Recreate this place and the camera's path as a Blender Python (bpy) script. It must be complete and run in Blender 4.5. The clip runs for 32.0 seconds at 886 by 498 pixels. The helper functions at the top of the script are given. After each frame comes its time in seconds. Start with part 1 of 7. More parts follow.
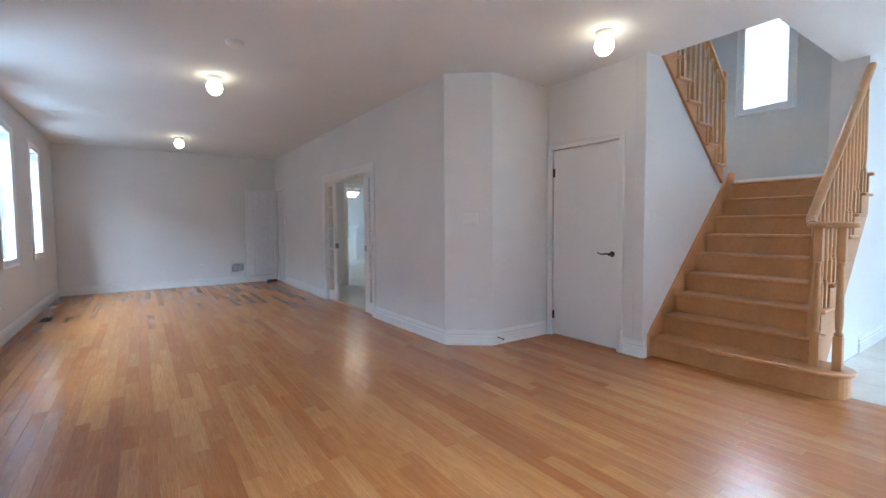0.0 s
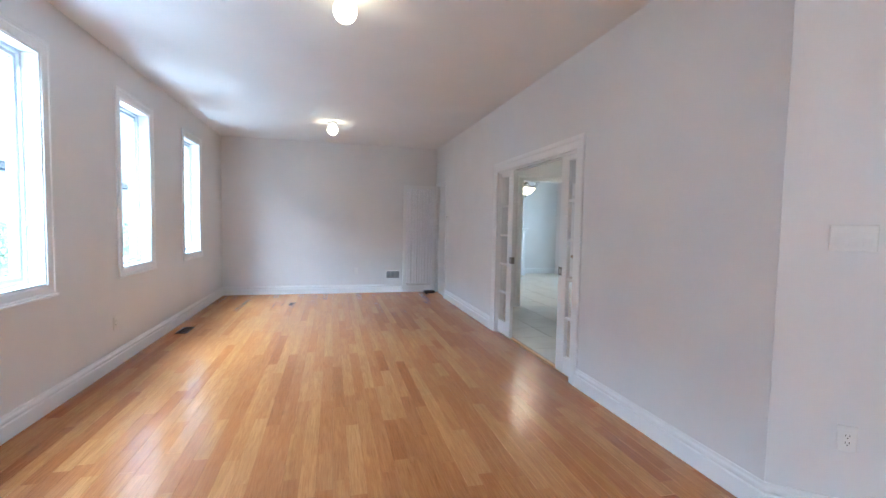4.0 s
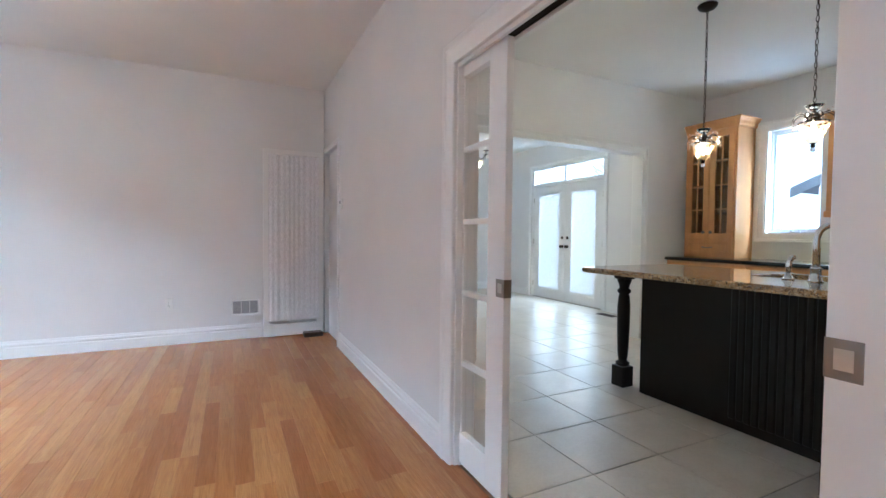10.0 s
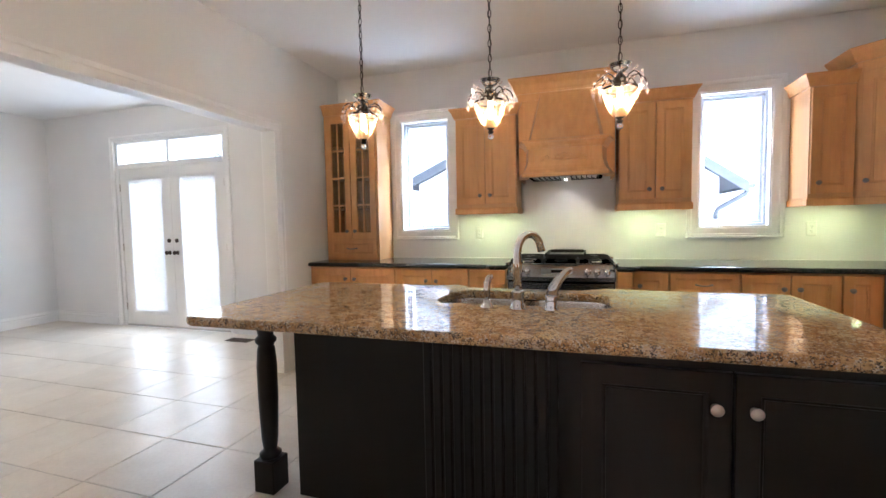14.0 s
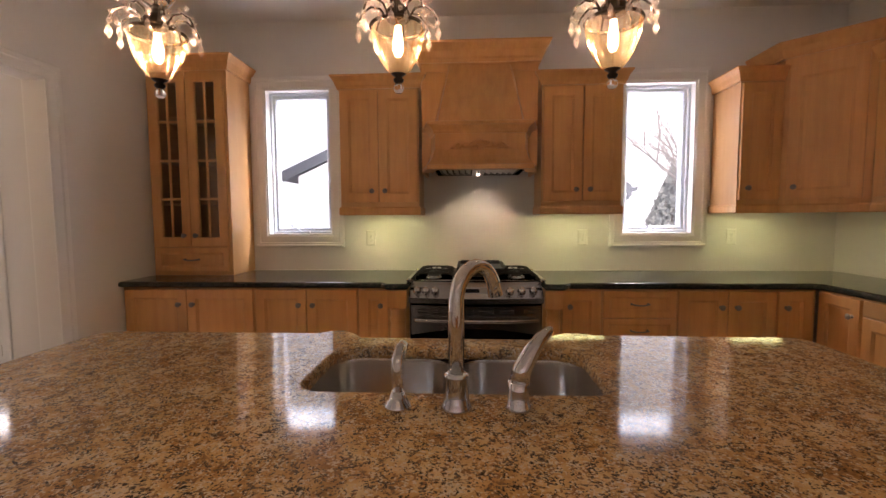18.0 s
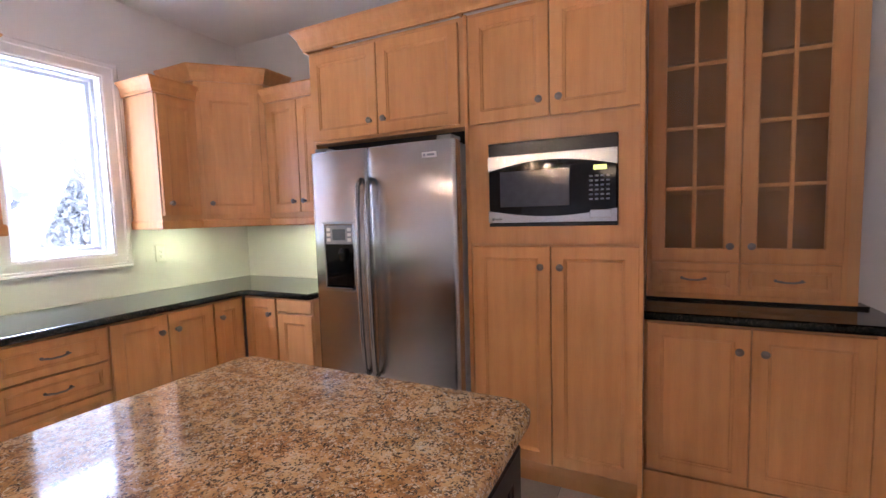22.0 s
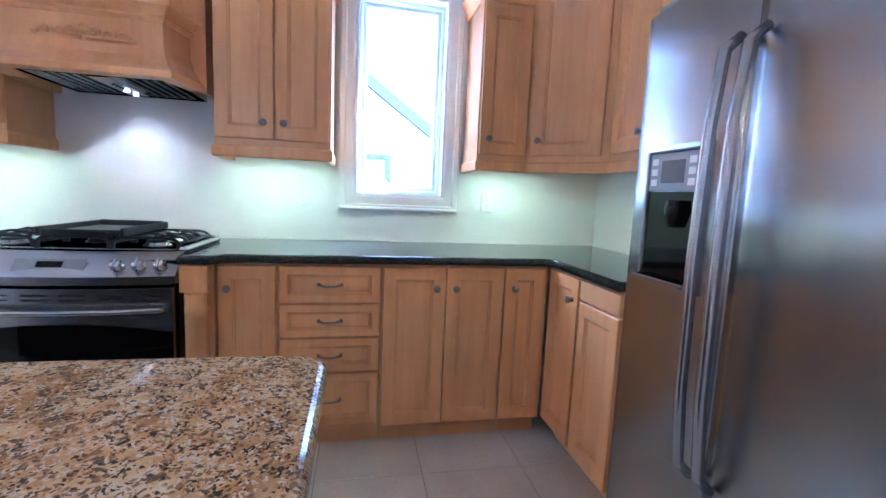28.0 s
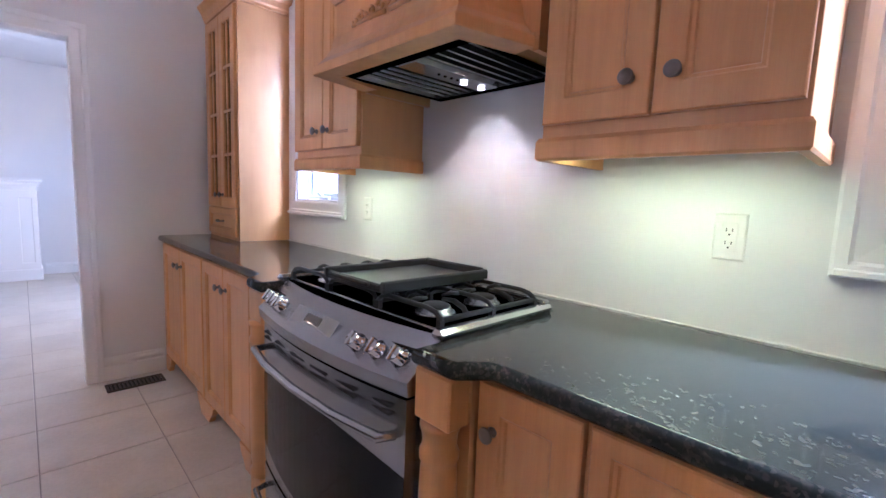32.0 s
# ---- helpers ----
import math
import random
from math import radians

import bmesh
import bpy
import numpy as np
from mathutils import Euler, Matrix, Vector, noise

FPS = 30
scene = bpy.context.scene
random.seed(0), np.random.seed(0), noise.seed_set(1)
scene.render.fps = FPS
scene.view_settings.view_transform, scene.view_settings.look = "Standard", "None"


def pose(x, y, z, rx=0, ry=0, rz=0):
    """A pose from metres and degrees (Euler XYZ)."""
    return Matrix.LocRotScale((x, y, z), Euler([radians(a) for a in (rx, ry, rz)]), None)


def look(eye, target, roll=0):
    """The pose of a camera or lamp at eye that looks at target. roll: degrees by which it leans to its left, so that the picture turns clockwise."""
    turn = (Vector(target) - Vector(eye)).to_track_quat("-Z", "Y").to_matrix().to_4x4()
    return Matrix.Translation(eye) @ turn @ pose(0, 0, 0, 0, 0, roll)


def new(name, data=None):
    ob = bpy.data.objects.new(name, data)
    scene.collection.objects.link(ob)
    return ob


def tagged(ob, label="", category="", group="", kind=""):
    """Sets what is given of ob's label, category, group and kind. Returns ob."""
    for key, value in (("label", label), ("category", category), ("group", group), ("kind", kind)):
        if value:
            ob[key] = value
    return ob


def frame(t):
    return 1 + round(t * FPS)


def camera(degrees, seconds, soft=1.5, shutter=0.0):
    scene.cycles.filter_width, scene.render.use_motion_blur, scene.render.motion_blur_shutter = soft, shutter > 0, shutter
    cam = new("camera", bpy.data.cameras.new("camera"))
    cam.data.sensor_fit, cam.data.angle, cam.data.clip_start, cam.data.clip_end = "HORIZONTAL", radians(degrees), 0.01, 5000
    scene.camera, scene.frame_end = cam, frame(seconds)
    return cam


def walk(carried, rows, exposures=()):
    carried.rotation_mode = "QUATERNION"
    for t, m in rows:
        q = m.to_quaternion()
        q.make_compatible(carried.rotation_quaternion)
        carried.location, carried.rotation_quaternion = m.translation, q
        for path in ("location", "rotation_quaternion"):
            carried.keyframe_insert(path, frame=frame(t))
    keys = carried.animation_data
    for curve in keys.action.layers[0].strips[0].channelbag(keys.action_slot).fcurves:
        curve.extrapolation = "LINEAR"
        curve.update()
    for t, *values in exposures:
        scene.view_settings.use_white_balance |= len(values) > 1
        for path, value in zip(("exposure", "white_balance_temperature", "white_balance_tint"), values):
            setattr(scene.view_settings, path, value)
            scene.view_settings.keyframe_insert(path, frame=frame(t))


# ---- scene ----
cam = camera(91.0, 32.0)
PATH = [
    (0, (0.303, -0.101, 1.23), (1.442, 1.539, 1.122), -0.4),
    (0.5, (0.339, 0.076, 1.242), (1.423, 1.753, 1.136), 0.0),
    (1, (0.396, 0.323, 1.255), (1.409, 2.044, 1.141), 0.2),
    (1.5, (0.47, 0.581, 1.274), (1.381, 2.358, 1.162), 0.5),
    (2, (0.52, 0.878, 1.288), (1.338, 2.7, 1.177), 0.8),
    (2.5, (0.585, 1.152, 1.309), (1.33, 3.005, 1.196), 0.9),
    (3, (0.722, 1.458, 1.316), (1.354, 3.352, 1.202), 1.0),
    (3.5, (0.812, 1.737, 1.32), (1.364, 3.656, 1.203), 1.1),
    (5.5, (1.203, 2.886, 1.23), (1.601, 4.844, 1.131), 1.3),
    (6, (1.279, 3.169, 1.181), (1.672, 5.128, 1.093), 1.4),
    (6.5, (1.36, 3.44, 1.165), (1.75, 5.4, 1.08), 1.5),
    (7, (1.376, 3.732, 1.126), (1.77, 5.692, 1.055), 1.4),
    (7.5, (1.428, 4.001, 1.125), (1.848, 5.955, 1.054), 1.4),
    (8, (1.521, 4.231, 1.134), (1.958, 6.181, 1.065), 1.4),
    (8.5, (1.588, 4.462, 1.14), (2.067, 6.403, 1.073), 1.3),
    (9, (1.652, 4.697, 1.141), (2.26, 6.601, 1.073), 1.1),
    (9.5, (1.773, 4.941, 1.148), (2.514, 6.798, 1.078), 0.8),
    (10, (1.89, 5.16, 1.136), (2.766, 6.957, 1.069), 0.6),
    (10.5, (1.989, 5.383, 1.138), (3.047, 7.079, 1.076), 0.3),
    (11, (2.157, 5.538, 1.134), (3.367, 7.129, 1.062), -0.1),
    (11.5, (2.295, 5.673, 1.135), (3.64, 7.151, 1.052), 0.0),
    (12, (2.43, 5.834, 1.137), (3.914, 7.171, 1.043), -0.2),
    (12.5, (2.564, 5.936, 1.154), (4.209, 7.069, 1.049), -0.7),
    (13, (2.722, 6.022, 1.178), (4.48, 6.968, 1.066), -0.9),
    (13.5, (2.824, 6.055, 1.217), (4.668, 6.822, 1.102), -1.1),
    (14, (2.904, 6.089, 1.255), (4.804, 6.703, 1.135), -1.1),
    (14.5, (2.976, 6.126, 1.296), (4.913, 6.608, 1.167), -1.2),
    (15, (3.05, 6.153, 1.309), (5.008, 6.537, 1.176), -1.1),
    (15.5, (3.163, 6.176, 1.311), (5.132, 6.501, 1.175), -0.9),
    (17.5, (3.635, 6.298, 1.313), (5.623, 6.463, 1.171), -0.4),
    (18, (3.73, 6.313, 1.306), (5.722, 6.423, 1.162), -0.3),
    (19, (3.934, 6.278, 1.29), (5.926, 6.178, 1.148), -0.3),
    (19.5, (3.983, 6.25, 1.286), (5.949, 5.905, 1.152), -0.5),
    (20, (4.025, 6.244, 1.306), (5.891, 5.536, 1.173), -1.0),
    (20.5, (4.016, 6.272, 1.335), (5.644, 5.118, 1.195), -1.2),
    (21, (3.982, 6.25, 1.362), (5.279, 4.735, 1.215), -1.7),
    (21.5, (3.952, 6.246, 1.378), (4.984, 4.54, 1.215), -1.8),
    (22, (3.935, 6.235, 1.37), (4.81, 4.443, 1.211), -1.6),
    (22.5, (3.923, 6.229, 1.373), (4.699, 4.393, 1.207), -1.4),
    (23, (3.92, 6.2, 1.364), (4.629, 4.338, 1.197), -1.2),
    (23.5, (3.927, 6.101, 1.356), (4.607, 4.229, 1.176), -0.8),
    (24, (3.966, 5.966, 1.327), (4.627, 4.086, 1.15), -0.6),
    (24.5, (3.971, 5.829, 1.313), (4.655, 3.958, 1.129), -0.3),
    (26.5, (4.224, 5.31, 1.224), (5.38, 3.693, 1.009), 1.1),
    (27, (4.3, 5.266, 1.19), (5.78, 3.939, 0.965), 1.7),
    (27.5, (4.395, 5.236, 1.165), (6.178, 4.355, 0.951), 2.2),
    (28, (4.451, 5.173, 1.184), (6.398, 4.783, 0.944), 2.5),
    (28.5, (4.507, 5.073, 1.209), (6.487, 5.209, 0.959), 2.4),
    (29, (4.608, 4.972, 1.223), (6.517, 5.518, 0.982), 2.5),
    (29.5, (4.772, 4.981, 1.224), (6.606, 5.744, 0.984), 2.6),
    (30, (4.938, 5.024, 1.244), (6.693, 5.947, 0.993), 2.4),
    (30.5, (5.128, 5.065, 1.241), (6.798, 6.132, 0.995), 2.4),
    (31, (5.331, 5.093, 1.237), (6.909, 6.298, 0.995), 2.3),
    (31.5, (5.522, 5.138, 1.218), (7.004, 6.458, 0.983), 2.4),
    (32, (5.716, 5.188, 1.222), (7.098, 6.615, 0.993), 2.3),
]
EXPOSURES = [(0.0, 1.6, 4750, -4), (3.0, 2.05, 4720, -4), (5.5, 2.15, 4740, -4), (9.0, 2.1, 4900, -2), (12.0, 2.48, 5150, 2), (13.0, 2.4, 5350, 8), (14.0, 2.38, 5550, 9), (15.5, 2.0, 6000, 14), (17.5, 1.4, 7100, 22), (20.0, 1.6, 7500, 32),
             (21.0, 2.05, 6400, 34), (22.0, 2.55, 5500, 24), (23.0, 3.0, 4750, 17), (24.5, 3.25, 4400, 13), (26.5, 3.0, 4250, 13), (28.0, 2.65, 4180, 14), (30.0, 2.1, 4250, 17), (32.0, 2.3, 4850, 27)]
walk(cam, [(t, look(eye, target, roll)) for t, eye, target, roll in PATH], EXPOSURES)

# ---- light ----
SUN_UP, SUN_ROUND = radians(36), radians(-18)
world = bpy.data.worlds.new("sky")
scene.world = world
world.use_nodes = True
wn = world.node_tree.nodes
sky = wn.new("ShaderNodeTexSky")
sky.sky_type, sky.sun_disc, sky.sun_elevation, sky.sun_rotation = "NISHITA", False, SUN_UP, SUN_ROUND
sky.air_density, sky.dust_density, sky.ozone_density = 0.6, 4.0, 0.0
world.node_tree.links.new(sky.outputs[0], wn["Background"].inputs[0])
wn["Background"].inputs[1].default_value = 0.055


def lamp(name, kind, energy, colour, m, size=0.1, size_y=None, angle=None, blend=0.4):
    data = bpy.data.lights.new(name, kind)
    data.energy, data.color = energy, colour
    if kind == "AREA":
        data.shape, data.size, data.size_y = "RECTANGLE", size, size_y or size
    elif kind == "SUN":
        data.angle = radians(size)
    else:
        data.shadow_soft_size = size
        if kind == "SPOT":
            data.spot_size, data.spot_blend = radians(angle), blend
    ob = new(name, data)
    ob.matrix_world = m
    return ob


lamp("sun", "SUN", 0.42, (1.0, 0.97, 0.92), look((0, 0, 0), (-math.sin(SUN_ROUND) * math.cos(SUN_UP), -math.cos(SUN_ROUND) * math.cos(SUN_UP), -math.sin(SUN_UP))), size=6)
DAY, KITCHEN_DAY = (0.90, 0.95, 1.0), (0.66, 0.80, 1.0)
WINDOW_LIGHT, GLOBE_W, HOOD_W, STRIP_W, PENDANT_W = 150.0, 0.3, 2.1, 0.46, 14.0


def daylight(x, y0, y1, z0, z1, inward, power, sky_share=0.86, colour=DAY):
    """Daylight through a window on a wall along y: sky from outside and above, and what the snow throws back from below."""
    mid = (y0 + y1) / 2
    lamp("window_light", "AREA", power * 2.5 * sky_share, colour, look((x - inward * 1.6, mid, z1 + 1.7), (x + inward * 1.6, mid, z0 + 0.1)), y1 - y0 + 3.4, 2.2)
    if sky_share < 1:
        lamp("snow_light", "AREA", power * (1 - sky_share) * 0.9, colour, look((x - inward, mid, z0 - 0.8), (x + inward * 1.6, mid, z1 + 0.4)), y1 - y0 + 1.8, 1.0)


# ---- materials ----
def link(m, a, b):
    m.node_tree.links.new(a, b)


def blank(name, rough=0.5, metal=0.0, spec=0.5):
    m = bpy.data.materials.new(name)
    m.use_nodes = True
    b = m.node_tree.nodes["Principled BSDF"]
    b.inputs["Roughness"].default_value, b.inputs["Metallic"].default_value, b.inputs["Specular IOR Level"].default_value = rough, metal, spec
    return m, b


def node(m, kind, **values):
    n = m.node_tree.nodes.new(kind)
    for k, v in values.items():
        n.inputs[k].default_value = v
    return n


def coords(m, scale=(1, 1, 1), space="Object"):
    if space == "World":
        c, out = m.node_tree.nodes.new("ShaderNodeNewGeometry"), "Position"
    else:
        c, out = m.node_tree.nodes.new("ShaderNodeTexCoord"), space
    p = node(m, "ShaderNodeMapping", Scale=scale)
    link(m, c.outputs[out], p.inputs["Vector"])
    return p.outputs["Vector"]


def ramp(m, fac, stops, hard=False):
    r = m.node_tree.nodes.new("ShaderNodeValToRGB")
    r.color_ramp.interpolation = "CONSTANT" if hard else "LINEAR"
    while len(r.color_ramp.elements) < len(stops):
        r.color_ramp.elements.new(0.5)
    for e, (p, c) in zip(r.color_ramp.elements, stops):
        e.position, e.color = p, (*c, 1)
    link(m, fac, r.inputs["Fac"])
    return r.outputs["Color"]


def mixed(m, fac, a, b, how="MIX"):
    n = m.node_tree.nodes.new("ShaderNodeMix")
    n.data_type, n.blend_type = "RGBA", how
    for slot, v in ((n.inputs["Factor"], fac), (n.inputs["A"], a), (n.inputs["B"], b)):
        if isinstance(v, (int, float)):
            slot.default_value = v
        elif isinstance(v, tuple):
            slot.default_value = (*v, 1)
        else:
            link(m, v, slot)
    return n.outputs["Result"]


def noise_of(m, vec, scale, detail=3.0, rough=0.55):
    n = node(m, "ShaderNodeTexNoise", Scale=scale, Detail=detail, Roughness=rough)
    link(m, vec, n.inputs["Vector"])
    return n.outputs["Fac"]


def relief(m, b, height, strength, distance=0.002):
    n = node(m, "ShaderNodeBump", Strength=strength, Distance=distance)
    link(m, height, n.inputs["Height"])
    link(m, n.outputs["Normal"], b.inputs["Normal"])


def roughen(m, b, fac, low, high):
    n = node(m, "ShaderNodeMapRange", **{"To Min": low, "To Max": high})
    link(m, fac, n.inputs["Value"])
    link(m, n.outputs["Result"], b.inputs["Roughness"])


def paint(name, colour, rough=0.55, grain=180.0, var=0.04, strength=0.08):
    """Painted surface: large faint unevenness, roller stipple."""
    m, b = blank(name, rough)
    v = coords(m, space="World")
    big, small = noise_of(m, v, 0.9, 3), noise_of(m, v, grain, 2)
    low, high = tuple(c * (1 - var) for c in colour), tuple(min(1, c * (1 + var)) for c in colour)
    link(m, ramp(m, big, [(0.3, low), (0.7, high)]), b.inputs["Base Color"])
    roughen(m, b, noise_of(m, v, 5.0, 3), rough - 0.07, rough + 0.08)
    relief(m, b, small, strength, 0.001)
    return m


def metal(name, colour, rough=0.25, scratch=(200, 200, 8), strength=0.05, brushed=0.0, dents=0.0):
    m, b = blank(name, rough, 1.0)
    v = coords(m, scratch)
    fine = noise_of(m, v, 1.0, 2)
    link(m, ramp(m, fine, [(0.2, tuple(c * 0.93 for c in colour)), (0.8, colour)]), b.inputs["Base Color"])
    if brushed:
        way = m.node_tree.nodes.new("ShaderNodeVectorMath")
        way.operation = "CROSS_PRODUCT"
        way.inputs[1].default_value = (0, 0, 1)
        link(m, m.node_tree.nodes.new("ShaderNodeNewGeometry").outputs["Normal"], way.inputs[0])
        link(m, way.outputs[0], b.inputs["Tangent"])
        b.inputs["Anisotropic"].default_value = brushed
    if dents:
        relief(m, b, noise_of(m, coords(m, (4, 4, 2.5)), 1.0, 2), 1.0, dents)
    elif strength > 0.06:
        relief(m, b, fine, strength, 0.0003)
    return m


def maple(name, warm, dark, grain_scale=(26, 26, 1.6), rough=0.34):
    """Clear-coated maple: vertical figure, fine pores, a little blotch from piece to piece."""
    m, b = blank(name, rough, spec=0.45)
    v = coords(m, grain_scale)
    figure = noise_of(m, v, 1.0, 5, 0.62)
    pores = noise_of(m, coords(m, (300, 300, 12)), 1.0, 2)
    blotch = noise_of(m, coords(m, (2.2, 2.2, 1.1)), 1.6, 3)
    info = m.node_tree.nodes.new("ShaderNodeObjectInfo")
    c = ramp(m, figure, [(0.25, dark), (0.6, warm), (0.85, tuple(min(1, x * 1.08) for x in warm))])
    c = mixed(m, 0.42, c, ramp(m, blotch, [(0.3, tuple(x * 0.78 for x in dark)), (0.7, tuple(min(1, x * 1.1) for x in warm))]))
    c = mixed(m, 1.0, c, ramp(m, info.outputs["Random"], [(0.0, (0.93, 0.92, 0.90)), (1.0, (1.0, 1.0, 1.0))]), "MULTIPLY")
    c = mixed(m, 0.12, c, ramp(m, pores, [(0.35, dark), (0.6, warm)]))
    link(m, c, b.inputs["Base Color"])
    roughen(m, b, blotch, rough - 0.06, rough + 0.08)
    relief(m, b, pores, 0.05, 0.0008)
    b.inputs["Coat Weight"].default_value, b.inputs["Coat Roughness"].default_value = 0.25, 0.25
    return m


def plank_wood(name, single):
    """Oak strip floor under satin varnish; each strip has a tone of its own."""
    m, b = blank(name, 0.22, spec=0.5)
    if single:
        tone = m.node_tree.nodes.new("ShaderNodeObjectInfo").outputs["Random"]
    else:
        tone = m.node_tree.nodes.new("ShaderNodeNewGeometry").outputs["Random Per Island"]
    g = m.node_tree.nodes.new("ShaderNodeNewGeometry")
    shift = node(m, "ShaderNodeVectorMath")
    shift.operation = "MULTIPLY_ADD"
    shift.inputs[1].default_value = (1, 1, 1)
    spread = node(m, "ShaderNodeCombineXYZ")
    k = node(m, "ShaderNodeMath")
    k.operation = "MULTIPLY"
    k.inputs[1].default_value = 61.0
    link(m, tone, k.inputs[0])
    link(m, k.outputs[0], spread.inputs["X"])
    link(m, k.outputs[0], spread.inputs["Y"])
    link(m, g.outputs["Position"], shift.inputs[0])
    link(m, spread.outputs[0], shift.inputs[2])
    p = node(m, "ShaderNodeMapping", Scale=(26, 1.7, 1))
    link(m, shift.outputs[0], p.inputs["Vector"])
    warp = noise_of(m, p.outputs["Vector"], 1.0, 5, 0.6)
    p2 = node(m, "ShaderNodeMapping", Scale=(240, 6, 1))
    link(m, shift.outputs[0], p2.inputs["Vector"])
    pores = noise_of(m, p2.outputs["Vector"], 1.0, 2)
    c = ramp(m, tone, [(0.0, (0.37, 0.138, 0.038)), (0.12, (0.43, 0.172, 0.048)), (0.5, (0.48, 0.207, 0.060)), (0.9, (0.54, 0.256, 0.084)), (1.0, (0.37, 0.138, 0.038))])
    c = mixed(m, 1.0, c, ramp(m, warp, [(0.3, (0.80, 0.71, 0.62)), (0.42, (0.97, 0.95, 0.93)), (0.5, (0.88, 0.82, 0.76)), (0.56, (1.0, 0.99, 0.97)), (0.72, (1.06, 1.05, 1.03))]), "MULTIPLY")
    c = mixed(m, 0.35, c, mixed(m, 1.0, c, ramp(m, pores, [(0.38, (0.55, 0.48, 0.4)), (0.55, (1, 1, 1))]), "MULTIPLY"))
    link(m, c, b.inputs["Base Color"])
    wear = noise_of(m, coords(m, space="World"), 2.3, 4)
    roughen(m, b, wear, 0.21, 0.26)
    if single:
        relief(m, b, warp, 0.02, 0.001)
    return m


def tile_stone(name):
    m, b = blank(name, 0.3, spec=0.35)
    tone = m.node_tree.nodes.new("ShaderNodeObjectInfo").outputs["Random"]
    v = coords(m, space="World")
    cloud, fine = noise_of(m, v, 3.2, 5, 0.6), noise_of(m, v, 60, 3)
    c = ramp(m, cloud, [(0.3, (0.55, 0.49, 0.42)), (0.7, (0.67, 0.62, 0.55))])
    c = mixed(m, 1.0, c, ramp(m, tone, [(0, (0.93, 0.93, 0.93)), (1, (1.03, 1.02, 1.0))]), "MULTIPLY")
    c = mixed(m, 0.12, c, ramp(m, fine, [(0.35, (0.42, 0.37, 0.32)), (0.6, (0.7, 0.66, 0.6))]))
    link(m, c, b.inputs["Base Color"])
    roughen(m, b, cloud, 0.30, 0.38)
    relief(m, b, cloud, 0.02, 0.002)
    return m


def granite(name, ground, flecks, scale=1.0, rough=0.07, warped=0.012):
    """Polished granite: crystals of several sizes over a mottled ground."""
    m, b = blank(name, rough, spec=0.4)
    v = coords(m, space="World")
    warp = node(m, "ShaderNodeTexNoise", Scale=38 * scale, Detail=2)
    link(m, v, warp.inputs["Vector"])
    off = node(m, "ShaderNodeVectorMath")
    off.operation = "MULTIPLY_ADD"
    off.inputs[1].default_value = (warped, warped, warped)
    link(m, warp.outputs["Color"], off.inputs[0])
    link(m, v, off.inputs[2])
    w = off.outputs[0]
    cloud = noise_of(m, w, 9 * scale, 6, 0.72)
    c = ramp(m, cloud, ground)
    for size, lo, hi, colour, seed in flecks:
        cell = node(m, "ShaderNodeTexVoronoi", Scale=size * scale)
        mp = node(m, "ShaderNodeMapping", Location=(seed, seed * 2, 0))
        link(m, w, mp.inputs["Vector"])
        link(m, mp.outputs[0], cell.inputs["Vector"])
        bw = m.node_tree.nodes.new("ShaderNodeRGBToBW")
        link(m, cell.outputs["Color"], bw.inputs[0])
        patch = noise_of(m, mp.outputs[0], size * scale * 0.17, 3)
        pick = node(m, "ShaderNodeMath")
        pick.operation = "MULTIPLY"
        link(m, bw.outputs[0], pick.inputs[0])
        link(m, patch, pick.inputs[1])
        f = ramp(m, pick.outputs[0], [(0, (0, 0, 0)), (lo, (0, 0, 0)), (hi, (1, 1, 1))])
        c = mixed(m, f, c, colour)
    link(m, c, b.inputs["Base Color"])
    roughen(m, b, cloud, rough * 0.7, rough * 1.6)
    return m


def plain(name, colour, rough=0.5, metallic=0.0, var=0.08, scale=30.0):
    m, b = blank(name, rough, metallic)
    n = noise_of(m, coords(m), scale, 3)
    link(m, ramp(m, n, [(0.3, tuple(c * (1 - var) for c in colour)), (0.7, tuple(min(1, c * (1 + var)) for c in colour))]), b.inputs["Base Color"])
    roughen(m, b, n, rough * 0.85, min(1, rough * 1.15))
    return m


def glow(name, colour, strength):
    m = bpy.data.materials.new(name)
    m.use_nodes = True
    b = m.node_tree.nodes["Principled BSDF"]
    b.inputs["Base Color"].default_value = (*colour, 1)
    b.inputs["Emission Color"].default_value, b.inputs["Emission Strength"].default_value = (*colour, 1), strength
    return m


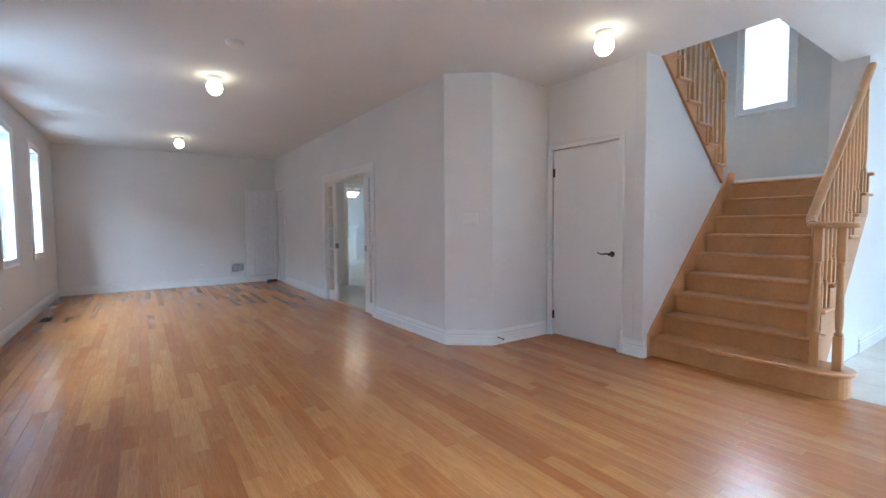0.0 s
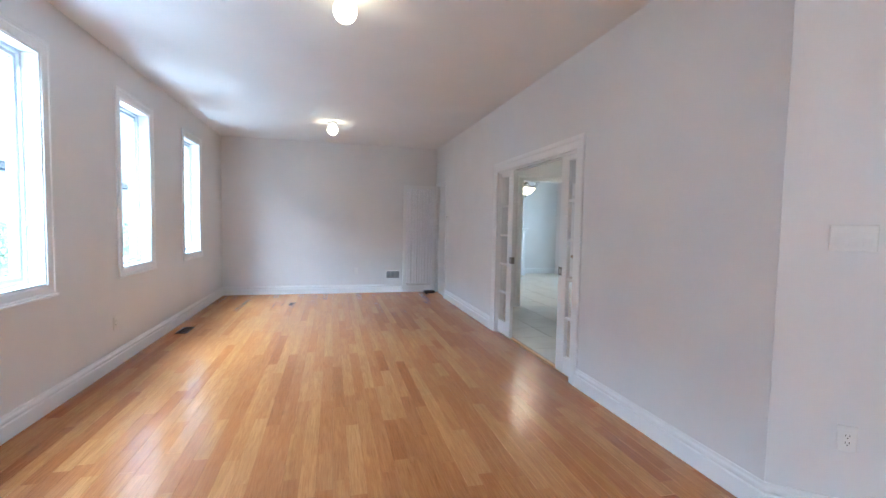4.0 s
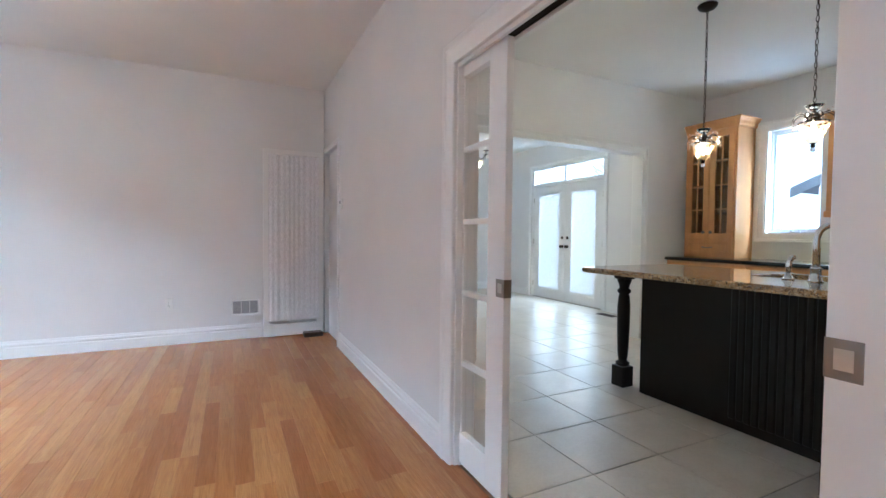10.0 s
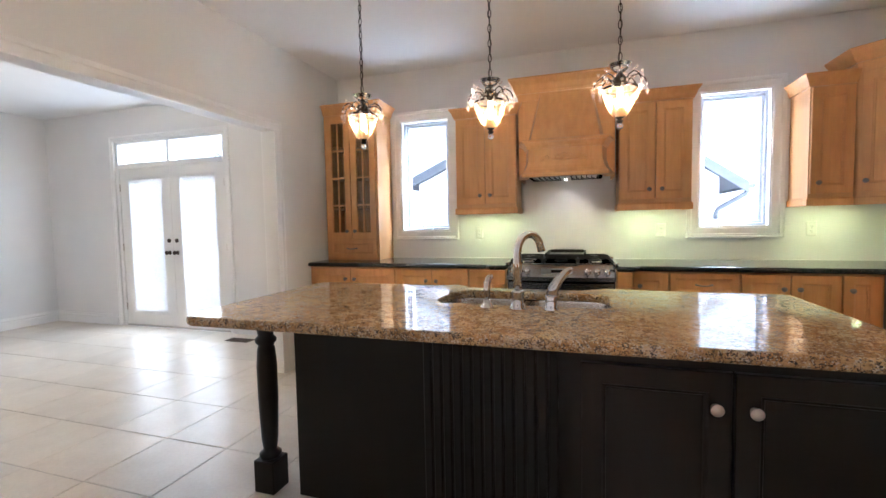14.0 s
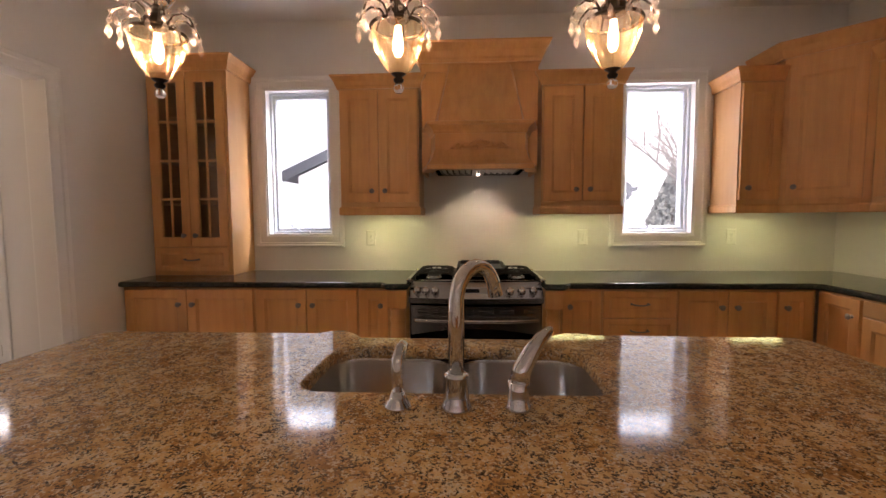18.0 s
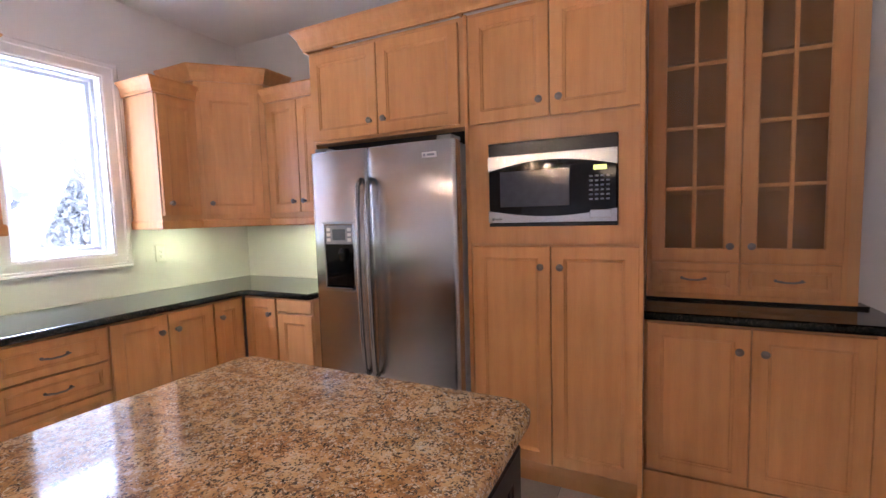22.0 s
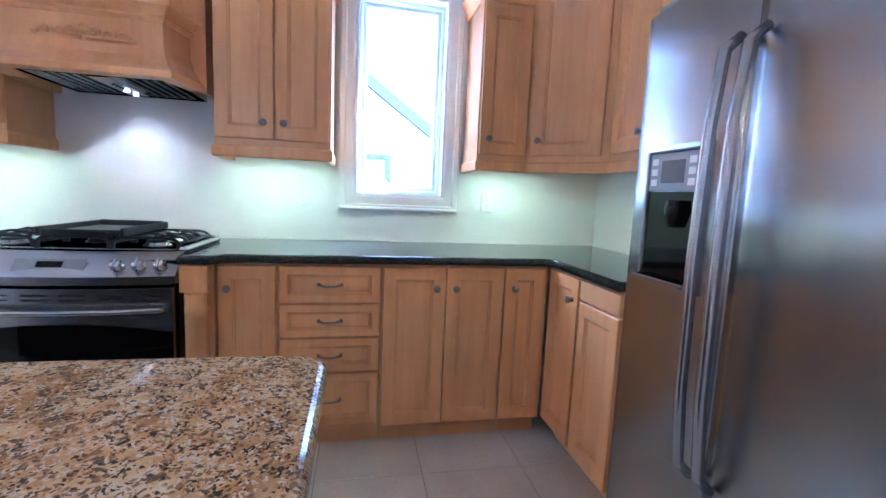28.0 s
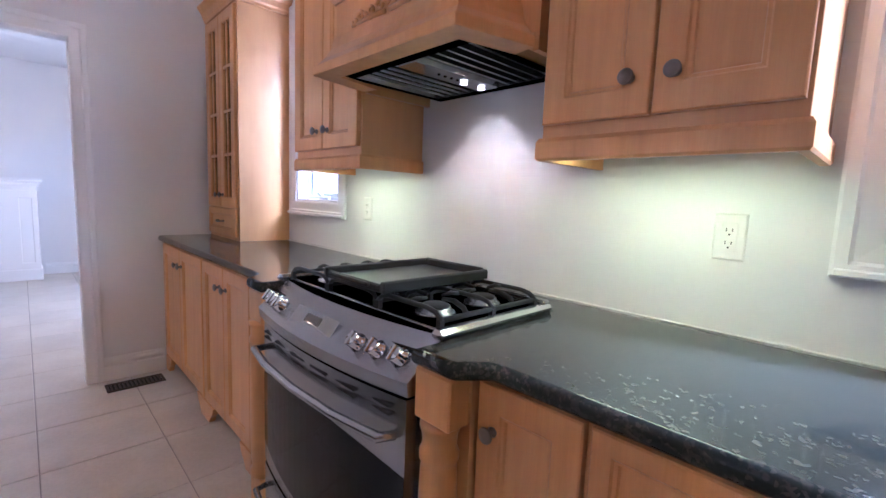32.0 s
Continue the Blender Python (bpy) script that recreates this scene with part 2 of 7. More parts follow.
def pane_glass(name, tint=(1, 1, 1)):
    m = bpy.data.materials.new(name)
    m.use_nodes = True
    t = m.node_tree
    t.nodes.remove(t.nodes["Principled BSDF"])
    clear, gloss, mix = t.nodes.new("ShaderNodeBsdfTransparent"), t.nodes.new("ShaderNodeBsdfGlossy"), t.nodes.new("ShaderNodeMixShader")
    clear.inputs[0].default_value, gloss.inputs["Roughness"].default_value = (*tint, 1), 0.02
    f, power, scale = t.nodes.new("ShaderNodeLayerWeight"), t.nodes.new("ShaderNodeMath"), t.nodes.new("ShaderNodeMath")
    f.inputs["Blend"].default_value = 0.5
    power.operation, scale.operation = "POWER", "MULTIPLY_ADD"
    power.inputs[1].default_value, scale.inputs[1].default_value, scale.inputs[2].default_value = 4.0, 0.6, 0.03
    t.links.new(f.outputs["Facing"], power.inputs[0])
    t.links.new(power.outputs[0], scale.inputs[0])
    t.links.new(scale.outputs[0], mix.inputs[0])
    t.links.new(clear.outputs[0], mix.inputs[1])
    t.links.new(gloss.outputs[0], mix.inputs[2])
    t.links.new(mix.outputs[0], t.nodes["Material Output"].inputs[0])
    return m


def lace_cloth(name, cover, colour, stretch=(220, 220, 30)):
    """Sheer cloth: threads let light through in an uneven weave."""
    m = bpy.data.materials.new(name)
    m.use_nodes = True
    t = m.node_tree
    b = t.nodes["Principled BSDF"]
    b.inputs["Base Color"].default_value, b.inputs["Roughness"].default_value = (*colour, 1), 0.9
    clear, trans, mix, both = (t.nodes.new(k) for k in ("ShaderNodeBsdfTransparent", "ShaderNodeBsdfTranslucent", "ShaderNodeMixShader", "ShaderNodeMixShader"))
    trans.inputs[0].default_value = (*colour, 1)
    both.inputs[0].default_value = 0.25
    t.links.new(b.outputs[0], both.inputs[1])
    t.links.new(trans.outputs[0], both.inputs[2])
    n = noise_of(m, coords(m, stretch), 1.0, 2)
    r = node(m, "ShaderNodeMapRange", **{"From Min": 0.35, "From Max": 0.65, "To Min": cover - 0.15, "To Max": min(1, cover + 0.15)})
    link(m, n, r.inputs["Value"])
    link(m, r.outputs[0], mix.inputs[0])
    t.links.new(clear.outputs[0], mix.inputs[1])
    t.links.new(both.outputs[0], mix.inputs[2])
    t.links.new(mix.outputs[0], t.nodes["Material Output"].inputs[0])
    return m


def crystal(name, colour, rough=0.03):
    m, b = blank(name, rough)
    b.inputs["Base Color"].default_value = (*colour, 1)
    b.inputs["Transmission Weight"].default_value, b.inputs["IOR"].default_value = 1.0, 1.45
    return m


def lit_glass(name, colour, body=0.34):
    """Frosted coloured glass: part clear, part scattering."""
    m = bpy.data.materials.new(name)
    m.use_nodes = True
    t = m.node_tree
    b = t.nodes["Principled BSDF"]
    b.inputs["Base Color"].default_value, b.inputs["Roughness"].default_value = (*colour, 1), 0.12
    clear, trans, mix, both = (t.nodes.new(k) for k in ("ShaderNodeBsdfTransparent", "ShaderNodeBsdfGlossy", "ShaderNodeMixShader", "ShaderNodeMixShader"))
    clear.inputs[0].default_value = trans.inputs[0].default_value = (*colour, 1)
    trans.inputs["Roughness"].default_value = 0.08
    both.inputs[0].default_value, mix.inputs[0].default_value = 0.8, body
    t.links.new(b.outputs[0], both.inputs[1])
    t.links.new(trans.outputs[0], both.inputs[2])
    t.links.new(clear.outputs[0], mix.inputs[1])
    t.links.new(both.outputs[0], mix.inputs[2])
    t.links.new(mix.outputs[0], t.nodes["Material Output"].inputs[0])
    return m


WHITE = paint("wall_paint", (0.76, 0.75, 0.745))
CEIL = paint("ceiling_paint", (0.80, 0.79, 0.78), 0.8, 90, 0.03, 0.15)
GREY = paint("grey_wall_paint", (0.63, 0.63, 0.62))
TRIM = paint("trim_enamel", (0.82, 0.815, 0.81), 0.32, 60, 0.02, 0.03)
# white vinyl; the blue cast of daylight is put into its colour
VINYL = plain("blue_daylit_vinyl", (0.68, 0.735, 0.82), 0.35, 0, 0.02)
MAPLE = maple("honey_maple", (0.77, 0.408, 0.164), (0.61, 0.280, 0.093))
MAPLE_SIDE = maple("maple_panel", (0.72, 0.405, 0.18), (0.62, 0.32, 0.13), (12, 12, 1.0))
STAIR_OAK = maple("stair_oak", (0.62, 0.33, 0.135), (0.50, 0.24, 0.085), (3.0, 40, 40))
RAIL_OAK = maple("rail_oak", (0.66, 0.39, 0.17), (0.52, 0.28, 0.11), (40, 40, 2.5))
PLANK, PLANK_FAR = plank_wood("oak_strip", True), plank_wood("oak_strip_joined", False)
SUBFLOOR = plain("floor_joint", (0.26, 0.13, 0.05), 0.7)
TILE, GROUT = tile_stone("floor_tile"), plain("grout", (0.33, 0.30, 0.27), 0.9)
ISLAND_STONE = granite("island_granite", [(0.3, (0.20, 0.105, 0.040)), (0.42, (0.41, 0.242, 0.108)), (0.54, (0.56, 0.385, 0.20)), (0.66, (0.63, 0.505, 0.335)), (0.78, (0.54, 0.475, 0.39))],
                       [(150, 0.325, 0.39, (0.26, 0.155, 0.082), 3.1), (220, 0.345, 0.38, (0.60, 0.53, 0.42), 7.7), (180, 0.37, 0.43, (0.125, 0.10, 0.078), 1.3), (250, 0.38, 0.42, (0.05, 0.044, 0.038), 4.6)], 1.25)
DARK_STONE = granite("dark_green_granite", [(0.3, (0.012, 0.015, 0.014)), (0.55, (0.022, 0.027, 0.025)), (0.72, (0.034, 0.041, 0.038))],
                     [(130, 0.30, 0.46, (0.040, 0.042, 0.037), 2.2), (180, 0.34, 0.47, (0.070, 0.066, 0.053), 8.3)], 1.0, 0.08, 0.003)
STEEL = metal("brushed_steel", (0.46, 0.465, 0.475), 0.235, (160, 160, 3), 0.04, 0.95, 0.0011)
RANGE_STEEL = metal("range_steel", (0.46, 0.46, 0.465), 0.27, (3, 3, 160), 0.04, 0.85)
OVERCAST = glow("bright_haze", (0.90, 0.95, 1.0), 0.21)
STEEL_V = metal("brushed_steel_upright", (0.50, 0.505, 0.52), 0.26, (60, 60, 4), 0.04)
SINK_STEEL = metal("sink_steel", (0.60, 0.59, 0.57), 0.24, (6, 150, 6), 0.04)
CHROME = metal("chrome", (0.70, 0.70, 0.71), 0.04, (3, 3, 3), 0.0)
PEWTER = metal("dark_pewter", (0.27, 0.25, 0.23), 0.3, (60, 60, 60), 0.1)
NICKEL = metal("nickel", (0.50, 0.47, 0.43), 0.3, (60, 60, 60), 0.05)
BRONZE = metal("oil_rubbed_bronze", (0.055, 0.04, 0.032), 0.42, (80, 80, 80), 0.1)
BLACK = plain("black_enamel", (0.012, 0.012, 0.013), 0.25)
IRON = plain("cast_iron", (0.018, 0.018, 0.019), 0.6, 0.3)
BAFFLE = plain("baffle_steel", (0.72, 0.715, 0.70), 0.3, 0.85)
GRIDDLE_TOP = plain("griddle_plate", (0.07, 0.075, 0.08), 0.35, 0.5)
RAIL_STEEL = metal("polished_steel", (0.62, 0.62, 0.63), 0.18, (8, 160, 8), 0.04)
BLACK_GLASS = plain("black_glass", (0.004, 0.004, 0.005), 0.05)
BLACK_GLASS.node_tree.nodes["Principled BSDF"].inputs["Specular IOR Level"].default_value = 0.22
GREY_WALL_METAL = plain("grey_slat", (0.42, 0.42, 0.43), 0.5)
GREY_PLASTIC = plain("grey_plastic", (0.30, 0.31, 0.33), 0.4)
PLATE = plain("plate_plastic", (0.78, 0.77, 0.75), 0.35, 0, 0.02)
ESPRESSO = maple("espresso_wood", (0.010, 0.007, 0.006), (0.006, 0.004, 0.0037), (30, 30, 2), 0.36)
ESPRESSO.node_tree.nodes["Principled BSDF"].inputs["Coat Weight"].default_value = 0.08
ESPRESSO.node_tree.nodes["Principled BSDF"].inputs["Specular IOR Level"].default_value = 0.3
# near-black that paints the shade inside slots, wells and gaps
DARK_HOLE = plain("painted_hole_shade", (0.015, 0.015, 0.015), 0.9)
BROWN_VENT = plain("vent_brown", (0.05, 0.03, 0.02), 0.45, 0.4)
GLASS = pane_glass("window_glass")
CAB_GLASS = pane_glass("cabinet_glass", (0.84, 0.83, 0.81))
LACE = lace_cloth("lace", 0.96, (0.93, 0.92, 0.95))
SHEER = lace_cloth("sheer", 0.9, (0.9, 0.9, 0.9), (60, 60, 200))
GLOBE = glow("lit_globe", (1.0, 0.74, 0.44), 4.0)
BULB = glow("lit_bulb", (1.0, 0.78, 0.50), 8.0)
BOWL = glow("lit_amber_bowl", (1.0, 0.74, 0.42), 2.2)
SPOT_LENS = glow("lit_lens", (1.0, 0.9, 0.75), 1.6)
STRIP = glow("lit_strip", (0.95, 1.0, 0.62), 0.4)
AMBER = lit_glass("amber_glass", (1.0, 0.87, 0.70), 0.27)
CLEAR = crystal("clear_crystal", (1, 0.98, 0.95))
SPARKLE = lit_glass("cut_crystal", (1.0, 0.97, 0.95), 0.24)
LCD = glow("green_display", (0.55, 0.6, 0.12), 0.5)
SIDING = paint("white_siding", (0.80, 0.80, 0.80), 0.7)
FASCIA = plain("grey_fascia", (0.06, 0.066, 0.08), 0.7)
SNOW = paint("snow_ground", (0.80, 0.81, 0.83), 0.9, 20, 0.04, 0.4)
# bark lightened so its colour carries the haze over the winter trees
BARK = plain("hazed_bark", (0.38, 0.37, 0.37), 0.95, 0, 0.3, 12)
LEAF = plain("leaf", (0.10, 0.13, 0.06), 0.7, 0, 0.35, 8)
# far paler than foliage: distance haze is painted into this colour
NEEDLE = plain("hazed_needles", (0.46, 0.50, 0.51), 0.8, 0, 0.3, 8)


# ---- shape helpers ----
class Shape:
    """Gathers points and faces for one mesh."""

    def __init__(self):
        self.v, self.f, self.smooth = [], [], []

    def add(self, pts, faces, smooth=False, m=None):
        n = len(self.v)
        self.v += [tuple(m @ Vector(p)) for p in pts] if m else [tuple(p) for p in pts]
        self.f += [tuple(n + i for i in f) for f in faces]
        self.smooth += [smooth] * len(faces)
        return self

    def box(self, x0, x1, y0, y1, z0, z1, b=0.0, m=None):
        if b <= 0:
            pts = [(x, y, z) for x in (x0, x1) for y in (y0, y1) for z in (z0, z1)]
            return self.add(pts, [(0, 1, 3, 2), (4, 6, 7, 5), (0, 4, 5, 1), (2, 3, 7, 6), (0, 2, 6, 4), (1, 5, 7, 3)], m=m)
        b = min(b, (x1 - x0) * 0.45, (y1 - y0) * 0.45, (z1 - z0) * 0.45)
        pts, at = [], {}
        for i, x in enumerate((x0, x1)):
            for j, y in enumerate((y0, y1)):
                for k, z in enumerate((z0, z1)):
                    s = [1 - 2 * i, 1 - 2 * j, 1 - 2 * k]
                    for a in range(3):
                        p = [x + s[0] * b, y + s[1] * b, z + s[2] * b]
                        p[a] = (x, y, z)[a]
                        at[i, j, k, a] = len(pts)
                        pts.append(p)
        faces = []
        for s in (0, 1):
            quad = [(0, 0), (0, 1), (1, 1), (1, 0)]
            faces.append([at[s, p, q, 0] for p, q in (quad if s == 0 else quad[::-1])])
            faces.append([at[p, s, q, 1] for p, q in (quad[::-1] if s == 0 else quad)])
            faces.append([at[p, q, s, 2] for p, q in (quad if s == 0 else quad[::-1])])
        for p in (0, 1):
            for q in (0, 1):
                fl = p != q
                e = [at[p, q, 0, 0], at[p, q, 1, 0], at[p, q, 1, 1], at[p, q, 0, 1]]
                faces.append(e[::-1] if fl else e)
                e = [at[p, 0, q, 0], at[p, 1, q, 0], at[p, 1, q, 2], at[p, 0, q, 2]]
                faces.append(e if fl else e[::-1])
                e = [at[0, p, q, 1], at[1, p, q, 1], at[1, p, q, 2], at[0, p, q, 2]]
                faces.append(e[::-1] if fl else e)
                for r in (0, 1):
                    t = [at[p, q, r, 0], at[p, q, r, 1], at[p, q, r, 2]]
                    faces.append(t[::-1] if (p + q + r) % 2 else t)
        return self.add(pts, faces, m=m)

    def lathe(self, profile, n=20, m=None, smooth=True):
        """profile: (radius, z) from bottom to top, turned round z."""
        pts = [(r * math.cos(2 * math.pi * i / n), r * math.sin(2 * math.pi * i / n), z) for r, z in profile for i in range(n)]
        faces = [(k * n + i, k * n + (i + 1) % n, (k + 1) * n + (i + 1) % n, (k + 1) * n + i) for k in range(len(profile) - 1) for i in range(n)]
        if profile[0][0] > 1e-5:
            faces.append(tuple(range(n))[::-1])
        if profile[-1][0] > 1e-5:
            faces.append(tuple((len(profile) - 1) * n + i for i in range(n)))
        return self.add(pts, faces, smooth, m)

    def ball(self, centre, r, n=12, squash=1.0, m=None):
        prof = [(max(1e-6, r * math.sin(math.pi * k / 8)), -r * squash * math.cos(math.pi * k / 8)) for k in range(9)]
        return self.lathe(prof, n, (m or Matrix()) @ Matrix.Translation(centre))

    def tube(self, path, radius, n=8, m=None, closed=False):
        path = [Vector(p) for p in path]
        pts, up = [], Vector((0, 0, 1))
        radii = radius if isinstance(radius, (list, tuple)) else [radius] * len(path)
        last = None
        for i, p in enumerate(path):
            d = ((path[(i + 1) % len(path)] if closed or i < len(path) - 1 else p) - (path[i - 1] if closed or i else p)).normalized()
            side = (last - d * last.dot(d)) if last else (d.cross(up) if abs(d.z) < 0.95 else d.cross(Vector((1, 0, 0))))
            side.normalize()
            last = side
            other = d.cross(side)
            pts += [p + radii[i] * (math.cos(2 * math.pi * k / n) * side + math.sin(2 * math.pi * k / n) * other) for k in range(n)]
        rows = len(path) if closed else len(path) - 1
        faces = [(i * n + k, i * n + (k + 1) % n, ((i + 1) % len(path)) * n + (k + 1) % n, ((i + 1) % len(path)) * n + k) for i in range(rows) for k in range(n)]
        if not closed:
            faces += [tuple(range(n))[::-1], tuple((len(path) - 1) * n + k for k in range(n))]
        return self.add(pts, faces, True, m)

    def prism(self, outline, a0, a1, axis="z", m=None):
        """An outline in the two other axes, carried from a0 to a1 along the axis."""
        put = {"z": lambda p, q, a: (p, q, a), "y": lambda p, q, a: (p, a, q), "x": lambda p, q, a: (a, p, q)}[axis]
        n = len(outline)
        pts = [put(p, q, a) for a in (a0, a1) for p, q in outline]
        faces = [tuple(range(n))[::-1], tuple(range(n, 2 * n))] + [(i, (i + 1) % n, n + (i + 1) % n, n + i) for i in range(n)]
        return self.add(pts, faces, m=m)

    def slab(self, outline, z0, z1, edge=0.006):
        """A flat slab with an eased edge all round."""
        mid = [sum(p[k] for p in outline) / len(outline) for k in (0, 1)]
        n = len(outline)

        def inset(d):
            out = []
            for i in range(n):
                a, b, c = Vector(outline[i - 1]), Vector(outline[i]), Vector(outline[(i + 1) % n])
                na, nb = (b - a).normalized(), (c - b).normalized()
                s = Vector((-na.y - nb.y, na.x + nb.x))
                s = s.normalized() * d / max(0.4, math.cos(na.angle(nb, 0) / 2)) if s.length > 1e-6 else s
                out.append(b + s)
            return out

        turn = [radians(15 * i) for i in range(7)]
        rings = [(edge * (1 - math.sin(q)), z0 + edge * (1 - math.cos(q))) for q in turn] + [(edge * (1 - math.cos(q)), z1 - edge * (1 - math.sin(q))) for q in turn]
        pts = [(*p, z) for d, z in rings for p in inset(d)]
        faces = [(k * n + i, k * n + (i + 1) % n, (k + 1) * n + (i + 1) % n, (k + 1) * n + i) for k in range(len(rings) - 1) for i in range(n)]
        self.add(pts, faces, True)
        k = len(self.v) - len(pts)
        self.f += [tuple(k + i for i in range(n))[::-1], tuple(k + (len(rings) - 1) * n + i for i in range(n))]
        self.smooth += [False, False]
        return self

    def rings(self, x0, x1, z0, z1, steps, cap=True, m=None):
        """Nested rectangles facing -y; steps: (inset, y) from the outside in."""
        pts, faces = [], []
        for d, y in steps:
            pts += [(x0 + d, y, z0 + d), (x1 - d, y, z0 + d), (x1 - d, y, z1 - d), (x0 + d, y, z1 - d)]
        for k in range(len(steps) - 1):
            faces += [(4 * k + i, 4 * k + (i + 1) % 4, 4 * k + 4 + (i + 1) % 4, 4 * k + 4 + i) for i in range(4)]
        if cap:
            faces.append(tuple(4 * (len(steps) - 1) + i for i in range(4)))
        return self.add(pts, faces, m=m)

    def sweep(self, profile, path, z=0.0, closed=False, m=None):
        """profile: (out, up) closed outline; carried along path (x, y), out to the right of the way."""
        n, k, pts = len(path), len(profile), []
        for i in range(n):
            p = Vector(path[i])
            a = (p - Vector(path[i - 1])).normalized() if i or closed else None
            b = (Vector(path[(i + 1) % n]) - p).normalized() if i < n - 1 or closed else None
            a, b = a or b, b or a
            ra, rb = Vector((a.y, -a.x)), Vector((b.y, -b.x))
            s = (ra + rb) / max(0.3, 1 + ra.dot(rb))
            pts += [(p.x + s.x * o, p.y + s.y * o, z + u) for o, u in profile]
        rows = n if closed else n - 1
        faces = [(i * k + j, i * k + (j + 1) % k, ((i + 1) % n) * k + (j + 1) % k, ((i + 1) % n) * k + j) for i in range(rows) for j in range(k)]
        if not closed:
            faces += [tuple(range(k)), tuple((n - 1) * k + j for j in range(k))[::-1]]
        return self.add(pts, faces, m=m)

    def trim(self, profile, path, z=0.0):
        """Moulding round the outside of a cabinet: out to the left of the way."""
        return self.sweep(profile, path[::-1], z)

    def mesh(self, name, tidy=True):
        me = bpy.data.meshes.new(name)
        me.from_pydata(self.v, [], self.f)
        me.polygons.foreach_set("use_smooth", self.smooth)
        if tidy:
            bm = bmesh.new()
            bm.from_mesh(me)
            bmesh.ops.recalc_face_normals(bm, faces=bm.faces)
            bm.to_mesh(me)
            bm.free()
        me.update()
        return me


def part(name, shape, material, parent=None, label="", m=None):
    me = shape.mesh(name) if isinstance(shape, Shape) else shape
    if not me.materials:
        me.materials.append(material)
    ob = new(name, me)
    ob.parent = parent
    if m is not None:
        ob.matrix_basis = m
    if label:
        ob["label"] = label
    return ob


def thing(name, label, category, m=None, group="", kind=""):
    ob = new(name)
    ob.empty_display_size = 0.1
    if m is not None:
        ob.matrix_basis = m
    return tagged(ob, label, category, group, kind)


def single(name, shape, material, label, category, m=None, group="", kind=""):
    return tagged(part(name, shape, material, None, "", m), label, category, group, kind)


def structure(name, shape, material, label, category="wall", m=None):
    return single(name, shape, material, label, category, m, kind="structure")


def wall_shape(width, height, thick, holes, z0=0.0):
    """A wall along x from 0 to width, facing -y at y=0, with openings (u0, u1, z0, z1) through it."""
    us = sorted({0.0, width, *[h[i] for h in holes for i in (0, 1)]})
    zs = sorted({z0, height, *[h[i] for h in holes for i in (2, 3)]})
    s = Shape()

    def solid(i, j):
        if not (0 <= i < len(us) - 1 and 0 <= j < len(zs) - 1):
            return False
        u, z = (us[i] + us[i + 1]) / 2, (zs[j] + zs[j + 1]) / 2
        return not any(a < u < b and c < z < d for a, b, c, d in holes)

    for i in range(len(us) - 1):
        for j in range(len(zs) - 1):
            if not solid(i, j):
                continue
            a, b, c, d = us[i], us[i + 1], zs[j], zs[j + 1]
            s.add([(a, 0, c), (b, 0, c), (b, 0, d), (a, 0, d)], [(0, 1, 2, 3)])
            s.add([(a, thick, c), (b, thick, c), (b, thick, d), (a, thick, d)], [(3, 2, 1, 0)])
            for di, dj, q in ((-1, 0, ((a, c), (a, d))), (1, 0, ((b, d), (b, c))), (0, -1, ((b, c), (a, c))), (0, 1, ((a, d), (b, d)))):
                if not solid(i + di, j + dj):
                    (p0, r0), (p1, r1) = q
                    s.add([(p0, 0, r0), (p1, 0, r1), (p1, thick, r1), (p0, thick, r0)], [(0, 1, 2, 3)])
    return s


def facing(side, a, b):
    """Pose of a thing whose front looks to a side: w, e, n or s; its left front corner stands at (a, b)."""
    return pose(a, b, 0, 0, 0, {"s": 0, "w": -90, "n": 180, "e": 90}[side])


CEILING = 2.75
SW0, SW1, SWZ = 2.0, 2.505, (2.765, 3.85)     # stairwell window
DOWN = -0.12

# ---- setting: walls ----
LIVING_W = [(4.81, 5.48), (6.57, 7.23), (8.31, 8.98)]
WIN_Z = (0.855, 2.385)
# west wall of the living room, seen from the east; its u runs with y
structure("wall_living_west", wall_shape(13.4, CEILING + 0.2, 0.2, [(a + 3.1, b + 3.1, *WIN_Z) for a, b in LIVING_W] + [(1.6, 3.3, *WIN_Z)], DOWN), WHITE, "white painted living room wall with tall windows", m=pose(-0.95, -3.1, 0, 0, 0, 90))
structure("wall_living_north", wall_shape(4.0, CEILING + 0.2, 0.15, [], DOWN), WHITE, "white painted end wall of the living room", m=pose(-1.15, 10.26, 0))
structure("wall_south", wall_shape(8.4, CEILING + 0.2, 0.2, [(0.9, 2.5, 0.9, 2.3)], DOWN), WHITE, "white painted wall behind the living room", m=pose(7.25, -3.0, 0, 0, 0, 180))
# the wall between living room and kitchen, front to the west; u runs against y
PK0, PK1, PKZ = 5.262, 7.035, 1.955
structure("wall_pocket_door", wall_shape(13.2 - 3.545, CEILING + 0.2, 0.12, [(13.2 - PK1, 13.2 - PK0, DOWN, PKZ), (13.2 - 10.2, 13.2 - 9.56, DOWN, 2.03)], DOWN), WHITE, "white painted wall with a wide pocket door opening", m=pose(2.86, 13.2, 0, 0, 0, -90))
structure("wall_chamfer", Shape().prism([(2.862, 3.543), (3.23, 3.235), (3.23, 3.36), (2.978, 3.543)], DOWN, CEILING), WHITE, "white painted angled wall corner")
structure("wall_closet_north", Shape().box(3.232, 4.05, 3.235, 3.36, DOWN, CEILING), WHITE, "white painted wall beside the closet door")
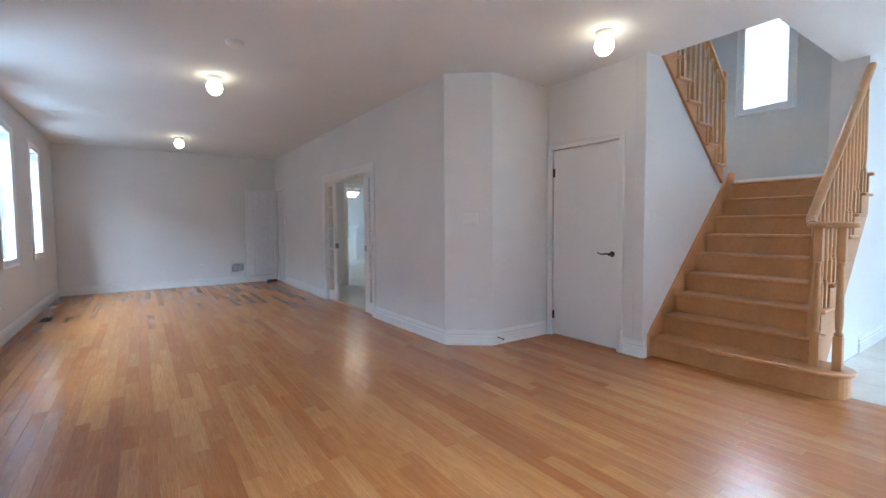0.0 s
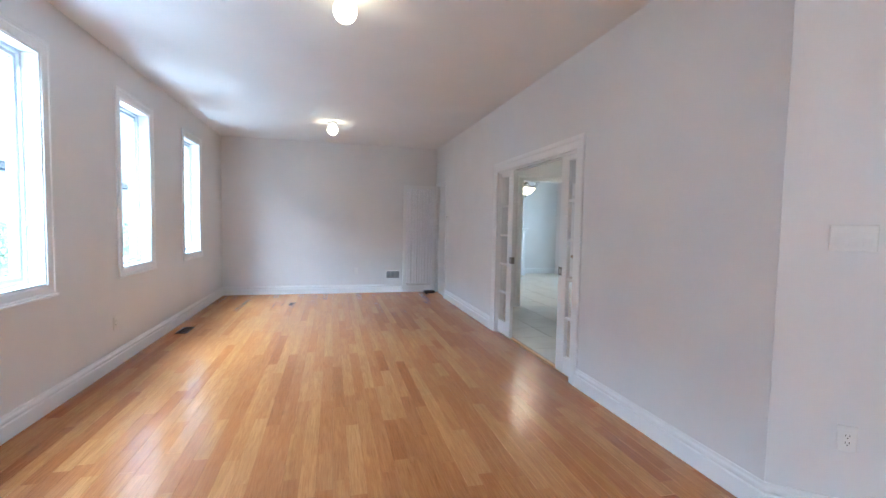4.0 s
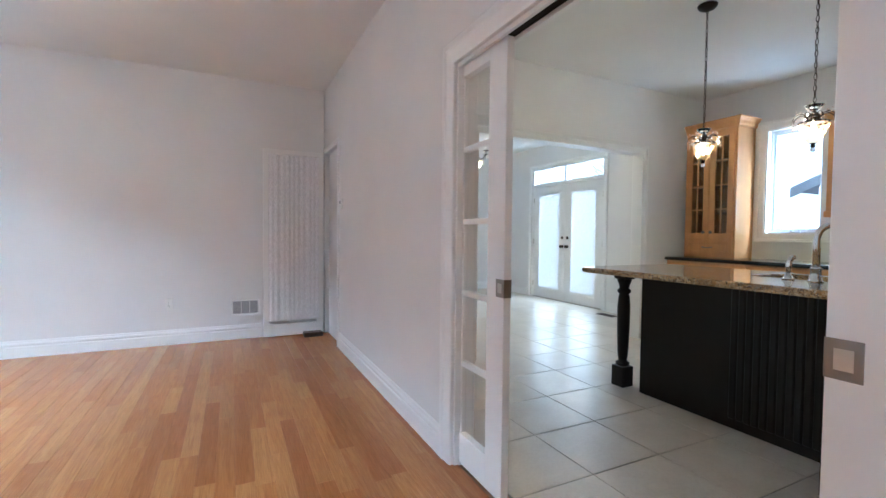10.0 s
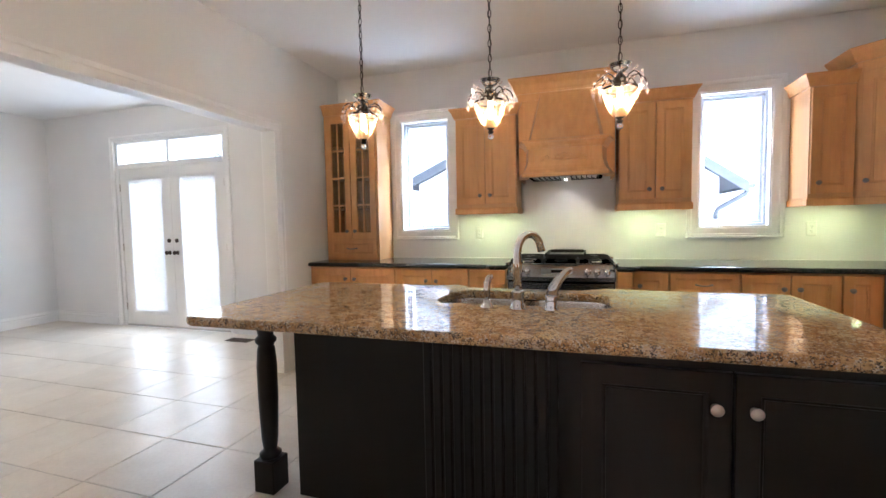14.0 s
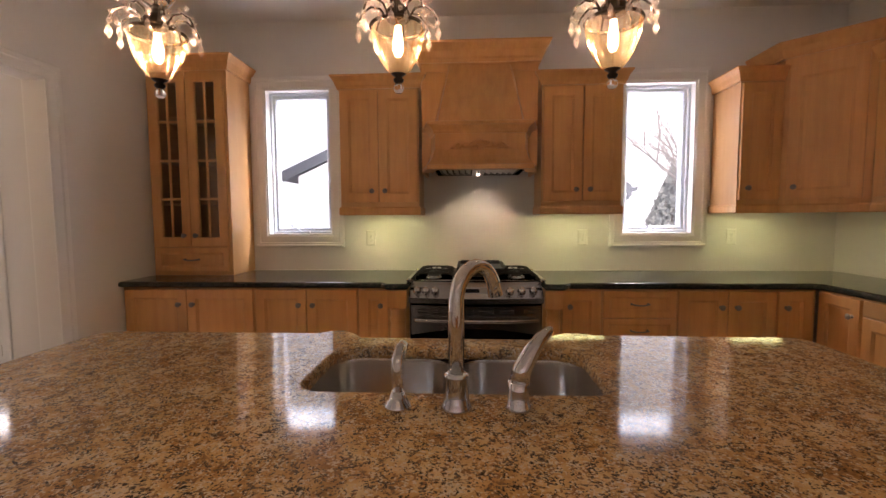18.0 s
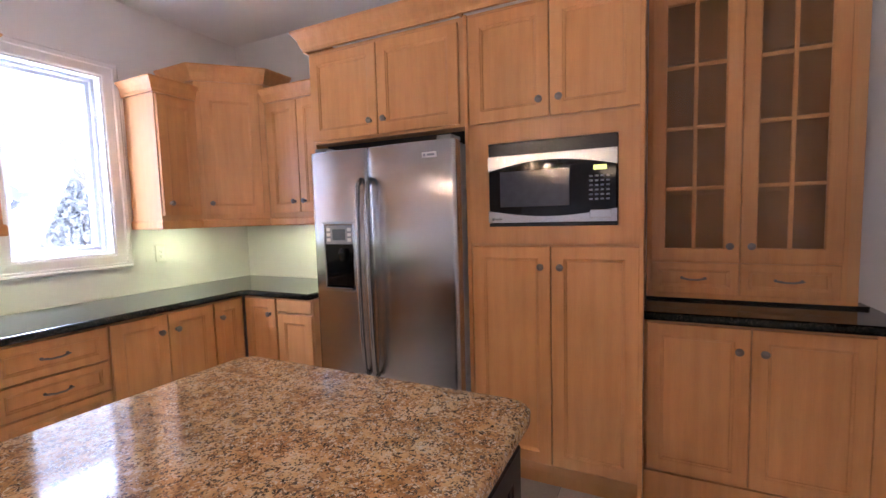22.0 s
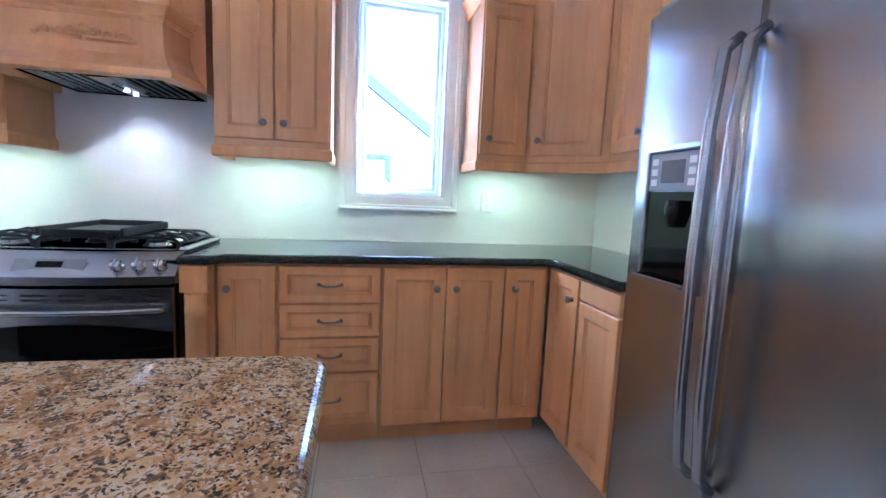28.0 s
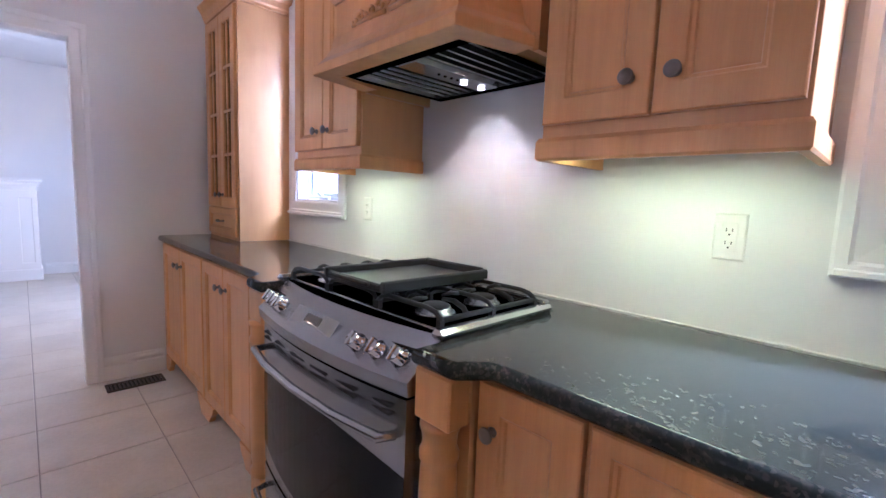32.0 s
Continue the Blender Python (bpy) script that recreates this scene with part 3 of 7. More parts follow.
structure("wall_closet_door", wall_shape(3.36 - 2.2, CEILING + 0.1, 0.1, [(3.36 - 3.17, 3.36 - 2.36, DOWN, 2.04)], DOWN), WHITE, "white painted wall with the closet door", m=pose(4.052, 3.36, 0, 0, 0, -90))
structure("wall_under_stairs", Shape().prism([(4.052, DOWN), (5.79, DOWN), (5.79, 1.50), (5.76, 1.53), (4.68, 2.47), (4.68, CEILING + 0.05), (4.052, CEILING + 0.05)], 2.10, 2.198, "y"), WHITE, "white painted wall under the upper stair flight")
structure("wall_kitchen_south", wall_shape(4.2, CEILING + 0.2, 0.12, [], DOWN), WHITE, "white painted kitchen wall behind the refrigerator", m=pose(7.12, 3.70, 0, 0, 0, 180))
WA, WB, KZ = (7.32, 7.825), (4.685, 5.193), (1.175, 2.265)
FD0, FD1, FDZ = 10.02, 11.80, 2.36
# outer kitchen wall, front to the west; u runs against y
structure("wall_kitchen_east", wall_shape(13.2 - 3.58, CEILING + 0.2, 0.17, [(13.2 - b, 13.2 - a, *KZ) for a, b in (WA, WB)] + [(13.2 - FD1, 13.2 - FD0, DOWN, FDZ)], DOWN), WHITE, "white painted outer wall with casement windows and garden doors", m=pose(6.97, 13.2, 0, 0, 0, -90))
OP0, OP1, OPZ = 3.87, 5.945, 2.04
structure("wall_kitchen_north", wall_shape(6.97 - 2.982, CEILING + 0.2, 0.12, [(OP0 - 2.982, OP1 - 2.982, DOWN, OPZ)], DOWN), WHITE, "white painted wall with a wide cased opening", m=pose(2.982, 8.52, 0))
structure("wall_family_north", Shape().box(2.98, 7.14, 13.05, 13.2, DOWN, CEILING), WHITE, "white painted end wall of the family room")
structure("wall_back_closet", Shape().box(2.982, 3.62, 9.3, 9.4, DOWN, CEILING).box(2.90, 2.96, 9.562, 10.198, DOWN, 2.028).box(3.62, 3.72, 9.3, 10.5, DOWN, CEILING).box(2.982, 3.62, 10.4, 10.5, DOWN, CEILING), WHITE, "white painted passage behind the open door")
structure("wall_hall_end", wall_shape(4.3, CEILING + 0.2, 0.15, [(1.9, 3.2, 0.3, 2.2)], DOWN), WHITE, "white painted hall wall", m=pose(7.1, 1.2, 0, 0, 0, -90))
structure("wall_landing", Shape().box(5.82, 7.098, 1.0, 1.27, DOWN, 5.3), WHITE, "white painted wall beside the stair landing")
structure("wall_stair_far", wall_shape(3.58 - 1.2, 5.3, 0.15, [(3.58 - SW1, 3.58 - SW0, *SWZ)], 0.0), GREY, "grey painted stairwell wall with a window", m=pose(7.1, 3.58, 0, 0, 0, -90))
structure("wall_stair_north", Shape().box(4.16, 7.1, 3.36, 3.578, 0, 5.3), WHITE, "white painted stairwell wall")
structure("wall_stairwell_upper", Shape().box(4.1, 4.24, 1.08, 3.5, CEILING + 0.26, 5.3).box(4.24, 5.818, 1.08, 1.2, CEILING + 0.26, 5.3), WHITE, "white painted upper stairwell walls")
# ceilings
ceil = Shape()
ceil.box(-1.15, 4.24, -3.2, 13.2, CEILING, CEILING + 0.25)
ceil.box(4.24, 7.14, -3.2, 1.2, CEILING, CEILING + 0.25)
ceil.box(4.24, 7.14, 3.5, 13.2, CEILING, CEILING + 0.25)
structure("ceiling", ceil, CEIL, "flat white ceiling", "ceiling")
structure("ceiling_stairwell", Shape().box(4.0, 7.3, 1.0, 3.7, 5.3, 5.45), CEIL, "white ceiling over the stairwell", "ceiling")

# ---- baseboards and casings ----
BASE = [(0, 0), (0.018, 0), (0.018, 0.092), (0.010, 0.098), (0.010, 0.106), (0.015, 0.112), (0.014, 0.124), (0.008, 0.134), (0.006, 0.148), (0, 0.15)]


def baseboard(path, label="white moulded baseboard"):
    structure("baseboard", Shape().sweep(BASE, path), TRIM, label, "baseboard")


baseboard([(-0.95, -3.0), (-0.95, 10.26), (2.19, 10.26)])
baseboard([(2.86, 9.48), (2.86, PK1 + 0.08)])
baseboard([(2.86, PK0 - 0.08), (2.862, 3.543), (3.232, 3.235), (4.03, 3.235)])
baseboard([(4.052, 2.29), (4.052, 2.10), (4.10, 2.10)])
baseboard([(2.98, 4.14), (2.98, PK0 - 0.08)])
baseboard([(2.98, PK1 + 0.08), (2.98, 8.52), (OP0 - 0.08, 8.52)])
baseboard([(OP1 + 0.08, 8.52), (6.36, 8.52)])
baseboard([(OP0 - 0.08, 8.64), (3.73, 8.64)])
baseboard([(6.97, FD0 - 0.08), (6.97, 8.64), (OP1 + 0.08, 8.64)])
baseboard([(5.90, 13.05), (6.97, 13.05), (6.97, FD1 + 0.08)])
baseboard([(3.73, 10.5), (2.98, 10.5), (2.98, 13.05), (4.3, 13.05)])
baseboard([(5.82, 1.0), (7.1, 1.0), (7.1, -3.0)])

CASE = [(0.0, 0.0), (0.0, -0.014), (0.006, -0.018), (0.024, -0.02), (0.03, -0.014), (0.062, -0.011), (0.07, -0.008), (0.07, 0.0)]


def casing(name, u0, u1, z0, z1, m, parent=None, wide=0.07):
    """A moulded frame on a wall round the opening u0..u1, z0..z1."""
    k = wide / 0.07
    s = Shape().rings(u0 - wide, u1 + wide, z0 - wide, z1 + wide, [(d * k, y) for d, y in CASE], cap=False)
    if parent:
        return part(name, s, TRIM, parent)
    return structure(name, s, TRIM, "white moulded door casing", "trim", m)


# pocket door opening, both faces
casing("trim_pocket_door", 13.2 - PK1, 13.2 - PK0, -0.3, PKZ, pose(2.86, 13.2, 0, 0, 0, -90), wide=0.112)
casing("trim_pocket_door_kitchen", PK0, PK1, -0.3, PKZ, pose(2.98, 0, 0, 0, 0, 90), wide=0.085)
casing("trim_back_door", 13.2 - 10.2, 13.2 - 9.56, -0.3, 2.03, pose(2.86, 13.2, 0, 0, 0, -90), wide=0.055)
casing("trim_closet_door", 0.19, 1.0, -0.3, 2.04, pose(4.052, 3.36, 0, 0, 0, -90), wide=0.06)
casing("trim_opening", OP0, OP1, -0.3, OPZ, pose(0, 8.52, 0), wide=0.085)
casing("trim_opening_family", -OP1, -OP0, -0.3, OPZ, pose(0, 8.64, 0, 0, 0, 180), wide=0.085)
casing("trim_garden_door", 13.2 - FD1, 13.2 - FD0, -0.3, FDZ, pose(6.97, 13.2, 0, 0, 0, -90), wide=0.06)
# jamb liners
jl = Shape().box(2.872, 2.968, PK1 - 0.012, PK1 + 0.003, 0, PKZ)
jl.box(2.872, 2.968, PK0 - 0.003, PK0 + 0.012, 0, PKZ)
jl.box(2.872, 2.888, PK0 + 0.012, PK1 - 0.012, PKZ - 0.02, PKZ + 0.003).box(2.945, 2.968, PK0 + 0.012, PK1 - 0.012, PKZ - 0.02, PKZ + 0.003)
structure("trim_pocket_jamb", jl, TRIM, "white split jamb of the pocket doors", "trim")
structure("trim_pocket_track", Shape().box(2.892, 2.941, PK0 + 0.002, PK1 - 0.002, PKZ - 0.006, PKZ + 0.002), DARK_HOLE, "dark track slot over the pocket doors", "trim")

# ---- daylight in the openings ----
for a, b in LIVING_W:
    daylight(-1.12, a, b, *WIN_Z, 1, WINDOW_LIGHT * (1.15 if a > 8 else 0.7))
# added light from behind the walk, through an opening never in view
daylight(-1.12, -1.5, 0.2, *WIN_Z, 1, WINDOW_LIGHT * 3.3)
for a, b in (WA, WB):
    daylight(7.12, a, b, *KZ, -1, WINDOW_LIGHT * 0.26, 0.8, KITCHEN_DAY)
daylight(7.12, FD0 + 0.1, FD1 - 0.1, 0.2, FDZ, -1, WINDOW_LIGHT * 0.3, 1)
for mid in (10.475, 11.345):
    lamp("window_light", "AREA", WINDOW_LIGHT * 0.022, DAY, look((6.966, mid, 1.045), (5.9, mid, 1.045)), 0.55, 1.66)
daylight(7.22, SW0, SW1, *SWZ, -1, WINDOW_LIGHT * 3.6)
# added hall light, its opening out of view
daylight(7.22, -2.0, -0.7, 0.3, 2.2, -1, WINDOW_LIGHT * 1.9, 1)
# added lamp outside the unseen back wall, brightening hall and stairs
lamp("window_light", "AREA", WINDOW_LIGHT * 2.2, DAY, look((5.55, -3.95, 3.0), (5.3, -2.1, 1.0)), 3.0, 1.1)

# ---- windows ----
def casement(name, label, width, z0, z1, m, depth=0.14, handle=True, inner=0.04, rim=0.032):
    """A casement in an opening width x (z1 - z0), the room to -y; casing, jamb, sash, pane, crank."""
    w = thing(name, label, "window", m, kind="structure")
    casing("window_casing", 0, width, z0, z1, None, w, 0.085)
    part("sill_cap", Shape().box(-0.078, width + 0.078, -0.03, -0.0005, z0 - 0.082, z0 - 0.066, 0.003), TRIM, w)
    part("jamb", Shape().rings(-0.001, width + 0.001, z0 - 0.001, z1 + 0.001, [(0.0, 0.0), (0.014, 0.0), (0.014, depth), (0, depth)], cap=False), TRIM, w)
    f0 = depth - 0.075
    a, b = rim, f0 + 0.016
    part("window_frame", Shape().rings(0.0135, width - 0.0135, z0 + 0.0135, z1 - 0.0135, [(0, depth), (0, f0), (a - 0.012, f0), (a - 0.008, f0 + 0.012), (a - 0.008, depth), (0, depth)], cap=False), VINYL, w)
    part("sash", Shape().rings(a, width - a, z0 + a, z1 - a, [(0, b + 0.05), (0, b), (inner * 0.75, b), (inner * 0.9, b + 0.012), (inner, b + 0.016), (inner, b + 0.05)], cap=False), VINYL, w)
    p = part("pane", Shape().box(a + inner - 0.006, width - a - inner + 0.006, b + 0.022, b + 0.028, z0 + a + inner - 0.006, z1 - a - inner + 0.006), GLASS, w)
    p.visible_shadow = False
    if handle:
        h = part("crank", Shape().box(width / 2 - 0.055, width / 2 + 0.055, f0 - 0.018, f0, z0 + 0.016, z0 + 0.034, 0.004).tube([(width / 2 - 0.02, f0 - 0.014, z0 + 0.034), (width / 2 - 0.03, f0 - 0.03, z0 + 0.05), (width / 2 - 0.06, f0 - 0.035, z0 + 0.062), (width / 2 - 0.085, f0 - 0.032, z0 + 0.085)], [0.007, 0.006, 0.005, 0.007]), VINYL, w)
        part("lock_lever", Shape().box(width - 0.045, width - 0.033, f0 - 0.012, f0, z0 + 0.35, z0 + 0.43, 0.003).tube([(width - 0.039, f0 - 0.012, z0 + 0.40), (width - 0.039, f0 - 0.03, z0 + 0.42), (width - 0.039, f0 - 0.03, z0 + 0.47)], 0.005, 6), VINYL, w)
    return w


for k, (a, b) in enumerate(LIVING_W):
    casement(f"window_{k + 1}", "tall white casement window in the living room wall", b - a, *WIN_Z, facing("e", -0.95, a), 0.17)
# never in view: added so light can enter from behind
casement("window_4", "unseen wide window added behind the walk to let in light", 1.7, *WIN_Z, facing("e", -0.95, -1.5), 0.17, handle=False)
for k, (a, b) in enumerate((WA, WB)):
    casement(f"window_{k + 5}", "white casement window over the dark kitchen counter", b - a, *KZ, facing("w", 6.97, b), 0.14, inner=0.034, rim=0.029)
casement("window_7", "white window in the grey stairwell wall", SW1 - SW0, *SWZ, facing("w", 7.1, SW1), 0.12, handle=False, inner=0.02, rim=0.02)
# these two are out of view as well, added to light hall and stairs
casement("window_8", "unseen hall window added to let in light", 1.3, 0.3, 2.2, facing("w", 7.1, -0.7), 0.12, handle=False)
casement("window_9", "unseen back wall window added to let in light", 1.6, 0.9, 2.3, facing("n", 6.35, -3.0), 0.16, handle=False)


# ---- living room ----
def globe_light(x, y):
    g = thing("ceiling_light", "lit opal glass globe light on a white ceiling collar", "ceiling light", pose(x, y, CEILING - 0.165), "globe ceiling lights")
    part("collar", Shape().lathe([(0.046, 0.118), (0.05, 0.128), (0.062, 0.142), (0.068, 0.154), (0.068, 0.165)], 28), TRIM, g)
    part("globe", Shape().lathe([(1e-6, -0.022), (0.022, -0.0185), (0.042, -0.008), (0.058, 0.008), (0.069, 0.028), (0.074, 0.05), (0.073, 0.072), (0.065, 0.094), (0.052, 0.112), (0.046, 0.122)], 28), GLOBE, g, "glowing opal glass globe")
    lamp("globe_glow", "POINT", GLOBE_W, (1.0, 0.58, 0.26), pose(x, y, CEILING - 0.2), 0.06)



for x, y in ((0.975, 4.9), (0.90, 8.57), (3.37, 2.06)):
    globe_light(x, y)
smoke = thing("smoke_detector", "round white smoke detector on the ceiling", "smoke detector", pose(1.0, 3.88, CEILING - 0.042))
part("body", Shape().lathe([(0.042, 0), (0.058, 0.006), (0.066, 0.02), (0.068, 0.03)], 28), PLATE, smoke)
part("base", Shape().lathe([(0.072, 0.03), (0.074, 0.036), (0.072, 0.0418)], 28), PLATE, smoke)


def plate(name, label, m, kind="outlet", gangs=1):
    """A cover plate facing -y, its middle at the origin."""
    w = 0.07 + 0.046 * (gangs - 1)
    p = thing(name, label, "outlet" if kind == "outlet" else "light switch", m)
    part("cover", Shape().rings(-w / 2, w / 2, -0.0575, 0.0575, [(0, -0.0002), (0, -0.003), (0.004, -0.006), (0.01, -0.0065)]), PLATE, p)
    for g in range(gangs):
        x = (g - (gangs - 1) / 2) * 0.046
        if kind == "outlet":
            s = Shape()
            s.box(x - 0.017, x + 0.017, -0.0085, -0.0064, -0.034, 0.034, 0.001)
            body = part("socket", s, PLATE, p)
            sl = Shape()
            for dz in (-0.019, 0.013):
                sl.box(x - 0.008, x - 0.006, -0.0092, -0.0082, dz, dz + 0.009).box(x + 0.005, x + 0.007, -0.0092, -0.0082, dz, dz + 0.008).box(x - 0.002, x + 0.002, -0.0092, -0.0082, dz - 0.009, dz - 0.005)
            part("slots", sl, DARK_HOLE, body)
        else:
            part("rocker", Shape().prism([(-0.0064, -0.033), (-0.0105, -0.033), (-0.0075, 0.0), (-0.0064, 0.033)], x - 0.016, x + 0.016, "x"), PLATE, p)
    return p


plate("wall_outlet", "white outlet low on the living room end wall", pose(1.33, 10.2595, 0.41))
plate("wall_outlet", "white outlet low on the window wall", pose(-0.9495, 6.40, 0.39, 0, 0, 90))
cham = math.degrees(math.atan2(3.235 - 3.543, 3.23 - 2.862))
nx, ny = math.sin(radians(cham)), -math.cos(radians(cham))
plate("wall_switch", "white triple rocker switch on the angled wall", pose(3.054 + nx * 0.0005, 3.3825 + ny * 0.0005, 1.29, 0, 0, cham), "switch", 3)
plate("wall_outlet", "white outlet low on the angled wall", pose(3.075 + nx * 0.0005, 3.3649 + ny * 0.0005, 0.42, 0, 0, cham))
plate("wall_switch", "white switch on the stair side wall", pose(4.2, 2.0995, 1.30), "switch")
thermo = thing("thermostat", "small white thermostat on the wall beside the back door", "thermostat", pose(2.8595, 9.38, 1.42, 0, 0, -90))
part("body", Shape().box(-0.04, 0.04, -0.022, 0, -0.05, 0.05, 0.005), PLATE, thermo)
part("display", Shape().box(-0.022, 0.022, -0.0235, -0.0215, 0.0, 0.028), GREY_PLASTIC, thermo)
stop = thing("door_stop", "black spring door stop on the baseboard", "door stop", pose(3.29, 3.219, 0.075))
part("spring", Shape().tube([(0, 0, 0), (0, -0.03, 0), (0, -0.075, -0.004)], [0.008, 0.005, 0.005], 8), BRONZE, stop)
part("tip", Shape().ball((0, -0.08, -0.004), 0.009), BLACK, stop)
grille = thing("return_air_grille", "white return air grille low on the end wall", "air vent", pose(1.885, 10.2595, 0.25))
part("frame", Shape().rings(0, 0.295, 0, 0.18, [(0, -0.0002), (0, -0.008), (0.014, -0.01), (0.018, -0.004)], cap=True), TRIM, grille)
for k in range(3):
    part("backing", Shape().box(0.022 + k * 0.082, 0.098 + k * 0.082, -0.0045, -0.0042, 0.02, 0.15), GREY_PLASTIC, grille)
    for j in range(9):
        part("slat", Shape().box(0.022 + k * 0.082, 0.098 + k * 0.082, -0.010, -0.0048, 0.022 + j * 0.0142, 0.0285 + j * 0.0142, 0.001), GREY_WALL_METAL, grille)


def floor_register(label, x, y, long_y=True):
    r = thing("floor_register", label, "floor vent", pose(x, y, 0.0022, 0, 0, 0 if long_y else 90))
    part("frame", Shape().box(-0.065, -0.05, -0.15, 0.15, 0, 0.008, 0.003).box(0.05, 0.065, -0.15, 0.15, 0, 0.008, 0.003).box(-0.05, 0.05, -0.15, -0.135, 0, 0.008, 0.003).box(-0.05, 0.05, 0.135, 0.15, 0, 0.008, 0.003), BROWN_VENT, r)
    part("well", Shape().box(-0.05, 0.05, -0.135, 0.135, 0.0, 0.001), DARK_HOLE, r)
    for k in range(13):
        y0 = -0.128 + k * 0.0205
        part("slat", Shape().box(-0.05, 0.05, y0, y0 + 0.009, 0.001, 0.006, 0.001), BROWN_VENT, r)


floor_register("dark brown metal register in the oak floor", -0.775, 7.68)
floor_register("dark brown metal register in the tile floor", 6.17, 8.36, False)
floor_register("dark brown metal register before the garden doors", 6.72, 9.7)

# open door with the lace curtain
bd = thing("glazed_door", "open white glazed door with a gathered lace curtain", "door", pose(2.20, 10.165, 0.012))
L, T = 0.625, 2.02
part("stile", Shape().box(0, 0.075, 0, 0.035, 0, T, 0.002), TRIM, bd)
part("stile", Shape().box(L - 0.075, L, 0, 0.035, 0, T, 0.002), TRIM, bd)
part("rail", Shape().box(0.075, L - 0.075, 0, 0.035, T - 0.09, T, 0.002), TRIM, bd)
part("rail", Shape().box(0.075, L - 0.075, 0, 0.035, 0, 0.13, 0.002), TRIM, bd)
part("pane", Shape().box(0.07, L - 0.07, 0.015, 0.021, 0.125, T - 0.085), GLASS, bd)
cur = Shape()
n = 120
cols = [(0.05 + (L - 0.10) * i / n, -0.016 + 0.003 * math.sin(i * 0.52 + 0.8 * math.sin(i * 0.11)) + 0.0025 * math.sin(i * 0.23 + 1)) for i in range(n + 1)]
cur.add([(x, y - 0.001 + (0.003 * math.sin(x * 40) if z < 0.5 else 0), z) for z in (0.17, 0.7, 1.3, T - 0.06) for x, y in cols], [(r * (n + 1) + i, r * (n + 1) + i + 1, (r + 1) * (n + 1) + i + 1, (r + 1) * (n + 1) + i) for r in range(3) for i in range(n)], True)
part("curtain", cur, LACE, bd, "white gathered lace curtain")
part("curtain_rod", Shape().tube([(0.045, -0.014, T - 0.06), (L - 0.045, -0.014, T - 0.06)], 0.005), TRIM, bd)
part("curtain_rod", Shape().tube([(0.045, -0.014, 0.17), (L - 0.045, -0.014, 0.17)], 0.005), TRIM, bd)
single("door_threshold", Shape().box(2.60, 2.80, 10.02, 10.14, 0.0022, 0.05, 0.006), BROWN_VENT, "dark brown block on the floor under the open door", "door stop")


# pocket doors
def pocket_leaf(name, m, lead_right):
    d = thing(name, "white glazed pocket door slid half into the wall", "door", m, "pocket doors")
    W, Hh = 0.92, PKZ - 0.02
    part("stile", Shape().box(0, 0.132, 0, 0.036, 0, Hh, 0.002), TRIM, d)
    part("stile", Shape().box(W - 0.105, W, 0, 0.036, 0, Hh, 0.002), TRIM, d)
    part("rail", Shape().box(0.132, W - 0.105, 0, 0.036, 0, 0.15, 0.002), TRIM, d)
    part("rail", Shape().box(0.132, W - 0.105, 0, 0.036, Hh - 0.055, Hh, 0.002), TRIM, d)
    rows, z0, z1 = 5, 0.15, Hh - 0.055
    step = (z1 - z0) / rows
    for k in range(1, rows):
        part("muntin", Shape().box(0.132, W - 0.105, 0.004, 0.032, z0 + k * step - 0.013, z0 + k * step + 0.013, 0.004), TRIM, d)
    for c in (0.375, 0.585):
        part("muntin", Shape().box(c - 0.013, c + 0.013, 0.005, 0.031, z0, z1, 0.004), TRIM, d)
    for k in range(rows):
        part("pane", Shape().box(0.127, W - 0.10, 0.0155, 0.0205, z0 + k * step + 0.012, z0 + (k + 1) * step - 0.012), GLASS, d)
    # square flush pull on the leading edge
    zc = 0.903
    p = part("pull", Shape().box(-0.0015, 0.058, -0.0018, 0.0005, zc - 0.038, zc + 0.038, 0.001).box(-0.0015, 0.058, 0.0355, 0.0378, zc - 0.038, zc + 0.038, 0.001).box(-0.0018, 0.0005, 0, 0.036, zc - 0.038, zc + 0.038), PEWTER, d, "dark square pocket door pull")
    part("recess", Shape().box(0.014, 0.044, -0.0024, -0.0012, zc - 0.02, zc + 0.02).box(0.014, 0.044, 0.0372, 0.0384, zc - 0.02, zc + 0.02), NICKEL, p)
    return d


pocket_leaf("pocket_door", pose(2.899, 6.655, 0.01, 0, 0, 90), True).matrix_basis = pose(2.935, 6.655, 0.01, 0, 0, 90)
pocket_leaf("pocket_door", pose(2.899, 5.577, 0.01, 0, 0, -90), False)

# closet door
cd = thing("closet_door", "closed flat white closet door with a black lever", "door", pose(4.06, 3.163, 0.014, 0, 0, -90))
part("slab", Shape().box(0.003, 0.797, 0.0, 0.035, 0.004, 2.018, 0.002), TRIM, cd)
part("lever", Shape().lathe([(0.028, 0), (0.028, 0.006), (0.012, 0.012), (0.011, 0.04), (0.014, 0.045), (0.014, 0.055), (0.006, 0.058)], 18, pose(0.735, 0, 0.925, 90)).tube([(0.735, -0.05, 0.925), (0.70, -0.052, 0.93), (0.66, -0.05, 0.922), (0.625, -0.05, 0.928), (0.605, -0.048, 0.936)], [0.008, 0.0085, 0.0075, 0.006, 0.004]), BRONZE, cd, "black curved lever handle")
for z in (0.22, 1.78):
    part("hinge", Shape().tube([(0.0, -0.004, z - 0.045), (0.0, -0.004, z + 0.045)], 0.006).box(-0.004, 0.02, -0.0012, 0.0, z - 0.045, z + 0.045), BRONZE, cd)

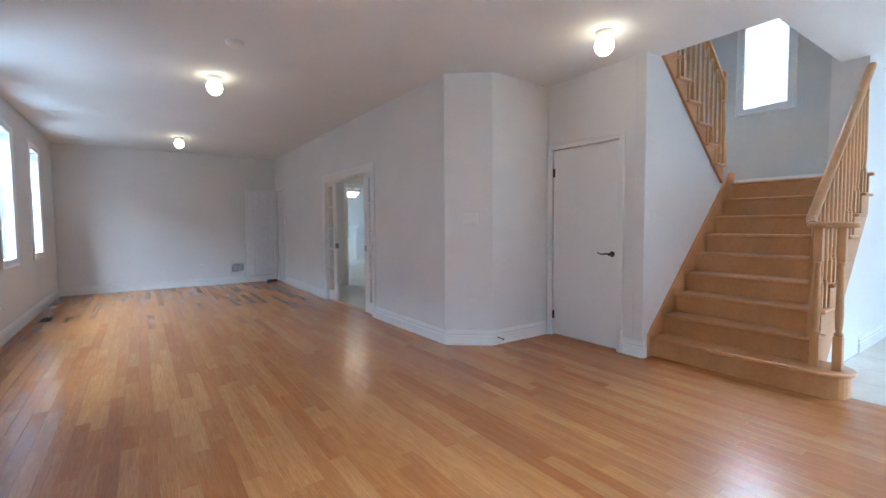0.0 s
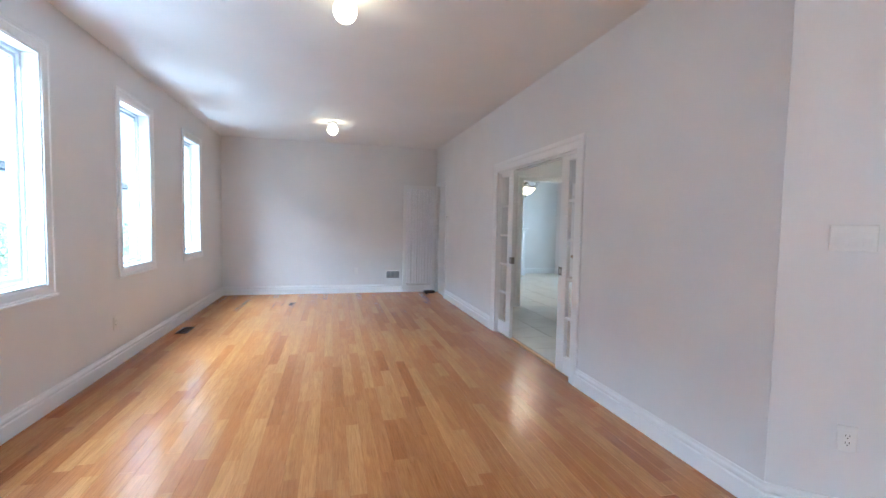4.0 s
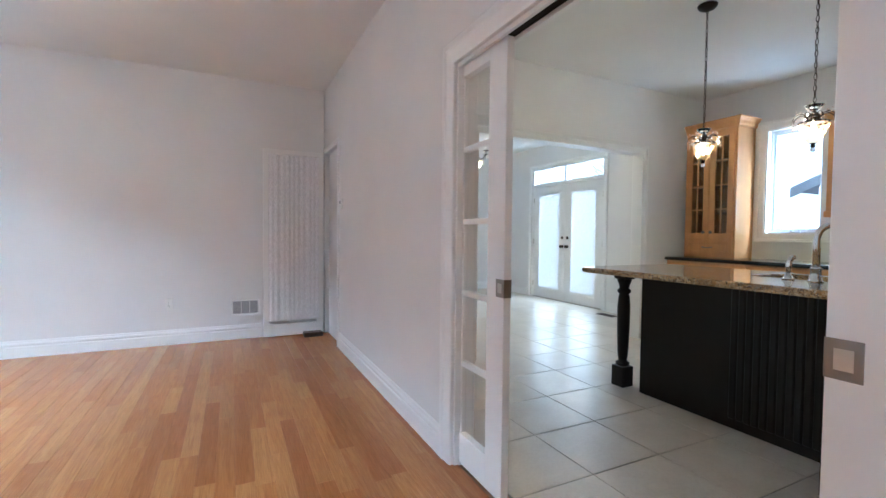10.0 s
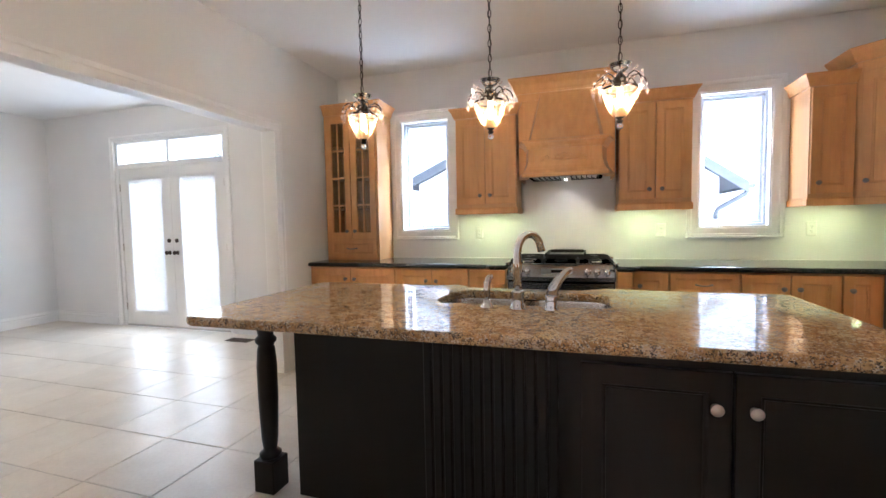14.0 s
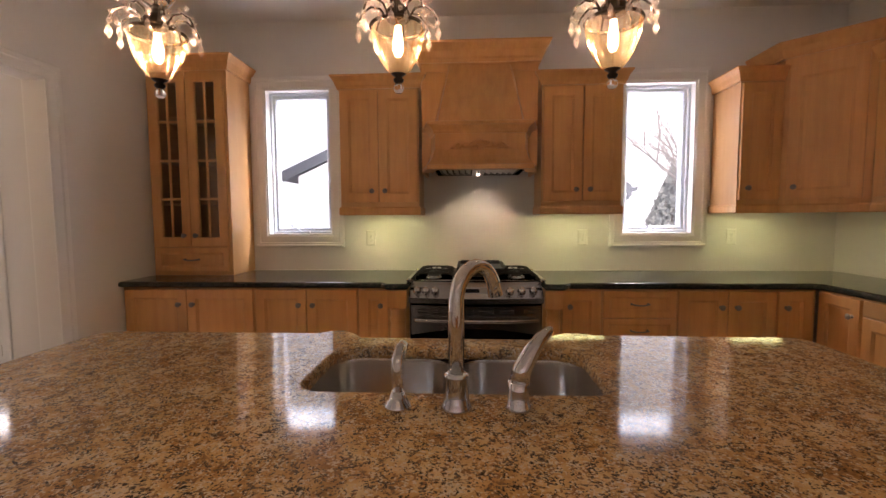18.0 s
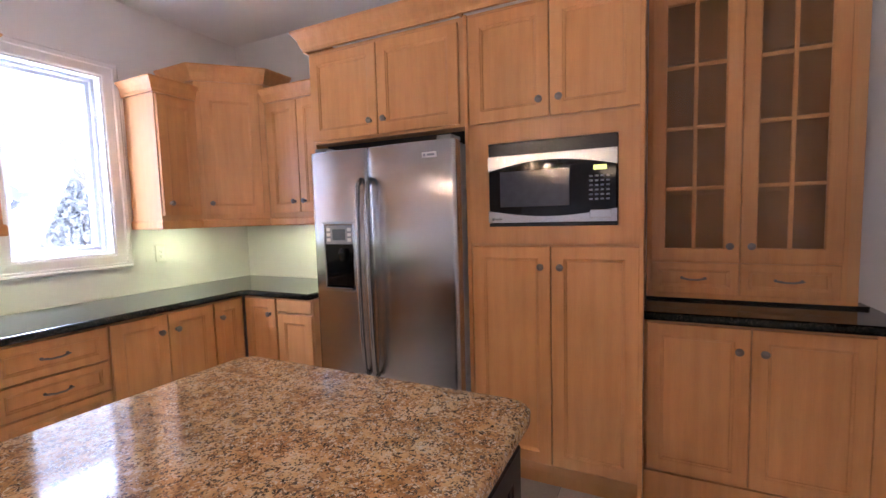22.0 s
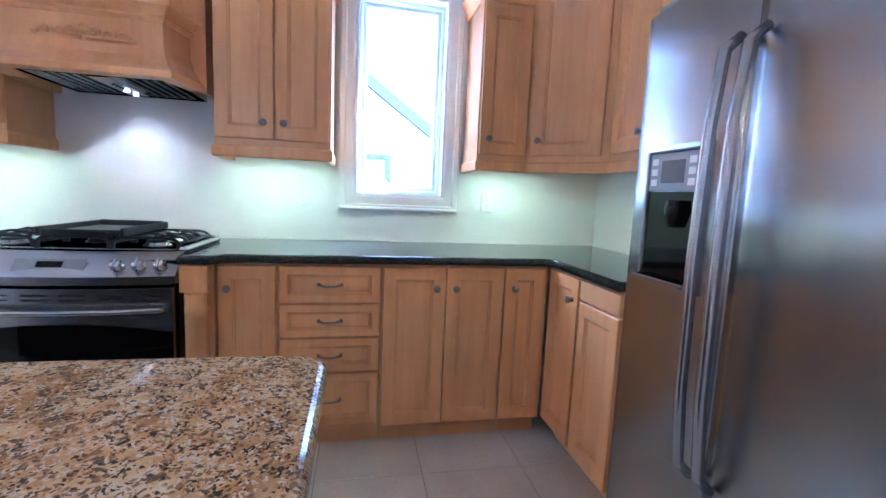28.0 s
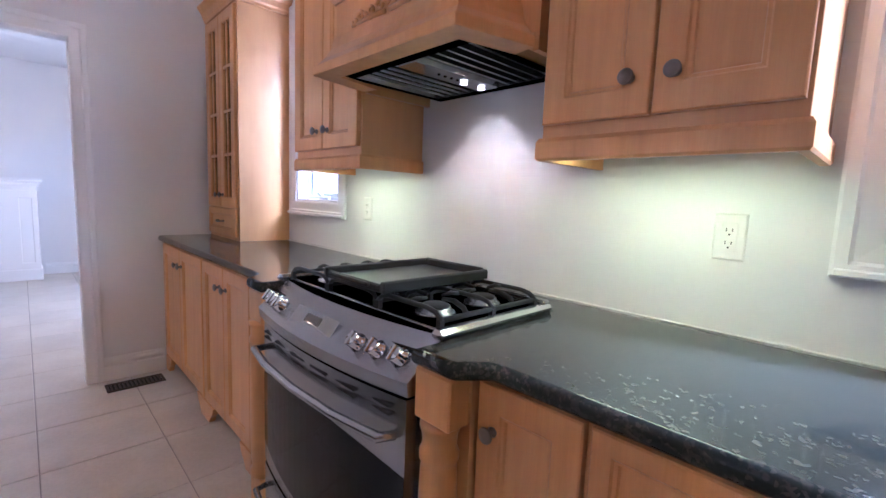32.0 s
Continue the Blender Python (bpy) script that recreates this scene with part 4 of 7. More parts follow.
# ---- stairs ----
stairs = thing("staircase", "honey-toned oak staircase with a rounded starting step and turned balusters", "staircase", pose(0, 0, 0))
RISE, RUN, X0, SY0, SY1 = 0.1872, 0.199, 4.185, 0.965, 2.075
slope = RISE / RUN
top = X0 + RUN * 8
LAND = RISE * 9
for k in range(9):
    z, x = RISE * (k + 1), X0 + RUN * k
    if k == 0:
        arc = [(x + 0.15 + 0.15 * math.cos(a), 0.86 + 0.13 * math.sin(a)) for a in [math.pi + i * math.pi / 12 for i in range(13)]]
        riser = [(x, SY1), *arc, (x + 0.30, 1.0), (x + 0.22, 1.0), (x + 0.22, SY1)]
        part("riser", Shape().prism(riser, 0.002, z - 0.03), STAIR_OAK, stairs)
        tread = [(x - 0.03, SY1), *[(x + 0.15 + (px - x - 0.15) * 1.2, 0.86 + (py - 0.86) * 1.23) for px, py in arc], (x + 0.33, 1.0), (x + 0.235, 1.0), (x + 0.235, SY1)]
        part("tread", Shape().slab(tread, z - 0.03, z, 0.009), STAIR_OAK, stairs)
        continue
    part("riser", Shape().box(x, x + 0.018, SY0, SY1, z - RISE + 0.0005, z - 0.03), STAIR_OAK, stairs)
    if k < 8:
        part("tread", Shape().box(x - 0.038, x + RUN + 0.016, SY0 - 0.035, SY1, z - 0.03, z, 0.009), STAIR_OAK, stairs)
part("landing", Shape().box(top - 0.032, 5.815, SY0 - 0.035, 1.271, LAND - 0.03, LAND, 0.009).box(top - 0.032, 7.08, 1.2715, 3.34, LAND - 0.03, LAND, 0.009), STAIR_OAK, stairs)
# skirt board on the wall side, outer stringer, spandrel wall
part("skirt_board", Shape().prism([(X0 - 0.06, 0.002), (X0 - 0.06, 0.21), (top - 0.07, LAND + 0.11), (top + 0.04, LAND + 0.11), (top + 0.04, LAND - RISE), (X0 + 0.2, 0.002)], SY1 + 0.002, 2.0985, "y"), STAIR_OAK, stairs)
outline = [(X0 + 0.25, 0.0), (X0 + 0.25, RISE)]
for k in range(1, 9):
    outline += [(X0 + RUN * k + 0.018, RISE * k), (X0 + RUN * k + 0.018, RISE * (k + 1) - 0.03)]
outline += [(5.815, LAND - 0.03), (5.815, LAND - 0.36), (X0 + 0.48, 0.0)]
part("stringer", Shape().prism(outline, SY0 + 0.002, SY0 + 0.03, "y"), STAIR_OAK, stairs)
structure("wall_spandrel", Shape().prism([(X0 + 0.50, DOWN), (5.818, DOWN), (5.818, LAND - 0.36), (X0 + 0.50, 0.02)], SY0 + 0.03, SY0 + 0.1, "y"), WHITE, "white painted spandrel wall below the stair")
structure("wall_landing_under", Shape().box(5.80, 5.90, 1.272, 3.34, 0, LAND - 0.04), WHITE, "white wall under the stair landing")


def baluster(x, y, z0, z1, square=0.2):
    h = z1 - z0
    s = Shape().box(x - 0.017, x + 0.017, y - 0.017, y + 0.017, z0, z0 + square * h, 0.002)
    a, b = z0 + square * h, z1 - 0.10 * h
    prof = [(0.014, a), (0.018, a + 0.012), (0.011, a + 0.025), (0.0145, a + 0.06), (0.0175, a + 0.3 * (b - a)), (0.012, b - 0.03), (0.016, b - 0.015), (0.012, b), (0.0115, z1)]
    return s.lathe([(r, z) for r, z in prof], 10, Matrix.Translation((x, y, 0)))


def newel(x, y, z0, z1, w=0.027):
    """A slim turned newel: square foot, vase turning, square head."""
    k = w / 0.04
    s = Shape().box(x - w, x + w, y - w, y + w, z0, z0 + 0.24, 0.003)
    h = z0 + 0.24
    prof = [(0.034, h), (0.04, h + 0.012), (0.04, h + 0.02), (0.025, h + 0.032), (0.031, h + 0.06), (0.037, h + 0.15), (0.034, h + 0.24), (0.027, z1 - 0.31), (0.022, z1 - 0.275), (0.034, z1 - 0.262), (0.034, z1 - 0.25), (0.026, z1 - 0.24)]
    s.lathe([(r * k, z) for r, z in prof], 18, Matrix.Translation((x, y, 0)))
    return s.box(x - w * 0.92, x + w * 0.92, y - w * 0.92, y + w * 0.92, z1 - 0.24, z1, 0.003)


RY = SY0 + 0.02
part("newel", newel(4.32, 0.80, RISE, 1.195), RAIL_OAK, stairs, "turned oak newel post")
part("newel", newel(4.305, 0.925, RISE, 1.195), RAIL_OAK, stairs, "turned oak newel post")
for k in range(1, 8):
    for j in (0.03, 0.13):
        x = X0 + RUN * k + j
        part("baluster", baluster(x, RY, RISE * (k + 1), 1.235 + (x - 4.33) * slope), RAIL_OAK, stairs)
RAILP = [(-0.03, -0.022), (-0.034, 0.0), (-0.03, 0.018), (-0.014, 0.03), (0.014, 0.03), (0.03, 0.018), (0.034, 0.0), (0.03, -0.022)]


def rail_along(points):
    """A moulded rail through points (x, y, z)."""
    k, n = len(RAILP), len(points)
    pts = [(x, y + o, z + u) for x, y, z in points for o, u in RAILP]
    return Shape().add(pts, [(i * k + j, i * k + (j + 1) % k, (i + 1) * k + (j + 1) % k, (i + 1) * k + j) for i in range(n - 1) for j in range(k)] + [tuple(range(k)), tuple((n - 1) * k + j for j in range(k))])


rail = rail_along([(4.27, RY - 0.03, 1.215), (4.30, RY - 0.02, 1.225), (4.35, RY, 1.262), (5.815, RY, 1.255 + (5.815 - 4.33) * slope)])
rail.lathe([(0.085, 1.192), (0.095, 1.202), (0.095, 1.222), (0.085, 1.236)], 24, Matrix.Translation((4.31, 0.80, 0)))
rail.lathe([(0.07, 1.192), (0.078, 1.202), (0.078, 1.222), (0.07, 1.236)], 20, Matrix.Translation((4.30, 0.915, 0)))
part("handrail", rail, RAIL_OAK, stairs, "oak handrail with a scroll end")
# upper flight, rising back towards the living room
UX, UZ = 5.50, LAND
upper = thing("staircase_upper", "upper oak stair flight with turned balusters and oak stringer", "staircase", pose(0, 0, 0))
out = [(UX + 0.02, 1.641 + (5.55 - UX - 0.02) * 0.887), (UX + 0.02, UZ + RISE - 0.03)]
for k in range(9):
    x, z = UX - RUN * k, UZ + RISE * (k + 1)
    out += [(x, z - 0.03), (x - RUN, z - 0.03)]
out += [(UX - RUN * 9, 1.641 + (5.55 - UX + RUN * 9) * 0.887)]
part("stringer", Shape().prism(out, 2.07, 2.0985, "y"), STAIR_OAK, upper)
for k in range(9):
    x, z = UX - RUN * k, UZ + RISE * (k + 1)
    part("tread", Shape().box(x - RUN - 0.015, x + 0.032, 2.035, 3.34, z - 0.03, z, 0.009), STAIR_OAK, upper)
    part("riser", Shape().box(x - 0.018, x, 2.0985, 3.34, z - RISE + 0.002, z - 0.03), STAIR_OAK, upper)
    for j in (0.055, 0.155):
        bx = x - j
        part("baluster", baluster(bx, 2.085, z, 2.70 + (UX - bx) * slope), RAIL_OAK, upper)
part("newel", newel(UX + 0.0, 2.085, UZ + RISE, 2.79, 0.036), RAIL_OAK, upper, "turned oak newel post")
part("newel_cap", Shape().ball((UX, 2.085, 2.825), 0.042), RAIL_OAK, upper)
part("handrail", rail_along([(UX, 2.085, 2.72), (UX - 1.75, 2.085, 2.72 + 1.75 * slope)]), RAIL_OAK, upper)
structure("baseboard", Shape().box(7.084, 7.0995, 1.3, 3.34, LAND, LAND + 0.14, 0.003), TRIM, "white baseboard on the stair landing", "baseboard")

# ---- kitchen cabinets ----
def knob_shape(x, z, y=-0.02):
    return Shape().lathe([(0.010, 0), (0.011, 0.003), (0.0055, 0.008), (0.0055, 0.014), (0.013, 0.018), (0.0165, 0.022), (0.0165, 0.025), (0.0145, 0.027), (0.012, 0.0262), (0.0105, 0.0275), (0.006, 0.0305), (1e-6, 0.031)], 20, pose(x, y, z, 90))


def bail_shape(x, z, half=0.048, y=-0.02):
    s = Shape()
    for e in (-1, 1):
        s.lathe([(0.007, 0), (0.0075, 0.003), (0.004, 0.006), (0.004, 0.018)], 10, pose(x + e * half, y, z, 90))
    s.tube([(x - half - 0.006, y - 0.018, z), (x - half + 0.01, y - 0.021, z - 0.001), (x - half * 0.4, y - 0.025, z - 0.005), (x + half * 0.4, y - 0.025, z - 0.005), (x + half - 0.01, y - 0.021, z - 0.001), (x + half + 0.006, y - 0.018, z)], [0.0035, 0.0055, 0.0045, 0.0045, 0.0055, 0.0035], 8)
    return s


def front(parent, kind, x0, x1, z0, z1, knob="", material=None, metal_of=None):
    """A door or drawer front on the face frame at y=0; knob: l or r and t or b; drawers carry a bail pull."""
    material, metal_of = material or MAPLE, metal_of or PEWTER
    w, h = x1 - x0, z1 - z0
    rail = 0.056 if kind == "door" else min(0.036, h * 0.22)
    steps = [(0, -0.0005), (0, -0.017), (0.003, -0.02), (rail, -0.02), (rail + 0.004, -0.016), (rail + 0.010, -0.0145), (rail + 0.013, -0.0095)]
    if kind == "slab":
        steps = steps[:3]
    d = part("drawer_front" if kind == "drawer" else "door", Shape().rings(x0, x1, z0, z1, steps), material, parent)
    if kind == "drawer":
        part("pull", bail_shape((x0 + x1) / 2, (z0 + z1) / 2 + 0.002), metal_of, d, "dark pewter bail pull")
    elif knob:
        kx = x0 + 0.042 if "l" in knob else x1 - 0.042
        kz = z1 - 0.095 if "t" in knob else z0 + 0.075
        part("knob", knob_shape(kx, kz), metal_of, d, "round dark pewter knob")
    return d


def glass_door(parent, x0, x1, z0, z1, knob):
    rail = 0.058
    d = part("door", Shape().rings(x0, x1, z0, z1, [(0, -0.0005), (0, -0.017), (0.003, -0.02), (rail, -0.02), (rail + 0.006, -0.014), (rail + 0.006, -0.001)], cap=False), MAPLE, parent)
    a, b, c, e = x0 + rail + 0.006, x1 - rail - 0.006, z0 + rail + 0.006, z1 - rail - 0.006
    mid = (a + b) / 2
    part("muntin", Shape().box(mid - 0.009, mid + 0.009, -0.017, -0.006, c, e, 0.003), MAPLE, d)
    for k in range(1, 4):
        z = c + (e - c) * k / 4
        part("muntin", Shape().box(a, b, -0.0165, -0.0055, z - 0.009, z + 0.009, 0.003), MAPLE, d)
    part("pane", Shape().box(a - 0.004, b + 0.004, -0.005, -0.002, c - 0.004, e + 0.004), CAB_GLASS, d)
    kx = x0 + 0.04 if knob == "l" else x1 - 0.04
    part("knob", knob_shape(kx, z0 + 0.075), PEWTER, d, "round dark pewter knob")


CROWN = [(0, 0), (0.012, 0), (0.014, 0.012), (0.02, 0.02), (0.028, 0.045), (0.046, 0.07), (0.05, 0.074), (0.05, 0.084), (0.0, 0.084)]
RAIL_P = [(-0.012, 0), (0.006, 0.0), (0.01, 0.006), (0.01, 0.045), (0.004, 0.055), (-0.012, 0.055)]


def crown(parent, path, z, scale=1.0, name="crown_moulding"):
    return part(name, Shape().trim([(o * scale, u * scale) for o, u in CROWN], path, z), MAPLE, parent)


def cabinet(name, label, m, w, d, z0, z1, toe=0.0, group="kitchen cabinets", material=None, hollow=False):
    c = thing(name, label, "cabinet", m, group)
    material = material or MAPLE_SIDE
    if hollow:
        for nm, q in (("side_panel", (0, 0.018, 0.0, d, z0, z1)), ("side_panel", (w - 0.018, w, 0.0, d, z0, z1)), ("back_panel", (0.0185, w - 0.0185, d - 0.012, d, z0, z1)), ("top_panel", (0.0185, w - 0.0185, 0.0, d - 0.0125, z1 - 0.018, z1)), ("bottom_panel", (0.0185, w - 0.0185, 0.0, d - 0.0125, z0, z0 + 0.018))):
            part(nm, Shape().box(*q), material, c)
        for k in range(1, 4):
            z = z0 + 0.2 + (z1 - z0 - 0.2) * k / 4
            part("shelf", Shape().box(0.019, w - 0.019, 0.05, d - 0.013, z - 0.009, z + 0.009), material, c)
    else:
        part("body", Shape().box(0, w, 0.0, d, z0 + toe, z1, 0.001), material, c)
    if toe:
        part("toe_kick", Shape().box(0, w, 0.07, d, z0, z0 + toe), MAPLE_SIDE, c)
    return c


FX, BD, TOP = 6.385, 0.58, 0.872      # face of the base units on the window wall


def base_unit(label, y_left, y_right, fronts, z_low=0.115, group="base cabinets on the window wall"):
    c = cabinet("base_cabinet", label, facing("w", FX, y_left), y_left - y_right, BD, 0.0022, TOP, 0.10, group)
    for kind, a, b, lo, hi, knob in fronts:
        front(c, kind, y_left - a, y_left - b, lo, hi, knob)
    return c


LO, HI = 0.115, 0.862
b1 = base_unit("honey maple base cabinet with two panelled doors and bracket feet", 8.515, 7.65, [("door", 8.50, 8.092, LO, HI, "rt"), ("door", 8.086, 7.66, LO, HI, "lt")])
b2 = base_unit("honey maple base cabinet with two panelled doors", 7.648, 6.99, [("door", 7.64, 7.318, LO, HI, "rt"), ("door", 7.312, 6.995, LO, HI, "lt")])
base_unit("narrow honey maple base cabinet beside the range", 6.988, 6.797, [("door", 6.982, 6.802, LO, HI, "rt")])
base_unit("narrow honey maple base cabinet beside the range", 5.743, 5.502, [("door", 5.738, 5.508, LO, HI, "lt")])
dz = [(0.70, HI), (0.548, 0.692), (0.385, 0.540), (LO + 0.02, 0.377)]
base_unit("honey maple drawer stack with four panelled drawers", 5.50, 5.062, [("drawer", 5.494, 5.068, a, b, "") for a, b in dz])
base_unit("honey maple base cabinet with two panelled doors", 5.06, 4.488, [("door", 5.052, 4.77, LO, HI, "rt"), ("door", 4.764, 4.492, LO, HI, "lt")])
base_unit("honey maple corner base cabinet with a narrow door", 4.486, 4.262, [("door", 4.482, 4.285, LO, HI, "lt")])
for parent, x0, x1 in ((b1, 0.0, 0.865), (b2, 0.0, 0.658)):
    for e in (0, 1):
        xa = x0 if e == 0 else x1
        sgn = 1 if e == 0 else -1
        foot = [(xa, 0.0022), (xa + sgn * 0.07, 0.0022), (xa + sgn * 0.085, 0.03), (xa + sgn * 0.12, 0.06), (xa + sgn * 0.14, 0.1), (xa, 0.1)]
        part("bracket_foot", Shape().prism(foot, -0.018, 0.012, "y"), MAPLE, parent)
# south return
SY = 4.238
ret = cabinet("base_cabinet", "honey maple base cabinet with a narrow door in the corner", facing("n", 6.383, SY), 0.292, 0.56, 0.0022, TOP, 0.10, "base cabinets on the refrigerator wall")
front(ret, "door", 0.012, 0.284, LO, HI, "rt")
dw = cabinet("dishwasher_panel_unit", "honey maple panelled appliance front under the dark counter", facing("n", 6.089, SY), 0.292, 0.56, 0.0022, TOP, 0.10, "base cabinets on the refrigerator wall")
front(dw, "door", 0.006, 0.288, LO, 0.775)
part("control_strip", Shape().box(0.006, 0.288, -0.02, -0.0005, 0.785, 0.865, 0.003), MAPLE_SIDE, dw)


def turned_column(label, y0, y1):
    c = thing("corner_column", label, "column", facing("w", FX - 0.062, y0))
    w = y0 - y1
    part("backing", Shape().box(0, w, 0.03, 0.64, 0.0022, TOP), MAPLE_SIDE, c)
    part("block", Shape().box(0.004, w - 0.004, -0.03, 0.03, 0.0022, 0.17, 0.004), MAPLE, c)
    part("block", Shape().box(0.004, w - 0.004, -0.03, 0.03, 0.762, TOP, 0.004), MAPLE, c)
    r = w / 2 - 0.012
    prof = [(r * 0.8, 0.17), (r * 0.98, 0.178), (r * 0.98, 0.20), (r * 0.82, 0.212), (r * 0.9, 0.24), (r * 0.93, 0.30), (r * 0.93, 0.60), (r * 0.88, 0.665), (r * 0.84, 0.675), (r * 0.96, 0.684), (r * 0.96, 0.70), (r * 0.82, 0.712), (r * 0.86, 0.74), (r * 0.97, 0.752), (r * 0.97, 0.762)]
    part("turning", Shape().lathe(prof, 24, Matrix.Translation((w / 2, 0.0, 0))), MAPLE, c, "turned maple column shaft")


turned_column("turned maple column beside the gas range", 6.795, 6.668)
turned_column("turned maple column beside the gas range", 5.858, 5.745)


# counters
def arc_pts(cx, cy, r, a0, a1, n=6):
    return [(cx + r * math.cos(radians(a0 + (a1 - a0) * i / n)), cy + r * math.sin(radians(a0 + (a1 - a0) * i / n))) for i in range(n + 1)]


CE, CB = 6.345, 6.285
left = [(6.968, 8.518), (CE, 8.518), (CE, 6.858), *arc_pts(CE - 0.03, 6.858, 0.03, 0, -70, 4)[1:], *arc_pts(CB + 0.03, 6.783, 0.03, 110, 180, 4), (CB, 6.666), (6.968, 6.666)]
single("counter_top", Shape().slab(left, TOP + 0.002, 0.912, 0.016), DARK_STONE, "polished dark green granite counter beside the range", "counter")
right = [(6.968, 6.664), (6.802, 6.664), (6.802, 5.858), (CB, 5.858), *arc_pts(CB + 0.03, 5.752, 0.03, 180, 250, 4), *arc_pts(CE - 0.03, 5.677, 0.03, 70, 0, 4), (CE, 4.30), (6.318, 4.272), (5.80, 4.272), (5.80, 3.702), (6.968, 3.702)]
single("counter_top", Shape().slab(right, TOP + 0.002, 0.912, 0.016), DARK_STONE, "polished dark green granite counter turning the corner", "counter")
structure("trim_counter_bead", Shape().box(6.963, 6.9695, 5.81, 8.519, 0.9125, 0.918, 0.002).box(6.963, 6.9695, 3.7, 5.808, 0.9125, 0.918, 0.002).box(5.80, 6.962, 3.7005, 3.707, 0.9125, 0.918, 0.002), PLATE, "white caulk bead behind the counter", "trim")

# wall units on the window wall
UF, UD = 6.66, 0.308
UZ0, UZ1 = 1.325, 2.16


def wall_unit(label, y_left, y_right, fronts, sides="both", z1=UZ1, z0=UZ0):
    w = y_left - y_right
    c = cabinet("wall_cabinet", label, facing("w", UF, y_left), w, UD, z0 + 0.05, z1, 0, "wall cabinets on the window wall")
    for a, b, knob in fronts:
        front(c, "door", y_left - a, y_left - b, z0 + 0.085, z1 - 0.012, knob)
    path = [(w, -0.001), (0, -0.001)]
    rail = [(w, -0.004), (0, -0.004)]
    if sides in ("both", "left"):
        path, rail = [*path[:-1], (0, -0.001), (0, UD)], [*rail[:-1], (-0.0, -0.004), (-0.0, UD)]
    if sides in ("both", "right"):
        path, rail = [(w, UD), *path], [(w, UD), *rail]
    crown(c, path, z1)
    part("light_rail", Shape().trim(RAIL_P, rail, z0), MAPLE, c)
    return c


wall_unit("honey maple wall cabinet with two panelled doors", 7.165, 6.632, [(7.158, 6.903, "rb"), (6.899, 6.64, "lb")])
wall_unit("honey maple wall cabinet with two panelled doors", 5.822, 5.305, [(5.814, 5.562, "rb"), (5.556, 5.312, "lb")])
wall_unit("narrow honey maple wall cabinet beside the window", 4.575, 4.312, [(4.568, 4.32, "lb")], "left", 2.155)
# diagonal corner unit, taller
dg = thing("corner_wall_cabinet", "tall honey maple diagonal corner wall cabinet", "cabinet", None, "wall cabinets on the refrigerator wall")
part("body", Shape().prism([(6.968, 3.702), (6.968, 4.310), (6.66, 4.310), (6.36, 4.01), (6.36, 3.702)], UZ0 + 0.05, 2.285), MAPLE_SIDE, dg)
dd = part("face", Shape().box(0, 0.424, -0.001, 0.0, UZ0 + 0.051, 2.284), MAPLE, dg, m=pose(6.659, 4.311, 0, 0, 0, -135))
front(dd, "door", 0.035, 0.39, UZ0 + 0.085, 2.215, "lb")
crown(dg, [(6.36, 3.80), (6.36, 4.012), (6.662, 4.312), (6.968, 4.312)], 2.285, 1.15)
part("light_rail", Shape().trim(RAIL_P, [(6.36, 4.012), (6.662, 4.312)], UZ0), MAPLE, dg)
su = cabinet("wall_cabinet", "honey maple wall cabinet between corner and refrigerator", facing("n", 6.358, 4.01), 0.555, 0.306, UZ0 + 0.05, UZ1, 0, "wall cabinets on the refrigerator wall")
front(su, "door", 0.03, 0.30, UZ0 + 0.085, UZ1 - 0.012, "rb")
front(su, "door", 0.305, 0.55, UZ0 + 0.085, UZ1 - 0.012, "lb")
crown(su, [(0.553, -0.001), (0.0, -0.001)], UZ1)
part("light_rail", Shape().trim(RAIL_P, [(0.553, -0.004), (0.012, -0.004)], UZ0), MAPLE, su)


# glazed hutch on the counter
def hutch(label, m, w, d, z0, zd, z1, drawers, side_path, knobs=("r", "l")):
    c = cabinet("glazed_hutch", label, m, w, d, z0, z1, 0, "glazed hutches", MAPLE_SIDE, hollow=True)
    part("face_frame", Shape().rings(0, w, z0, z1, [(0, 0.0), (0, -0.002), (0.03, -0.002), (0.03, 0.016)], cap=False).box(0.03, w - 0.03, -0.0018, 0.016, zd - 0.012, zd + 0.012).box(w / 2 - 0.012, w / 2 + 0.012, -0.0018, 0.016, zd, z1 - 0.03), MAPLE, c)
    part("drawer_box", Shape().box(0.03, w - 0.03, 0.0, 0.02, z0 + 0.02, zd - 0.012), MAPLE_SIDE, c)
    n = drawers
    for k in range(n):
        a = 0.02 + (w - 0.04) * k / n
        front(c, "drawer", a + 0.003, a + (w - 0.04) / n - 0.003, z0 + 0.025, zd - 0.004)
    mid = w / 2
    glass_door(c, 0.02, mid - 0.002, zd + 0.004, z1 - 0.015, "r")
    glass_door(c, mid + 0.002, w - 0.02, zd + 0.004, z1 - 0.015, "l")
    crown(c, side_path, z1, 1.15)
    return c


hutch("honey maple hutch with muntined glass doors standing on the dark counter", facing("w", UF, 8.50), 0.565, 0.308, 0.913, 1.112, 2.305, 1, [(0.565, 0.308), (0.565, -0.001), (0.0, -0.001)])

